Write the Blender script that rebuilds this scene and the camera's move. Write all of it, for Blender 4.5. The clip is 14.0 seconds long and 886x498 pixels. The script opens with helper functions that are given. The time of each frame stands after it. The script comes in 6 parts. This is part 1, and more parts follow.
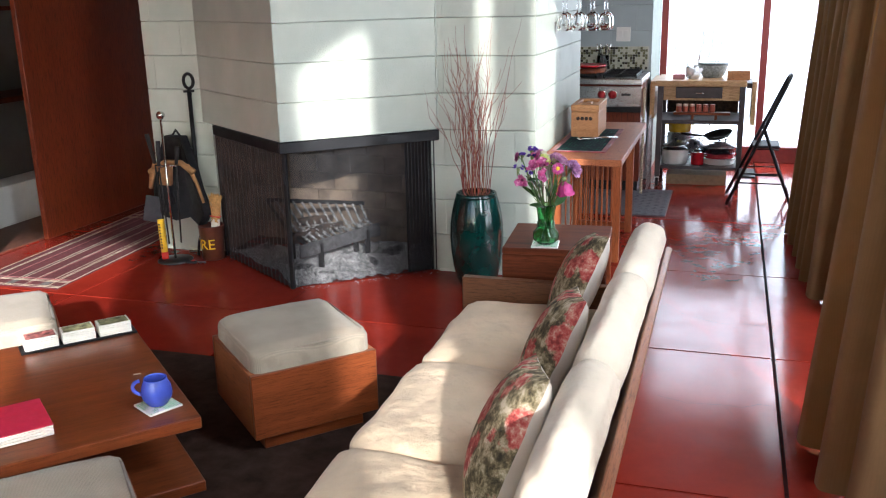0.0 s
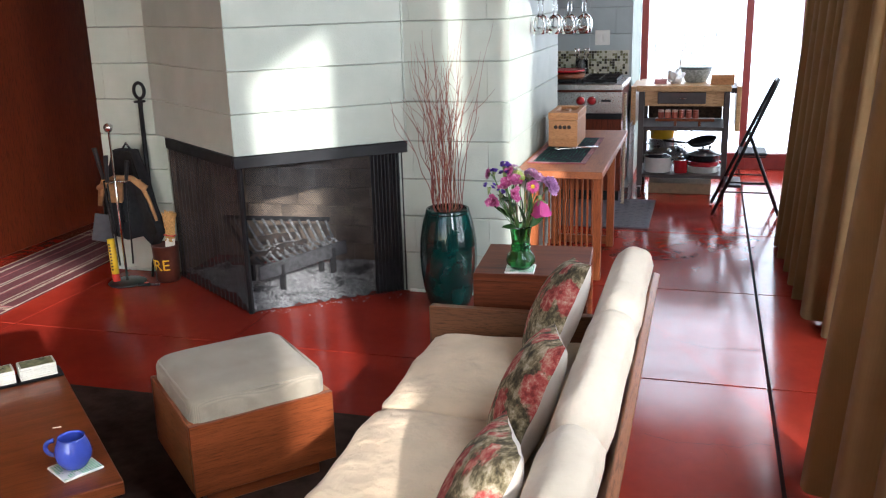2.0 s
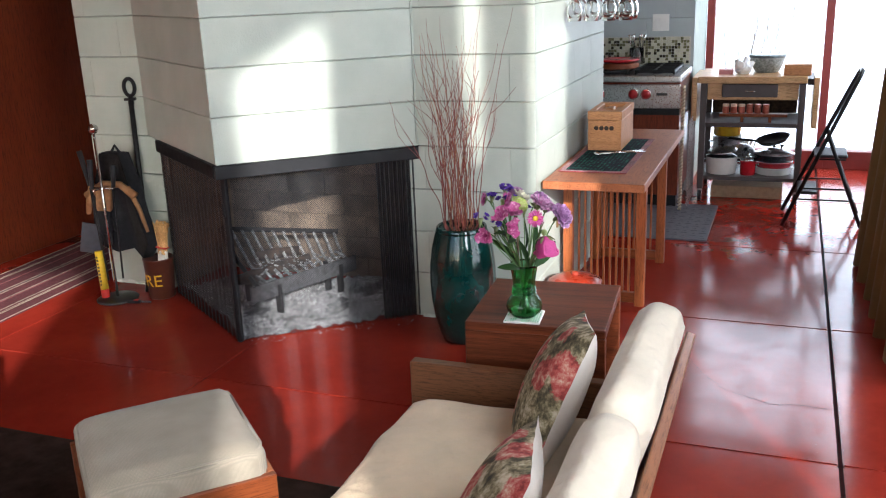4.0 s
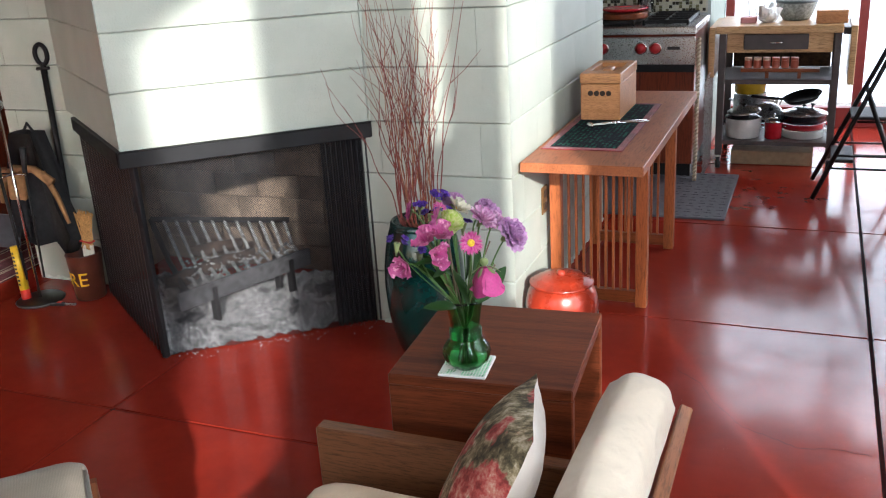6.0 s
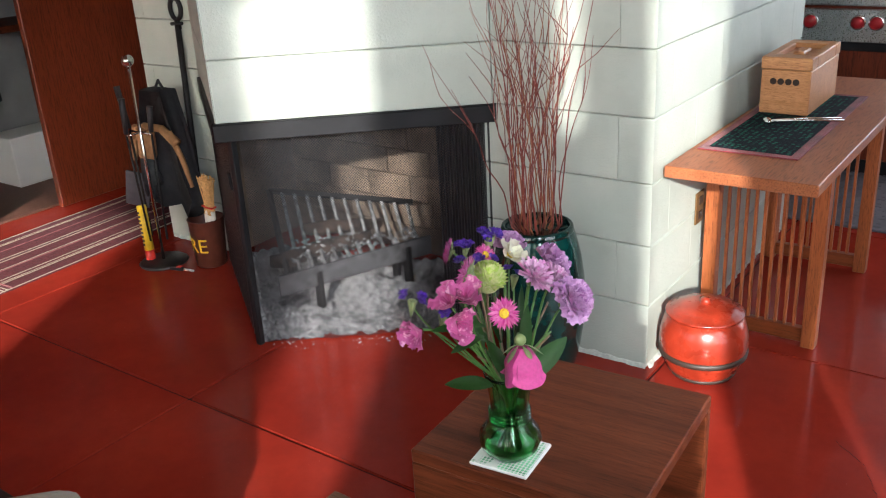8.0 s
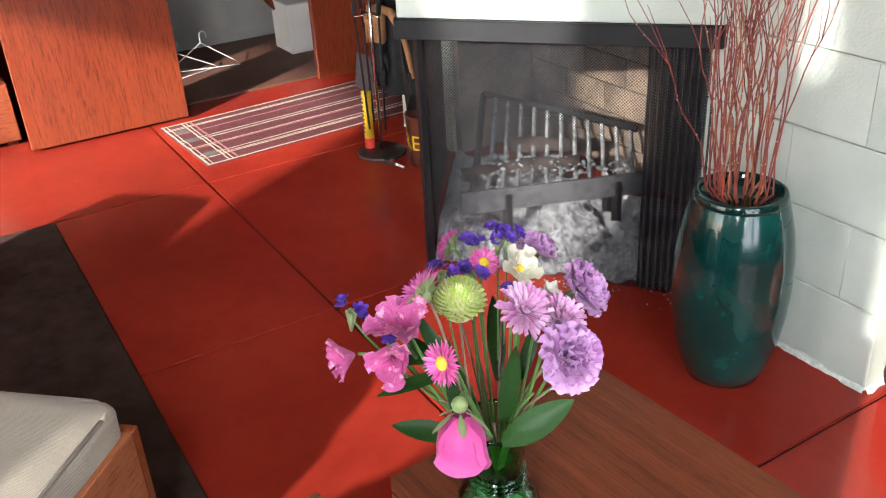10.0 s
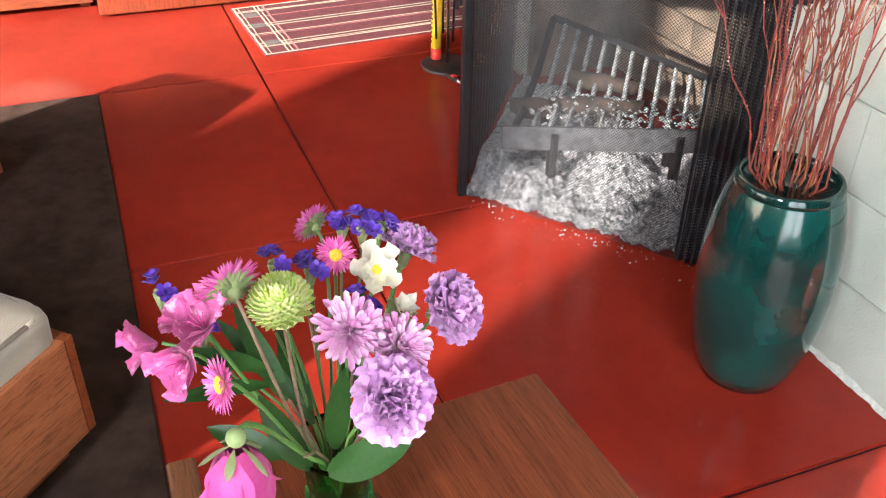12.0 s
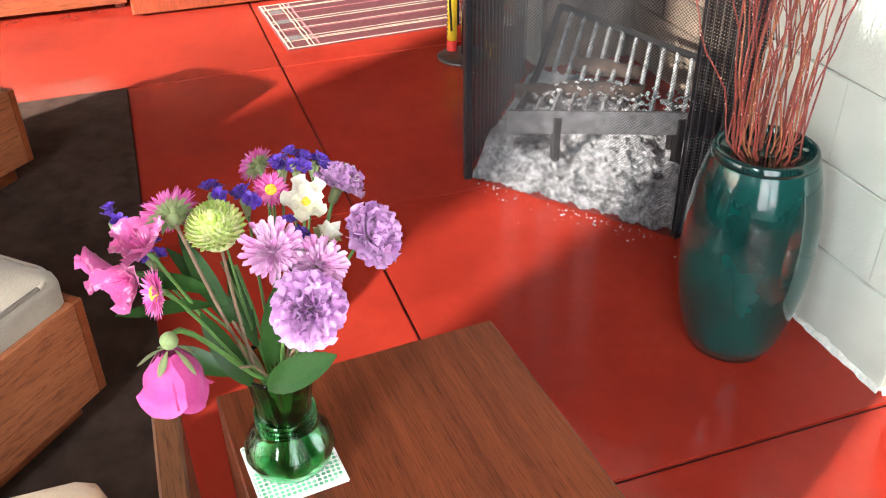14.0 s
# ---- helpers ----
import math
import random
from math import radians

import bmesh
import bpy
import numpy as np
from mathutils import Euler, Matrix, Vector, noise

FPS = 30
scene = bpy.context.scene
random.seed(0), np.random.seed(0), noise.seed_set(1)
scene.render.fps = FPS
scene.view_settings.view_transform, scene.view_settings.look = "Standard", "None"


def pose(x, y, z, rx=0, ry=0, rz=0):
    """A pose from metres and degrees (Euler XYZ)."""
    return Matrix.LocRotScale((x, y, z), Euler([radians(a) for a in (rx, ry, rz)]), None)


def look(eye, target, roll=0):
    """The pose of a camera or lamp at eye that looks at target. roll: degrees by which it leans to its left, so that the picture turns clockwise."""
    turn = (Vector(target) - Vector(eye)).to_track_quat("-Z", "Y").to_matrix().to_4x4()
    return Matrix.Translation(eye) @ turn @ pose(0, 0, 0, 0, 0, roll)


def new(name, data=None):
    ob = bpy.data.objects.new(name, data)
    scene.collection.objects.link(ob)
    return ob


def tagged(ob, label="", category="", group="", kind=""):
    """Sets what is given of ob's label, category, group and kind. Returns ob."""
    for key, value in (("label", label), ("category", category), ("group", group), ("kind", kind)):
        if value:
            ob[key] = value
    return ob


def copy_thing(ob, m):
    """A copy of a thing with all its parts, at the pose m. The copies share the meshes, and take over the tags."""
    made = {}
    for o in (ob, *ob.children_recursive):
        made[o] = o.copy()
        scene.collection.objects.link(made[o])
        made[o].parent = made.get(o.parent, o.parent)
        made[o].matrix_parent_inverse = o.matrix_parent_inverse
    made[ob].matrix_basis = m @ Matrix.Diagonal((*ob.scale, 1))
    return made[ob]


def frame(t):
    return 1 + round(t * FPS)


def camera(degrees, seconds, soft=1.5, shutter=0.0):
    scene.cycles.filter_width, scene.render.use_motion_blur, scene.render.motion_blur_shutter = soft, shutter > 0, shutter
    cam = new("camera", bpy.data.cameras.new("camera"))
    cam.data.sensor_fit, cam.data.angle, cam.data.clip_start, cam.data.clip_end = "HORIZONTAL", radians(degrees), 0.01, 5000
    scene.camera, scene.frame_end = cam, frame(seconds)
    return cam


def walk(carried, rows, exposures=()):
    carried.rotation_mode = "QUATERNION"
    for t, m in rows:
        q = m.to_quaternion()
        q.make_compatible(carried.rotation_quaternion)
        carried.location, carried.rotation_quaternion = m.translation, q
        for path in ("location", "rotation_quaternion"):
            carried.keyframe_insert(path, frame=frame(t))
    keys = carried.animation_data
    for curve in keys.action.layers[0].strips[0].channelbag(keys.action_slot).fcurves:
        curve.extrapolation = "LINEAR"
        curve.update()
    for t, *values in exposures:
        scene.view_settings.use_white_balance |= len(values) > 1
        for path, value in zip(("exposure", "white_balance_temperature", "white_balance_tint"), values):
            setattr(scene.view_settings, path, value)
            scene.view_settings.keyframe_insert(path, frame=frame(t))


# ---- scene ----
cam = camera(52.4, 14.0, soft=1.15)
PATH = [
    (0, (2.183, -3.91, 1.571), (1.597, -2.077, 1.024), -1.3),
    (0.5, (2.231, -3.87, 1.563), (1.598, -2.041, 1.057), -1.5),
    (1, (2.217, -3.811, 1.548), (1.564, -1.996, 1.02), -1.2),
    (1.5, (2.149, -3.664, 1.542), (1.546, -1.839, 0.989), -1.4),
    (2, (2.139, -3.56, 1.556), (1.592, -1.714, 1.017), -1.6),
    (2.5, (2.177, -3.393, 1.549), (1.618, -1.546, 1.022), -1.2),
    (3, (2.219, -3.243, 1.553), (1.6, -1.417, 1.024), -1.1),
    (5.5, (2.176, -2.25, 1.516), (1.454, -0.503, 0.862), -3.3),
    (6, (2.182, -2.103, 1.504), (1.443, -0.37, 0.834), -3.6),
    (6.5, (2.275, -1.934, 1.508), (1.386, -0.28, 0.819), -3.6),
    (7, (2.307, -1.805, 1.509), (1.346, -0.204, 0.791), -3.3),
    (7.5, (2.262, -1.645, 1.506), (1.274, -0.065, 0.779), -2.7),
    (8, (2.222, -1.535, 1.501), (1.107, -0.051, 0.755), -3.4),
    (8.5, (2.244, -1.367, 1.491), (0.944, -0.059, 0.716), -3.7),
    (11, (2.204, -0.68, 1.428), (0.651, 0.03, 0.386), -2.5),
    (11.5, (2.154, -0.6, 1.423), (0.598, 0.04, 0.342), -1.3),
    (12, (2.151, -0.569, 1.422), (0.612, 0.054, 0.308), 1.2),
    (12.5, (2.223, -0.513, 1.416), (0.675, 0.074, 0.294), 1.9),
    (13, (2.266, -0.508, 1.411), (0.697, 0.048, 0.303), 1.1),
    (13.5, (2.302, -0.497, 1.421), (0.723, 0.044, 0.319), -0.1),
    (14, (2.306, -0.488, 1.411), (0.725, 0.037, 0.306), -1.0),
]
EXPOSURES = [(0.0, 1.30, 5850, 10), (3.0, 1.30, 5850, 10), (5.5, 1.27, 5950, 10), (7.5, 1.32, 6000, 10), (8.5, 1.34, 6000, 10), (11.0, 2.32, 6100, 10), (14.0, 2.44, 6200, 10)]
walk(cam, [(t, look(eye, target, roll)) for t, eye, target, roll in PATH], EXPOSURES)

# ---------------------------------------------------------------- light
SUN_EL, SUN_AZ = 20.5, -61.0      # elevation; azimuth of the sun seen from the room, from +x towards +y
world = bpy.data.worlds.new("world")
scene.world = world
world.use_nodes = True
wn = world.node_tree.nodes
sky = wn.new("ShaderNodeTexSky")
sky.sky_type, sky.sun_disc = "NISHITA", False
sky.sun_elevation, sky.sun_rotation = radians(SUN_EL), radians(90 - SUN_AZ)
wn["Background"].inputs["Strength"].default_value = 0.10
world.node_tree.links.new(sky.outputs[0], wn["Background"].inputs[0])
sun_data = bpy.data.lights.new("sun", "SUN")
sun_data.energy, sun_data.angle, sun_data.color = 4.3, radians(1.2), (1.0, 0.93, 0.83)
sun = new("sun", sun_data)
ca, sa, ce, se = math.cos(radians(SUN_AZ)), math.sin(radians(SUN_AZ)), math.cos(radians(SUN_EL)), math.sin(radians(SUN_EL))
sun.matrix_world = look((12 * ca * ce, 12 * sa * ce, 12 * se), (0, 0, 0))


def area_lamp(name, eye, target, sx, sy, watts, color=(0.93, 0.97, 1.0)):
    d = bpy.data.lights.new(name, "AREA")
    d.shape, d.size, d.size_y, d.energy, d.color = "RECTANGLE", sx, sy, watts, color
    ob = new(name, d)
    ob.matrix_world = look(eye, target)
    return ob


# Area lamps added outside or in the openings, standing in for daylight.
area_lamp("east_window_light", (3.45, -0.15, 1.3), (1.6, 1.15, 0.9), 1.5, 2.2, 18)
area_lamp("kitchen_window_light", (2.2, 4.76, 1.3), (2.0, 0, 0.9), 1.4, 2.2, 9, (0.86, 0.93, 1.0))
# Added fill before an unseen opening, shifted east of its centre.
area_lamp("south_fill_light", (0.85, -4.93, 1.4), (0.9, 0, 0.9), 1.9, 2.3, 9)
# Added fill outside the guessed slots, brightens sofa and near curtain.
area_lamp("sofa_fill_light", (3.35, -2.35, 2.0), (1.9, -1.1, 0.5), 0.8, 2.2, 40)
# Added fill on the unseen east side, brightens range and cart.
area_lamp("kitchen_fill_light", (2.91, 3.75, 1.3), (0.6, 3.4, 0.9), 1.5, 2.2, 16)

# ---------------------------------------------------------------- material kit


def mat(name):
    m = bpy.data.materials.new(name)
    m.use_nodes = True
    nt = m.node_tree
    return m, nt, nt.nodes["Principled BSDF"]


def node(nt, kind, **kw):
    n = nt.nodes.new(kind)
    for k, v in kw.items():
        n.inputs[k].default_value = v
    return n


def coords(nt, scale=(1, 1, 1), rot=(0, 0, 0), shift=0.0):
    tc = nt.nodes.new("ShaderNodeTexCoord")
    mp = nt.nodes.new("ShaderNodeMapping")
    mp.inputs["Scale"].default_value = scale
    mp.inputs["Rotation"].default_value = [radians(a) for a in rot]
    nt.links.new(tc.outputs["Object"], mp.inputs["Vector"])
    if shift:
        info = nt.nodes.new("ShaderNodeObjectInfo")
        mul = nt.nodes.new("ShaderNodeMath")
        mul.operation = "MULTIPLY"
        mul.inputs[1].default_value = shift
        nt.links.new(info.outputs["Random"], mul.inputs[0])
        nt.links.new(mul.outputs[0], mp.inputs["Location"])
    return mp.outputs[0]


def ramp(nt, fac, stops):
    r = nt.nodes.new("ShaderNodeValToRGB")
    els = r.color_ramp.elements
    while len(els) < len(stops):
        els.new(0.5)
    for e, (p, c) in zip(els, stops):
        e.position, e.color = p, (*c, 1)
    nt.links.new(fac, r.inputs[0])
    return r.outputs[0]


def mixc(nt, fac, a, b, mode="MIX"):
    m = nt.nodes.new("ShaderNodeMix")
    m.data_type, m.blend_type = "RGBA", mode
    for sock, v in ((m.inputs[0], fac), (m.inputs[6], a), (m.inputs[7], b)):
        if isinstance(v, (int, float)):
            sock.default_value = v
        elif isinstance(v, tuple):
            sock.default_value = (*v, 1)
        else:
            nt.links.new(v, sock)
    return m.outputs[2]


def bump(nt, bsdf, height, strength=0.3, dist=0.002):
    b = nt.nodes.new("ShaderNodeBump")
    b.inputs["Strength"].default_value, b.inputs["Distance"].default_value = strength, dist
    nt.links.new(height, b.inputs["Height"])
    nt.links.new(b.outputs[0], bsdf.inputs["Normal"])


def noise_tex(nt, vec, scale, detail=4.0, rough=0.55):
    n = node(nt, "ShaderNodeTexNoise", Scale=scale, Detail=detail, Roughness=rough)
    nt.links.new(vec, n.inputs["Vector"])
    return n.outputs["Fac"]


def plain(name, color, rough=0.5, metal=0.0, vary=0.12, scale=30.0, bumpy=0.1, coat=0.0, fine=400.0):
    """Surface of one colour with stains and grain."""
    m, nt, b = mat(name)
    v = coords(nt, shift=3.0)
    dark = tuple(c * (1 - vary) for c in color)
    light = tuple(min(1, c * (1 + vary)) for c in color)
    col = ramp(nt, noise_tex(nt, v, scale), [(0.3, dark), (0.7, light)])
    nt.links.new(col, b.inputs["Base Color"])
    rr = nt.nodes.new("ShaderNodeMapRange")
    rr.inputs["To Min"].default_value, rr.inputs["To Max"].default_value = max(0.02, rough * 0.8), min(1, rough * 1.2)
    nt.links.new(noise_tex(nt, v, scale * 2.3), rr.inputs["Value"])
    nt.links.new(rr.outputs[0], b.inputs["Roughness"])
    b.inputs["Metallic"].default_value = metal
    b.inputs["Coat Weight"].default_value = coat
    b.inputs["Coat Roughness"].default_value = 0.12
    if bumpy:
        bump(nt, b, noise_tex(nt, v, fine, 2.0), bumpy, 0.001)
    return m


def wood(name, dark, light, axis="x", rough=0.42, grain=1.0, coat=0.06):
    """Varnished timber with grain along one axis of the object."""
    m, nt, b = mat(name)
    sc = {"x": (1.2, 14, 14), "y": (14, 1.2, 14), "z": (14, 14, 1.2)}[axis]
    v = coords(nt, tuple(s * grain for s in sc), shift=7.0)
    big = noise_tex(nt, v, 1.0, 5.0, 0.6)
    fine = noise_tex(nt, v, 15.0, 4.0, 0.75)
    col = ramp(nt, big, [(0.25, dark), (0.5, tuple((a + c) / 2 for a, c in zip(dark, light))), (0.75, light)])
    streak = ramp(nt, fine, [(0.34, (0.30, 0.26, 0.24)), (0.52, (1, 1, 1))])
    nt.links.new(mixc(nt, 0.8, col, streak, "MULTIPLY"), b.inputs["Base Color"])
    b.inputs["Roughness"].default_value = rough
    b.inputs["Specular IOR Level"].default_value = 0.28
    b.inputs["Coat Weight"].default_value, b.inputs["Coat Roughness"].default_value = coat, 0.2
    bump(nt, b, fine, 0.12, 0.001)
    return m


def cloth(name, color, weave=900.0, vary=0.08, tint=None, rough=0.92, mixw=0.6, wrinkle=0.0):
    """Woven cloth: crossed threads, wear blotches."""
    m, nt, b = mat(name)
    v = coords(nt, shift=2.0)
    w1 = node(nt, "ShaderNodeTexWave", Scale=weave / 6.3, Distortion=1.5, Detail=2.0)
    w2 = node(nt, "ShaderNodeTexWave", Scale=weave / 6.3, Distortion=1.5, Detail=2.0)
    w1.bands_direction, w2.bands_direction = "X", "Y"
    for w in (w1, w2):
        nt.links.new(v, w.inputs["Vector"])
    th = nt.nodes.new("ShaderNodeMath")
    th.operation = "MULTIPLY"
    nt.links.new(w1.outputs["Fac"], th.inputs[0])
    nt.links.new(w2.outputs["Fac"], th.inputs[1])
    base = ramp(nt, noise_tex(nt, v, 9.0), [(0.3, tuple(c * (1 - vary) for c in color)), (0.7, tint or tuple(min(1, c * (1 + vary)) for c in color))])
    thread = ramp(nt, th.outputs[0], [(0.0, (0.72, 0.72, 0.72)), (0.6, (1, 1, 1))])
    nt.links.new(mixc(nt, mixw, base, thread, "MULTIPLY"), b.inputs["Base Color"])
    b.inputs["Roughness"].default_value = rough
    b.inputs["Sheen Weight"].default_value = 0.15
    b.inputs["Specular IOR Level"].default_value = 0.15
    if wrinkle:
        soft = nt.nodes.new("ShaderNodeMath")
        soft.operation = "MULTIPLY_ADD"
        soft.inputs[1].default_value = wrinkle
        nt.links.new(noise_tex(nt, v, 11.0, 4.0, 0.45), soft.inputs[0])
        fuzz = nt.nodes.new("ShaderNodeMath")
        fuzz.operation = "MULTIPLY"
        fuzz.inputs[1].default_value = 0.35
        nt.links.new(noise_tex(nt, v, 700.0, 2.0), fuzz.inputs[0])
        nt.links.new(fuzz.outputs[0], soft.inputs[2])
        bump(nt, b, soft.outputs[0], 0.9, 0.0030)
    else:
        bump(nt, b, th.outputs[0], 0.3, 0.0015)
    return m


def painted_block():
    m, nt, b = mat("painted_concrete_block")
    v = coords(nt, shift=9.0)
    col = ramp(nt, noise_tex(nt, v, 4.0), [(0.3, (0.372, 0.405, 0.348)), (0.7, (0.442, 0.473, 0.412))])
    nt.links.new(col, b.inputs["Base Color"])
    b.inputs["Roughness"].default_value = 0.55
    n1, n2 = noise_tex(nt, v, 140.0, 3.0), noise_tex(nt, v, 28.0, 2.0)
    add = nt.nodes.new("ShaderNodeMath")
    add.operation = "ADD"
    nt.links.new(n1, add.inputs[0])
    nt.links.new(n2, add.inputs[1])
    bump(nt, b, add.outputs[0], 0.6, 0.0025)
    return m


def red_concrete():
    """Waxed, pigmented concrete: mottled, scuffed."""
    m, nt, b = mat("red_waxed_concrete")
    tc = nt.nodes.new("ShaderNodeNewGeometry")
    v = tc.outputs["Position"]
    blot = ramp(nt, noise_tex(nt, v, 1.3, 3.0, 0.5), [(0.28, (0.195, 0.017, 0.010)), (0.55, (0.275, 0.024, 0.013)), (0.8, (0.33, 0.036, 0.019))])
    scuff = ramp(nt, noise_tex(nt, v, 16.0, 6.0, 0.7), [(0.35, (0.72, 0.7, 0.72)), (0.6, (1, 1, 1))])
    info = nt.nodes.new("ShaderNodeObjectInfo")
    per = ramp(nt, info.outputs["Random"], [(0.0, (0.88, 0.88, 0.88)), (1.0, (1, 1, 1))])
    col = mixc(nt, 1.0, mixc(nt, 0.30, blot, scuff, "MULTIPLY"), per, "MULTIPLY")
    specks = ramp(nt, noise_tex(nt, v, 260.0, 1.0), [(0.80, (0, 0, 0)), (0.83, (1, 1, 1))])
    nt.links.new(mixc(nt, specks, col, (0.42, 0.17, 0.13)), b.inputs["Base Color"])
    rr = nt.nodes.new("ShaderNodeMapRange")
    rr.inputs["From Min"].default_value, rr.inputs["From Max"].default_value = 0.32, 0.68
    rr.inputs["To Min"].default_value, rr.inputs["To Max"].default_value = 0.085, 0.19
    nt.links.new(noise_tex(nt, v, 4.5, 12.0, 0.75), rr.inputs["Value"])
    nt.links.new(rr.outputs[0], b.inputs["Roughness"])
    wax = nt.nodes.new("ShaderNodeMapRange")
    wax.inputs["From Min"].default_value, wax.inputs["From Max"].default_value = 0.35, 0.62
    wax.inputs["To Min"].default_value, wax.inputs["To Max"].default_value = 0.12, 0.34
    nt.links.new(noise_tex(nt, v, 6.5, 10.0, 0.72), wax.inputs["Value"])
    nt.links.new(wax.outputs[0], b.inputs["Specular IOR Level"])
    bump(nt, b, noise_tex(nt, v, 7.0, 7.0, 0.6), 0.03, 0.003)
    return m


def glass_mat(name, color=(1, 1, 1), rough=0.0, ior=1.45):
    m, nt, b = mat(name)
    b.inputs["Base Color"].default_value = (*color, 1)
    b.inputs["Transmission Weight"].default_value = 1.0
    b.inputs["Roughness"].default_value, b.inputs["IOR"].default_value = rough, ior
    return m


def glow(name, color, strength):
    m, nt, b = mat(name)
    b.inputs["Base Color"].default_value = (0, 0, 0, 1)
    b.inputs["Emission Color"].default_value = (*color, 1)
    b.inputs["Emission Strength"].default_value = strength
    return m


BLOCK = painted_block()
BLOCK_GREY = plain("grey_painted_block", (0.38, 0.42, 0.42), 0.6, vary=0.06, scale=5, bumpy=0.3, fine=140)
MORTAR = plain("painted_mortar", (0.26, 0.29, 0.245), 0.8, vary=0.08, scale=20)
FLOOR = red_concrete()
JOINT = plain("dark_floor_joint", (0.03, 0.008, 0.007), 0.9)
JOINT.node_tree.nodes["Principled BSDF"].inputs["Specular IOR Level"].default_value = 0.05
WHITE = plain("white_plaster", (0.75, 0.73, 0.68), 0.8, vary=0.04, scale=4)
CEIL = wood("ceiling_boards", (0.16, 0.072, 0.036), (0.26, 0.125, 0.062), "y", 0.5)
MAHOG = wood("red_mahogany_ply", (0.130, 0.022, 0.008), (0.180, 0.033, 0.012), "z", 0.34, 0.6, 0.12)
MAHOG_H = wood("red_mahogany_ply_level", (0.12, 0.026, 0.010), (0.20, 0.045, 0.016), "y", 0.38, 0.6, 0.08)
WALNUT = wood("walnut", (0.060, 0.013, 0.005), (0.190, 0.046, 0.016), "x", 0.48, 3.2, 0.0)
WALNUT.node_tree.nodes["Principled BSDF"].inputs["Specular IOR Level"].default_value = 0.14
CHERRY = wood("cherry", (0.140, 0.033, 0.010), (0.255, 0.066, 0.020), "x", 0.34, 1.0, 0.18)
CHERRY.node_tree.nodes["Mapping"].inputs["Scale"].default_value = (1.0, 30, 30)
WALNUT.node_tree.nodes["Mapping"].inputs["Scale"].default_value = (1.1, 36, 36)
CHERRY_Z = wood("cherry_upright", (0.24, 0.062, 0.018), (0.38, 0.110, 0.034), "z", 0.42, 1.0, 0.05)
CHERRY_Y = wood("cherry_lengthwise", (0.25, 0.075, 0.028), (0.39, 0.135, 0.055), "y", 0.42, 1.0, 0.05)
SOFAWOOD = wood("sofa_wood", (0.20, 0.075, 0.032), (0.32, 0.13, 0.06), "y", 0.4)
ARMWOOD = wood("sofa_arm_wood", (0.11, 0.042, 0.018), (0.20, 0.085, 0.038), "x", 0.4)
CREAM = cloth("cream_linen", (0.72, 0.56, 0.38), 1400, 0.08, mixw=0.2, wrinkle=9.0)
CREAM_BACK = cloth("pale_linen", (0.76, 0.655, 0.51), 1400, 0.07, mixw=0.2, wrinkle=8.0)
BEIGE = cloth("beige_tweed", (0.36, 0.31, 0.24), 640, 0.10, mixw=0.7)
DARKRUG = plain("dark_brown_rug", (0.042, 0.025, 0.019), 0.95, vary=0.4, scale=14, bumpy=0.6, fine=260)
DARKRUG.node_tree.nodes["Principled BSDF"].inputs["Specular IOR Level"].default_value = 0.1
BLACK = plain("black_steel", (0.009, 0.009, 0.010), 0.42, 0.0, 0.3, 12)
BLACK.node_tree.nodes["Principled BSDF"].inputs["Specular IOR Level"].default_value = 0.3
IRON = plain("black_iron", (0.014, 0.013, 0.013), 0.6, 0.4, 0.4, 20, 0.3)
STEEL = plain("brushed_steel", (0.55, 0.55, 0.56), 0.28, 1.0, 0.08, 60)
CHROME = plain("chrome", (0.75, 0.75, 0.76), 0.08, 1.0, 0.02, 10, 0.0)
REDPAINT = plain("red_window_paint", (0.20, 0.022, 0.016), 0.4, vary=0.1)
GLASS = glass_mat("window_glass")

# ---------------------------------------------------------------- mesh kit


def mesh_of(name, verts, faces, material, smooth=False):
    me = bpy.data.meshes.new(name)
    me.from_pydata([tuple(v) for v in verts], [], faces)
    me.update()
    if material:
        me.materials.append(material)
    if smooth:
        me.polygons.foreach_set("use_smooth", [True] * len(me.polygons))
    return me


def join(*geos):
    V, F = [], []
    for v, f in geos:
        k = len(V)
        V.extend([tuple(p) for p in v])
        F.extend([tuple(i + k for i in q) for q in f])
    return V, F


def moved(geo, m):
    return [tuple(m @ Vector(p)) for p in geo[0]], geo[1]


def box(x0, x1, y0, y1, z0, z1, b=0.003, seg=1):
    bm = bmesh.new()
    bmesh.ops.create_cube(bm, size=1.0, matrix=Matrix.LocRotScale(((x0 + x1) / 2, (y0 + y1) / 2, (z0 + z1) / 2), None, (x1 - x0, y1 - y0, z1 - z0)))
    if b:
        bmesh.ops.bevel(bm, geom=bm.edges[:] + bm.verts[:], offset=min(b, 0.45 * min(x1 - x0, y1 - y0, z1 - z0)), segments=seg, affect="EDGES")
    bm.verts.ensure_lookup_table()
    g = [tuple(v.co) for v in bm.verts], [tuple(v.index for v in f.verts) for f in bm.faces]
    bm.free()
    return g


def lathe(profile, n=32, cx=0.0, cy=0.0):
    V, F = [], []
    for r, z in profile:
        for i in range(n):
            a = 2 * math.pi * i / n
            V.append((cx + r * math.cos(a), cy + r * math.sin(a), z))
    for k in range(len(profile) - 1):
        for i in range(n):
            j = (i + 1) % n
            F.append((k * n + i, k * n + j, (k + 1) * n + j, (k + 1) * n + i))
    if profile[0][0] > 1e-5:
        F.append(tuple(range(n - 1, -1, -1)))
    if profile[-1][0] > 1e-5:
        F.append(tuple((len(profile) - 1) * n + i for i in range(n)))
    return V, F


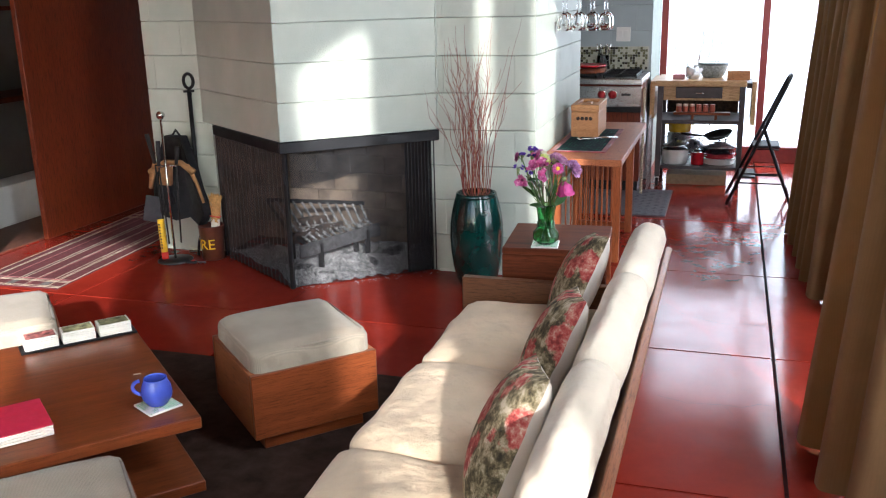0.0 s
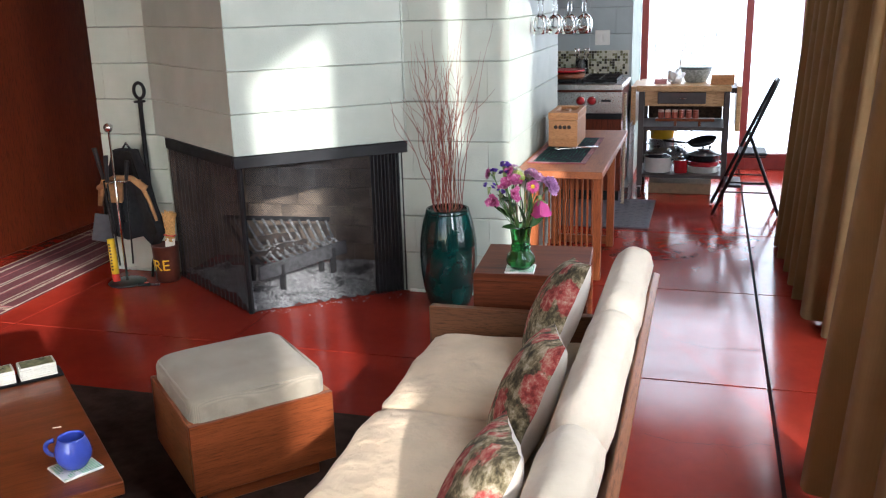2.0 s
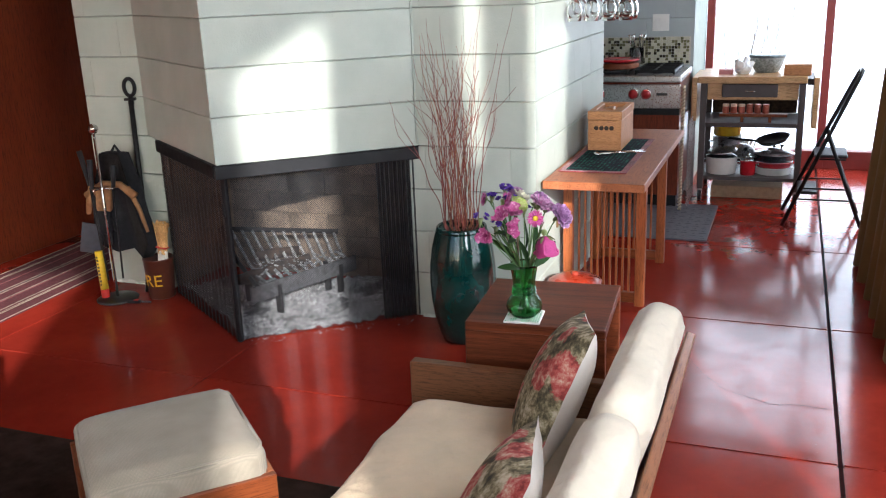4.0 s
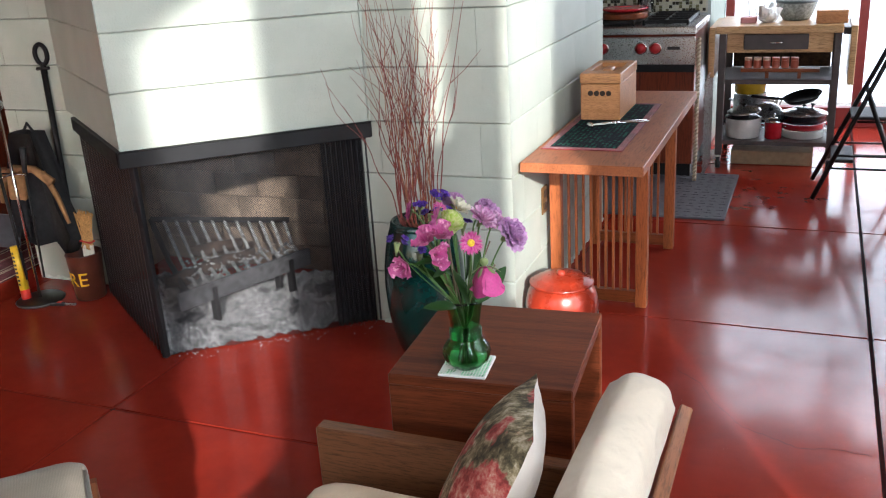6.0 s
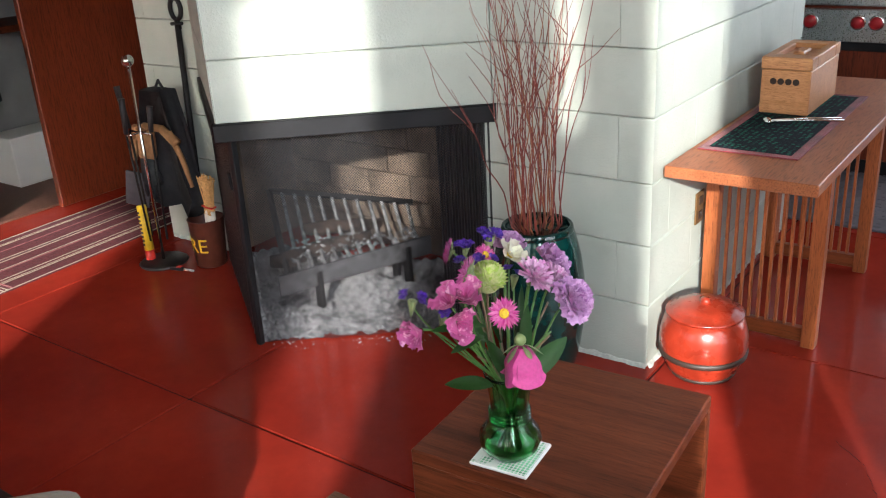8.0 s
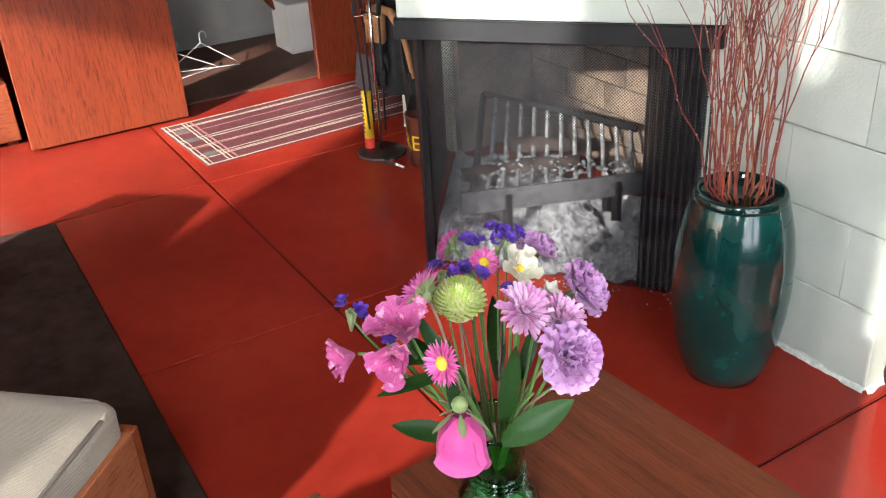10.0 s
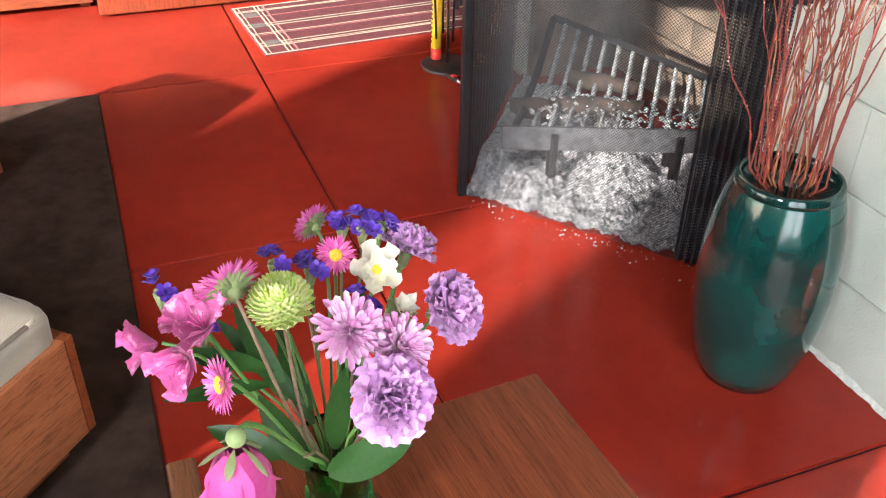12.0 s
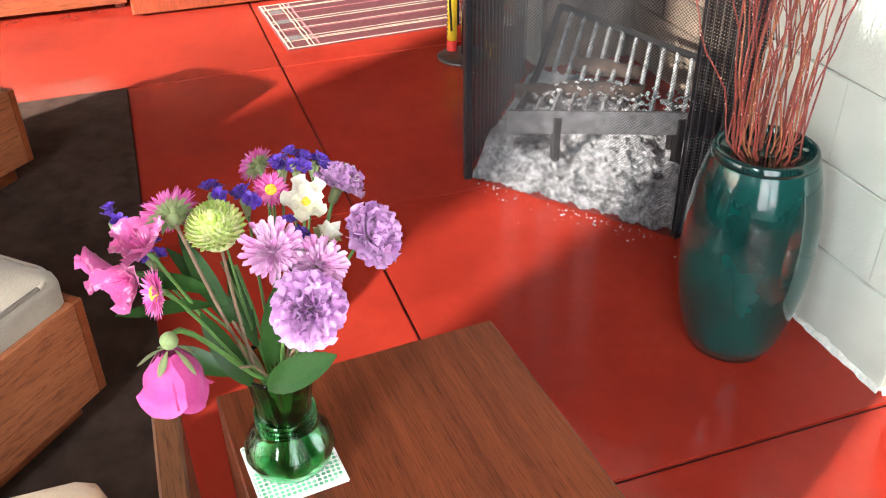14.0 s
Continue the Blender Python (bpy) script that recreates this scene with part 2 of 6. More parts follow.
def tube(points, radius, n=8):
    """A round bar through points; radius a number or one a point."""
    P = [Vector(p) for p in points]
    R = radius if isinstance(radius, (list, tuple)) else [radius] * len(P)
    V, F = [], []
    up = Vector((0, 0, 1))
    side = None
    for i, p in enumerate(P):
        d = (P[min(i + 1, len(P) - 1)] - P[max(i - 1, 0)]).normalized()
        if side is None:
            side = d.cross(up) if abs(d.z) < 0.95 else d.cross(Vector((1, 0, 0)))
        side = (side - d * side.dot(d)).normalized()
        other = d.cross(side)
        for k in range(n):
            a = 2 * math.pi * k / n
            V.append(tuple(p + (side * math.cos(a) + other * math.sin(a)) * R[i]))
    for i in range(len(P) - 1):
        for k in range(n):
            j = (k + 1) % n
            F.append((i * n + k, i * n + j, (i + 1) * n + j, (i + 1) * n + k))
    F.append(tuple(range(n - 1, -1, -1)))
    F.append(tuple((len(P) - 1) * n + k for k in range(n)))
    return V, F


def ball(r, c=(0, 0, 0), n=16, flat=1.0):
    prof = [(max(1e-6, r * math.sin(math.pi * i / (n // 2))), -r * flat * math.cos(math.pi * i / (n // 2))) for i in range(n // 2 + 1)]
    V, F = lathe(prof, n)
    return [(x + c[0], y + c[1], z + c[2]) for x, y, z in V], F


def prism(poly, z0, z1):
    n = len(poly)
    V = [(x, y, z0) for x, y in poly] + [(x, y, z1) for x, y in poly]
    F = [tuple(range(n - 1, -1, -1)), tuple(range(n, 2 * n))]
    F += [(i, (i + 1) % n, (i + 1) % n + n, i + n) for i in range(n)]
    return V, F


def cushion(sx, sy, sz, r=0.04, puff=0.12, n=14, wob=0.004, seed=0.0):
    """A stuffed cushion: rounded edges, belly, slight unevenness. Centre at the origin."""
    bm = bmesh.new()
    bmesh.ops.create_cube(bm, size=2.0)
    bmesh.ops.subdivide_edges(bm, edges=bm.edges[:], cuts=n, use_grid_fill=True)
    half = Vector((sx / 2, sy / 2, sz / 2))
    for v in bm.verts:
        u = v.co.copy()
        p = Vector(u[i] * half[i] for i in range(3))
        inner = Vector(max(-half[i] + r, min(half[i] - r, p[i])) for i in range(3))
        d = p - inner
        if d.length > 1e-6:
            p = inner + d.normalized() * r
        p.z *= 1 + puff * (1 - u.x ** 4) * (1 - u.y ** 4)
        if abs(u.z) < 0.99:
            k = 1 + 0.25 * puff * (1 - u.z ** 2)
            p.x, p.y = p.x * (1 + 0.02 * k), p.y * (1 + 0.02 * k)
        q = noise.noise(Vector((p.x * 7 + seed, p.y * 7, p.z * 7)))
        v.co = p * (1 + wob * 4 * q) + Vector((0, 0, wob * q))
    g = [tuple(v.co) for v in bm.verts], [tuple(v.index for v in f.verts) for f in bm.faces]
    bm.free()
    return g


def part(name, geo, material, parent, label="", smooth=False):
    ob = new(name, mesh_of(name, geo[0], geo[1], material, smooth))
    ob.parent = parent
    if label:
        tagged(ob, label)
    return ob


def thing(name, label, category, m=None, group="", kind=""):
    ob = tagged(new(name), label, category, group, kind)
    ob.empty_display_size = 0.1
    ob.matrix_basis = m or Matrix()
    return ob


def single(name, geo, material, label, category, m=None, group="", kind="", smooth=False):
    ob = tagged(new(name, mesh_of(name, geo[0], geo[1], material, smooth)), label, category, group, kind)
    if m:
        ob.matrix_basis = m
    return ob


def structure(name, geo, material, label, smooth=False):
    return single(name, geo, material, label, name.split("_")[0], kind="structure", smooth=smooth)


# ---------------------------------------------------------------- setting
G = 1.2192                      # four-foot module of the floor joints
COURSE, BASE = 0.2035, 0.018    # block course and the first bed joint
H = 2.56                        # ceiling
HL = 3.6                        # living room ceiling
XW, XE, YN, YS = -2.25, 2.95, 4.85, -5.0

floor = structure("floor", box(XW - 1.2, XE + 0.1, YS - 0.1, YN + 0.1, -0.14, -0.005, 0), JOINT, "red waxed concrete floor scored in four-foot squares")
structure("ceiling", join(box(XW - 1.2, XE + 0.1, YS - 0.1, 1.2, HL, HL + 0.12, 0), box(XW - 1.2, XE + 0.1, 1.21, YN + 0.1, H, H + 0.12, 0), box(XW - 1.2, XE + 0.1, 1.2, 1.3, H + 0.12, HL, 0)), CEIL, "wooden board ceiling, higher over the living room")
structure("ground", box(-40, 60, -40, 60, -0.5, -0.16, 0), plain("leaf_litter_ground", (0.42, 0.37, 0.31), 0.9, vary=0.4, scale=12, bumpy=0.5, fine=60), "bare ground with dry leaves outside the windows")

# the solid masonry core of hearth and kitchen wall
C = Vector((-0.055, 0.335))     # hood corner
R = Vector((0.615, 0.915))      # right end of the hood
L = Vector((-0.915, 0.985))     # left end of the hood
HOODZ = BASE + 4 * COURSE
T = 0.012                       # how far blocks stand before the core


def unit(v):
    return v.normalized()


def outward(p, q):
    d = unit(q - p)
    return Vector((d.y, -d.x))


def block_wall(owner, p, q, z0, z1, mater, offset=0.0, miter_p=None, miter_q=None, unit_len=0.4064):
    """Blocks of one wall face from p to q (seen with p on the left), as pieces of owner."""
    n, d, length = outward(p, q), unit(q - p), (q - p).length
    k0, k1 = round((z0 - BASE) / COURSE), round((z1 - BASE) / COURSE)
    cache = {}
    for k in range(k0, k1):
        za = BASE + k * COURSE if k > 0 else 0.0
        zb = BASE + (k + 1) * COURSE
        s = -((k % 2) * unit_len / 2 + offset) % unit_len - unit_len
        while s < length - 0.01:
            a, b = max(s, 0.0), min(s + unit_len, length)
            s += unit_len
            if b - a < 0.03:
                continue
            ends_p, ends_q = a < 1e-4, b > length - 1e-4
            key = (round(b - a, 4), round(zb - za, 4), ends_p, ends_q)
            if key not in cache:
                w, hgt, g, gv = b - a, zb - za, 0.0035, 0.0004
                ga = 0.0 if ends_p else gv
                gb = 0.0 if ends_q else gv
                fa = (miter_p if (ends_p and miter_p is not None) else 0.0)
                fb = (miter_q if (ends_q and miter_q is not None) else 0.0)
                rows = []
                for t_out, i_z, i_s in ((-0.004, 0.001, 0.0), (T - 0.004, 0.001, 0.0), (T, g + 0.001, gv)):
                    fr = max(0.0, t_out) / T
                    x0, x1 = ga - fa * fr + (0 if ends_p else i_s), w - gb + fb * fr - (0 if ends_q else i_s)
                    rows.append([(x0, -t_out, i_z), (x1, -t_out, i_z), (x1, -t_out, hgt - i_z), (x0, -t_out, hgt - i_z)])
                V = [v for r in rows for v in r]
                F = [(8, 9, 10, 11)]
                for r0 in (0, 4):
                    for i in range(4):
                        j = (i + 1) % 4
                        F.append((r0 + i, r0 + j, r0 + 4 + j, r0 + 4 + i))
                cache[key] = mesh_of("concrete_block", V, F, mater)
            ob = new("concrete_block", cache[key])
            ob.parent = owner
            pos = p + d * a
            ob.matrix_basis = Matrix.Translation((pos.x, pos.y, za)) @ Matrix.Rotation(math.atan2(d.y, d.x), 4, "Z")


W1, W2 = Vector((0.56, 0.93)), Vector((1.172, 0.93))    # south face behind the pot
W3 = Vector((1.172, 2.42))                              # east face towards the kitchen
LW0, LW1 = Vector((-1.285, 0.99)), Vector((-0.86, 0.99))
core = structure("wall_hearth", join(
    prism([(0.66, 0.94), (1.16, 0.94), (1.16, 1.2), (0.66, 1.2)], H, HL),
    prism([(0.66, 0.94), (1.16, 0.94), (1.16, 2.41), (0.66, 2.41)], 0, H),
    prism([(-1.27, 1.0), (-0.89, 1.0), (-0.89, 2.41), (-1.27, 2.41)], 0, H),
    prism([(-0.89, 1.45), (0.66, 1.45), (0.66, 2.41), (-0.89, 2.41)], 0, H),
    prism([tuple(C + Vector((0.0, 0.016))), (0.655, 0.945), (0.655, 1.45), (-0.885, 1.45), (-0.885, 0.985)], HOODZ, HL)), MORTAR,
    "sage-painted concrete block wall with a corner fireplace")
MIT = T * 1.02
block_wall(core, W1, W2, 0, BASE + 12 * COURSE, BLOCK, 0.1, None, T)
block_wall(core, W2, W3, 0, BASE + 12 * COURSE, BLOCK, 0.28, T, T)
block_wall(core, LW0, LW1, 0, BASE + 12 * COURSE, BLOCK, 0.15, T, None)
block_wall(core, Vector((-1.285, 2.41)), LW0, 0, BASE + 12 * COURSE, BLOCK, 0.05, None, T)
block_wall(core, L, C, HOODZ, BASE + 12 * COURSE, BLOCK, 0.0, None, MIT, 3.0)
block_wall(core, C, R, HOODZ, BASE + 12 * COURSE, BLOCK, 0.0, MIT, 0.0, 3.0)
block_wall(core, R, R + Vector((0.03, 0.05)), HOODZ, BASE + 12 * COURSE, BLOCK, 0.3, 0.0, 0.0)

# ragged bead of old mortar along the wall foot
def mortar_bead(p, q, seed):
    d, nn = unit(q - p), outward(p, q)
    n = int((q - p).length / 0.012)
    rows, F = [], []
    for i in range(n + 1):
        c = p + d * ((q - p).length * i / n)
        w = T + 0.010 + 0.008 * noise.noise(Vector((seed, i * 0.31, 0))) + 0.004 * noise.noise(Vector((seed, i * 1.3, 5)))
        h = 0.014 + 0.012 * noise.noise(Vector((seed, i * 0.27, 9)))
        rows += [(*(c + nn * w), 0.0), (*(c + nn * (T + 0.4 * (w - T))), 0.75 * h), (*(c + nn * (T - 0.002)), h)]
    for i in range(n):
        for k in (0, 1):
            F.append((3 * i + k, 3 * i + k + 3, 3 * i + k + 4, 3 * i + k + 1))
    return rows, F


bead = plain("pale_mortar_bead", (0.48, 0.49, 0.44), 0.9, vary=0.25, scale=60, bumpy=0.6, fine=150)
for bp, bq, sd_ in ((W1 + Vector((0.06, 0)), W2 + Vector((0.012, 0)), 2.0), (W2 - Vector((0, 0.012)), W3, 6.0), (LW0, LW1, 9.0)):
    part("mortar_bead", mortar_bead(bp, bq, sd_), bead, core)

# kitchen shell
kit = structure("wall_kitchen", join(box(-1.27, 1.545, 3.86, 4.0, 0, H, 0), box(1.43, 1.545, 4.0, YN, 0, H, 0)), MORTAR, "grey-painted block wall behind the range")
block_wall(kit, Vector((0.4, 3.858)), Vector((1.55, 3.858)), 0, BASE + 12 * COURSE, BLOCK_GREY, 0.2, None, None)
structure("wall_passage", box(-1.40, -1.27, 2.42, 4.0, 0, H, 0), WHITE, "white plaster wall of the passage")
# Unseen walls; their openings are cut where the sun patches need light.
structure("wall_south", join(box(XW - 1.2, -2.2, YS - 0.03, YS, 0, HL, 0), box(1.88, XE + 0.04, YS - 0.03, YS, 0, HL, 0), box(-2.2, 1.88, YS - 0.03, YS, 2.65, HL, 0)), WHITE, "unseen plaster wall, its opening sized to the sun patches")
structure("wall_east", join(*[box(XE, XE + 0.04, a, b, 0, HL, 0) for a, b in ((YS, -4.92), (-4.10, -2.91), (-2.72, -2.35), (-1.62, -1.6))],
    *[box(XE, XE + 0.04, a, b, 3.45, HL, 0) for a, b in ((-4.92, -4.10), (-2.91, -2.72), (-2.35, -1.62))], box(XE, XE + 0.04, -2.91, -2.72, 0, 2.35, 0), box(XE, XE + 0.04, -2.35, -1.74, 0, 0.95, 0), box(XE, XE + 0.04, -1.6, 1.3, 2.56, HL, 0)), WHITE, "unseen plaster wall, its slots placed to cast the sun patches")
# Unseen wall added outside so low sun misses the aisle floor.
structure("wall_neighbour", box(4.2, 4.4, -3.42, 7.0, -0.2, 4.6, 0), WHITE, "unseen wall added to keep low sun off the aisle")
# Glowing plane close outside stands in for the overexposed daylight.
structure("backdrop", ([(-14, 6.6, -0.3), (16, 6.6, -0.3), (16, 6.6, 9), (-14, 6.6, 9)], [(0, 1, 2, 3)]), glow("daylight_glow", (0.84, 0.91, 1.0), 1.7), "glowing plane standing in for daylight outside the kitchen")
structure("wall_west", join(box(XW - 1.2, XW - 1.1, YS, 4.2, 0, HL, 0), box(XW - 1.1, -1.40, 4.1, 4.2, 0, H, 0)), plain("grey_closet_paint", (0.30, 0.29, 0.27), 0.8, vary=0.1, scale=5), "grey painted rear wall of the closet and passage")


def window_wall(name, posts, along, at, z0, z1, sill, label):
    """Posts, sill and panes of a floor-to-ceiling window; along 'x' or 'y'."""
    w = tagged(new(name), label, "window", kind="structure")

    def seg(a, b, za, zb, t0, t1, bv=0.003):
        return box(a, b, at + t0, at + t1, za, zb, bv) if along == "x" else box(at + t0, at + t1, a, b, za, zb, bv)
    for a in posts:
        part("window_post", seg(a - 0.03, a + 0.03, z0, z1, -0.04, 0.05), REDPAINT, w)
    for a, b in zip(posts, posts[1:]):
        part("window_sill", seg(a + 0.03, b - 0.03, z0, z0 + sill, -0.035, 0.04), REDPAINT, w)
        part("window_head", seg(a + 0.03, b - 0.03, z1 - 0.09, z1, -0.035, 0.04), REDPAINT, w)
        pane = part("window_pane", seg(a + 0.03, b - 0.03, z0 + sill, z1 - 0.09, 0.0, 0.005, 0), GLASS, w)
        pane.visible_shadow = False
    return w


window_wall("window_1", [1.58, 2 * G + 0.02, XE - 0.03], "x", YN, 0, H, 0.14, "floor-to-ceiling kitchen window with red painted frames")
window_wall("window_2", [-1.57, 0.0, G, 2 * G, 3 * G, 4.8], "y", XE, 0, H, 0.10, "long east window wall with red painted posts")
window_wall("window_3", [-2.17, 1.85], "x", YS, 0, 2.65, 0.10, "assumed tall south window with red painted frames")

# west side: panels, closet, cabinet
structure("wall_panel_west", box(-2.26, -2.22, 0.97, 3.6, 0.0, H, 0.004), MAHOG, "reddish mahogany plywood wall panel")
single("closet_door", box(-2.09, -2.055, -0.545, 0.19, 0.015, 2.05, 0.004), MAHOG, "open reddish mahogany plywood sliding door", "door")
cab = thing("built_in_cabinet", "low reddish wooden built-in cabinet with a cushion on top", "cabinet")
part("body", box(-2.75, -2.21, -3.2, -0.56, 0.03, 0.30, 0.004), MAHOG_H, cab)
part("cushion", moved(cushion(0.5, 2.5, 0.12, 0.03, 0.05), Matrix.Translation((-2.48, -1.9, 0.37))), BEIGE, cab, "beige tweed seat cushion", True)
structure("wall_panel_upper", box(-2.85, -2.78, -3.2, -0.2, 0.0, H, 0.004), MAHOG, "mahogany panelling behind the bench")
# Header, top and sides added so daylight stays out of the closet.
structure("closet_header", join(box(-2.26, -2.22, -0.56, 0.97, 2.06, HL, 0.003), box(-3.35, -2.26, -0.62, 2.4, 2.10, 2.14, 0), box(-3.35, -2.26, -0.62, -0.575, 0, 2.10, 0), box(-3.35, -2.26, 2.36, 2.4, 0, 2.10, 0)), MAHOG, "mahogany panels added to keep light out of the closet")
structure("closet_floor", box(-3.3, -2.27, -0.2, 1.9, 0.0, 0.012, 0.002), plain("dark_closet_floor", (0.10, 0.04, 0.025), 0.6), "dark brown floor of the closet")

# ---------------------------------------------------------------- fireplace
hearth = thing("fireplace", "black corner fireplace with mesh curtains and a bed of grey ash", "fireplace")


def face_box(p, q, z0, z1, out0, out1, s0=0.0, s1=None, bv=0.003):
    """A bar along the face p-q: s along, out0..out1 towards the room."""
    d, length = unit(q - p), (q - p).length
    s1 = length if s1 is None else s1
    g = box(s0, s1, -out1, -out0, z0, z1, bv)
    return moved(g, Matrix.Translation((p.x, p.y, 0)) @ Matrix.Rotation(math.atan2(d.y, d.x), 4, "Z"))


part("lintel", join(face_box(C, R, HOODZ - 0.058, HOODZ, -0.05, 0.026, -0.02, 0.895), face_box(L, C, HOODZ - 0.058, HOODZ, -0.05, 0.026, 0.18, None), face_box(R, R + Vector((0.05, 0.09)), HOODZ - 0.058, HOODZ, -0.03, 0.012, 0.0, 0.09)), BLACK, hearth)
CB = Vector((-0.075, 0.385))     # foot of the screen's corner
RB, LB = Vector((0.60, 0.925)), Vector((-0.80, 0.90))


def mesh_screen(name, cut):
    m, nt, b = mat(name)
    tc = nt.nodes.new("ShaderNodeTexCoord")
    outs = []
    for ang in (45, -45):
        mp = nt.nodes.new("ShaderNodeMapping")
        mp.inputs["Rotation"].default_value = (0, radians(ang), 0)
        nt.links.new(tc.outputs["Object"], mp.inputs["Vector"])
        w = node(nt, "ShaderNodeTexWave", Scale=48.0)
        w.bands_direction, w.wave_profile = "X", "SIN"
        nt.links.new(mp.outputs[0], w.inputs["Vector"])
        outs.append(w.outputs["Fac"])
    mx = nt.nodes.new("ShaderNodeMath")
    mx.operation = "MAXIMUM"
    nt.links.new(outs[0], mx.inputs[0])
    nt.links.new(outs[1], mx.inputs[1])
    gt = nt.nodes.new("ShaderNodeMath")
    gt.operation = "GREATER_THAN"
    gt.inputs[1].default_value = cut
    nt.links.new(mx.outputs[0], gt.inputs[0])
    nt.links.new(gt.outputs[0], b.inputs["Alpha"])
    b.inputs["Base Color"].default_value = (0.030, 0.030, 0.033, 1)
    b.inputs["Roughness"].default_value, b.inputs["Metallic"].default_value = 0.4, 0.6
    return m


MESH = mesh_screen("wire_mesh", 0.88)


def curtain_sheet(p, q, z0, z1, folds, depth, thick=0.0, n=None, zs=2):
    """A hanging sheet from p to q in its own frame: x along, y depth."""
    length = (q - p).length
    n = n or max(8, int(folds * 10))
    V, F = [], []
    for k in range(zs):
        z = z0 + (z1 - z0) * k / (zs - 1)
        for i in range(n + 1):
            u = i / n
            V.append((length * u, depth * math.sin(2 * math.pi * folds * u) * (1.15 - 0.3 * k / (zs - 1)), z))
    for k in range(zs - 1):
        for i in range(n):
            a = k * (n + 1) + i
            F.append((a, a + 1, a + n + 2, a + n + 1))
    return V, F


def hang(name, p, q, z0, z1, folds, depth, material, parent):
    ob = part(name, curtain_sheet(p, q, z0, z1, folds, depth), material, parent, smooth=True)
    d = unit(q - p)
    ob.matrix_basis = Matrix.Translation((p.x, p.y, 0)) @ Matrix.Rotation(math.atan2(d.y, d.x), 4, "Z")
    return ob


dR, dL = unit(RB - CB), unit(LB - CB)
lenR, lenL = (RB - CB).length, (LB - CB).length
hang("mesh_curtain", CB + dR * 0.03, CB + dR * (lenR * 0.80), 0.006, HOODZ - 0.05, 5, 0.004, MESH, hearth)
PLEAT = mesh_screen("gathered_wire_mesh", 0.26)
DOUBLED = mesh_screen("doubled_wire_mesh", 0.55)
hang("gathered_curtain", CB + dR * (lenR * 0.79), CB + dR * lenR, 0.006, HOODZ - 0.05, 9, 0.009, PLEAT, hearth)
hang("gathered_curtain", CB + dL * 0.02, CB + dL * lenL, 0.006, HOODZ - 0.05, 17, 0.006, DOUBLED, hearth)
part("corner_post", box(CB.x - 0.012, CB.x + 0.012, CB.y - 0.006, CB.y + 0.018, 0.0, HOODZ - 0.05, 0.003), BLACK, hearth)
FIREBRICK = plain("sooty_firebrick", (0.20, 0.15, 0.11), 0.9, vary=0.5, scale=6, bumpy=0.4, fine=90)
part("firebox_back", join(box(0.05, 0.64, 1.38, 1.45, 0, HOODZ + 0.3, 0), box(-0.88, 0.06, 1.38, 1.45, 0, HOODZ + 0.3, 0), box(0.60, 0.66, 0.95, 1.38, 0, HOODZ + 0.3, 0), box(-0.89, -0.83, 1.0, 1.38, 0, HOODZ + 0.3, 0)), FIREBRICK, hearth)


def ash_bed():
    n = 130
    rnd_ash = random.Random(17)
    V, F = [], []
    a, b, c, d = Vector((-0.07, 0.40)), Vector((0.60, 0.94)), Vector((0.60, 1.38)), Vector((-0.80, 0.95))
    for i in range(n + 1):
        for j in range(n + 1):
            u, v = i / n, j / n
            p = (a * (1 - u) + b * u) * (1 - v) + (d * (1 - u) + c * u) * v
            h = 0.012 + 0.05 * min(1, 5 * v) * (0.6 + 0.6 * noise.noise(Vector((p.x * 6, p.y * 6, 0)))) + 0.020 * noise.noise(Vector((p.x * 24, p.y * 24, 3))) + 0.010 * noise.noise(Vector((p.x * 55, p.y * 55, 5)))
            V.append((p.x, p.y, max(0.004, h + rnd_ash.uniform(-0.0055, 0.0055))))
    for i in range(n):
        for j in range(n):
            k = i * (n + 1) + j
            F.append((k, k + n + 1, k + n + 2, k + 1))
    return V, F


def ash_mat():
    m, nt, b = mat("wood_ash")
    v = coords(nt)
    col = ramp(nt, noise_tex(nt, v, 95.0, 8.0, 0.85), [(0.40, (0.05, 0.05, 0.052)), (0.48, (0.22, 0.22, 0.225)), (0.56, (0.68, 0.68, 0.69))])
    clump = ramp(nt, noise_tex(nt, v, 7.0, 4.0, 0.6), [(0.36, (0.22, 0.22, 0.23)), (0.50, (1, 1, 1))])
    nt.links.new(mixc(nt, 1.0, col, clump, "MULTIPLY"), b.inputs["Base Color"])
    b.inputs["Roughness"].default_value = 1.0
    bump(nt, b, noise_tex(nt, v, 90.0, 5.0, 0.7), 0.8, 0.008)
    return m


ASH = ash_mat()
part("ash_bed", ash_bed(), ASH, hearth)

# ---------------------------------------------------------------- living room
rug = single("area_rug", box(-1.2, 1.22, -3.6, -0.61, 0.0, 0.012, 0.004), DARKRUG, "dark chocolate brown flat area rug on the red floor", "rug")


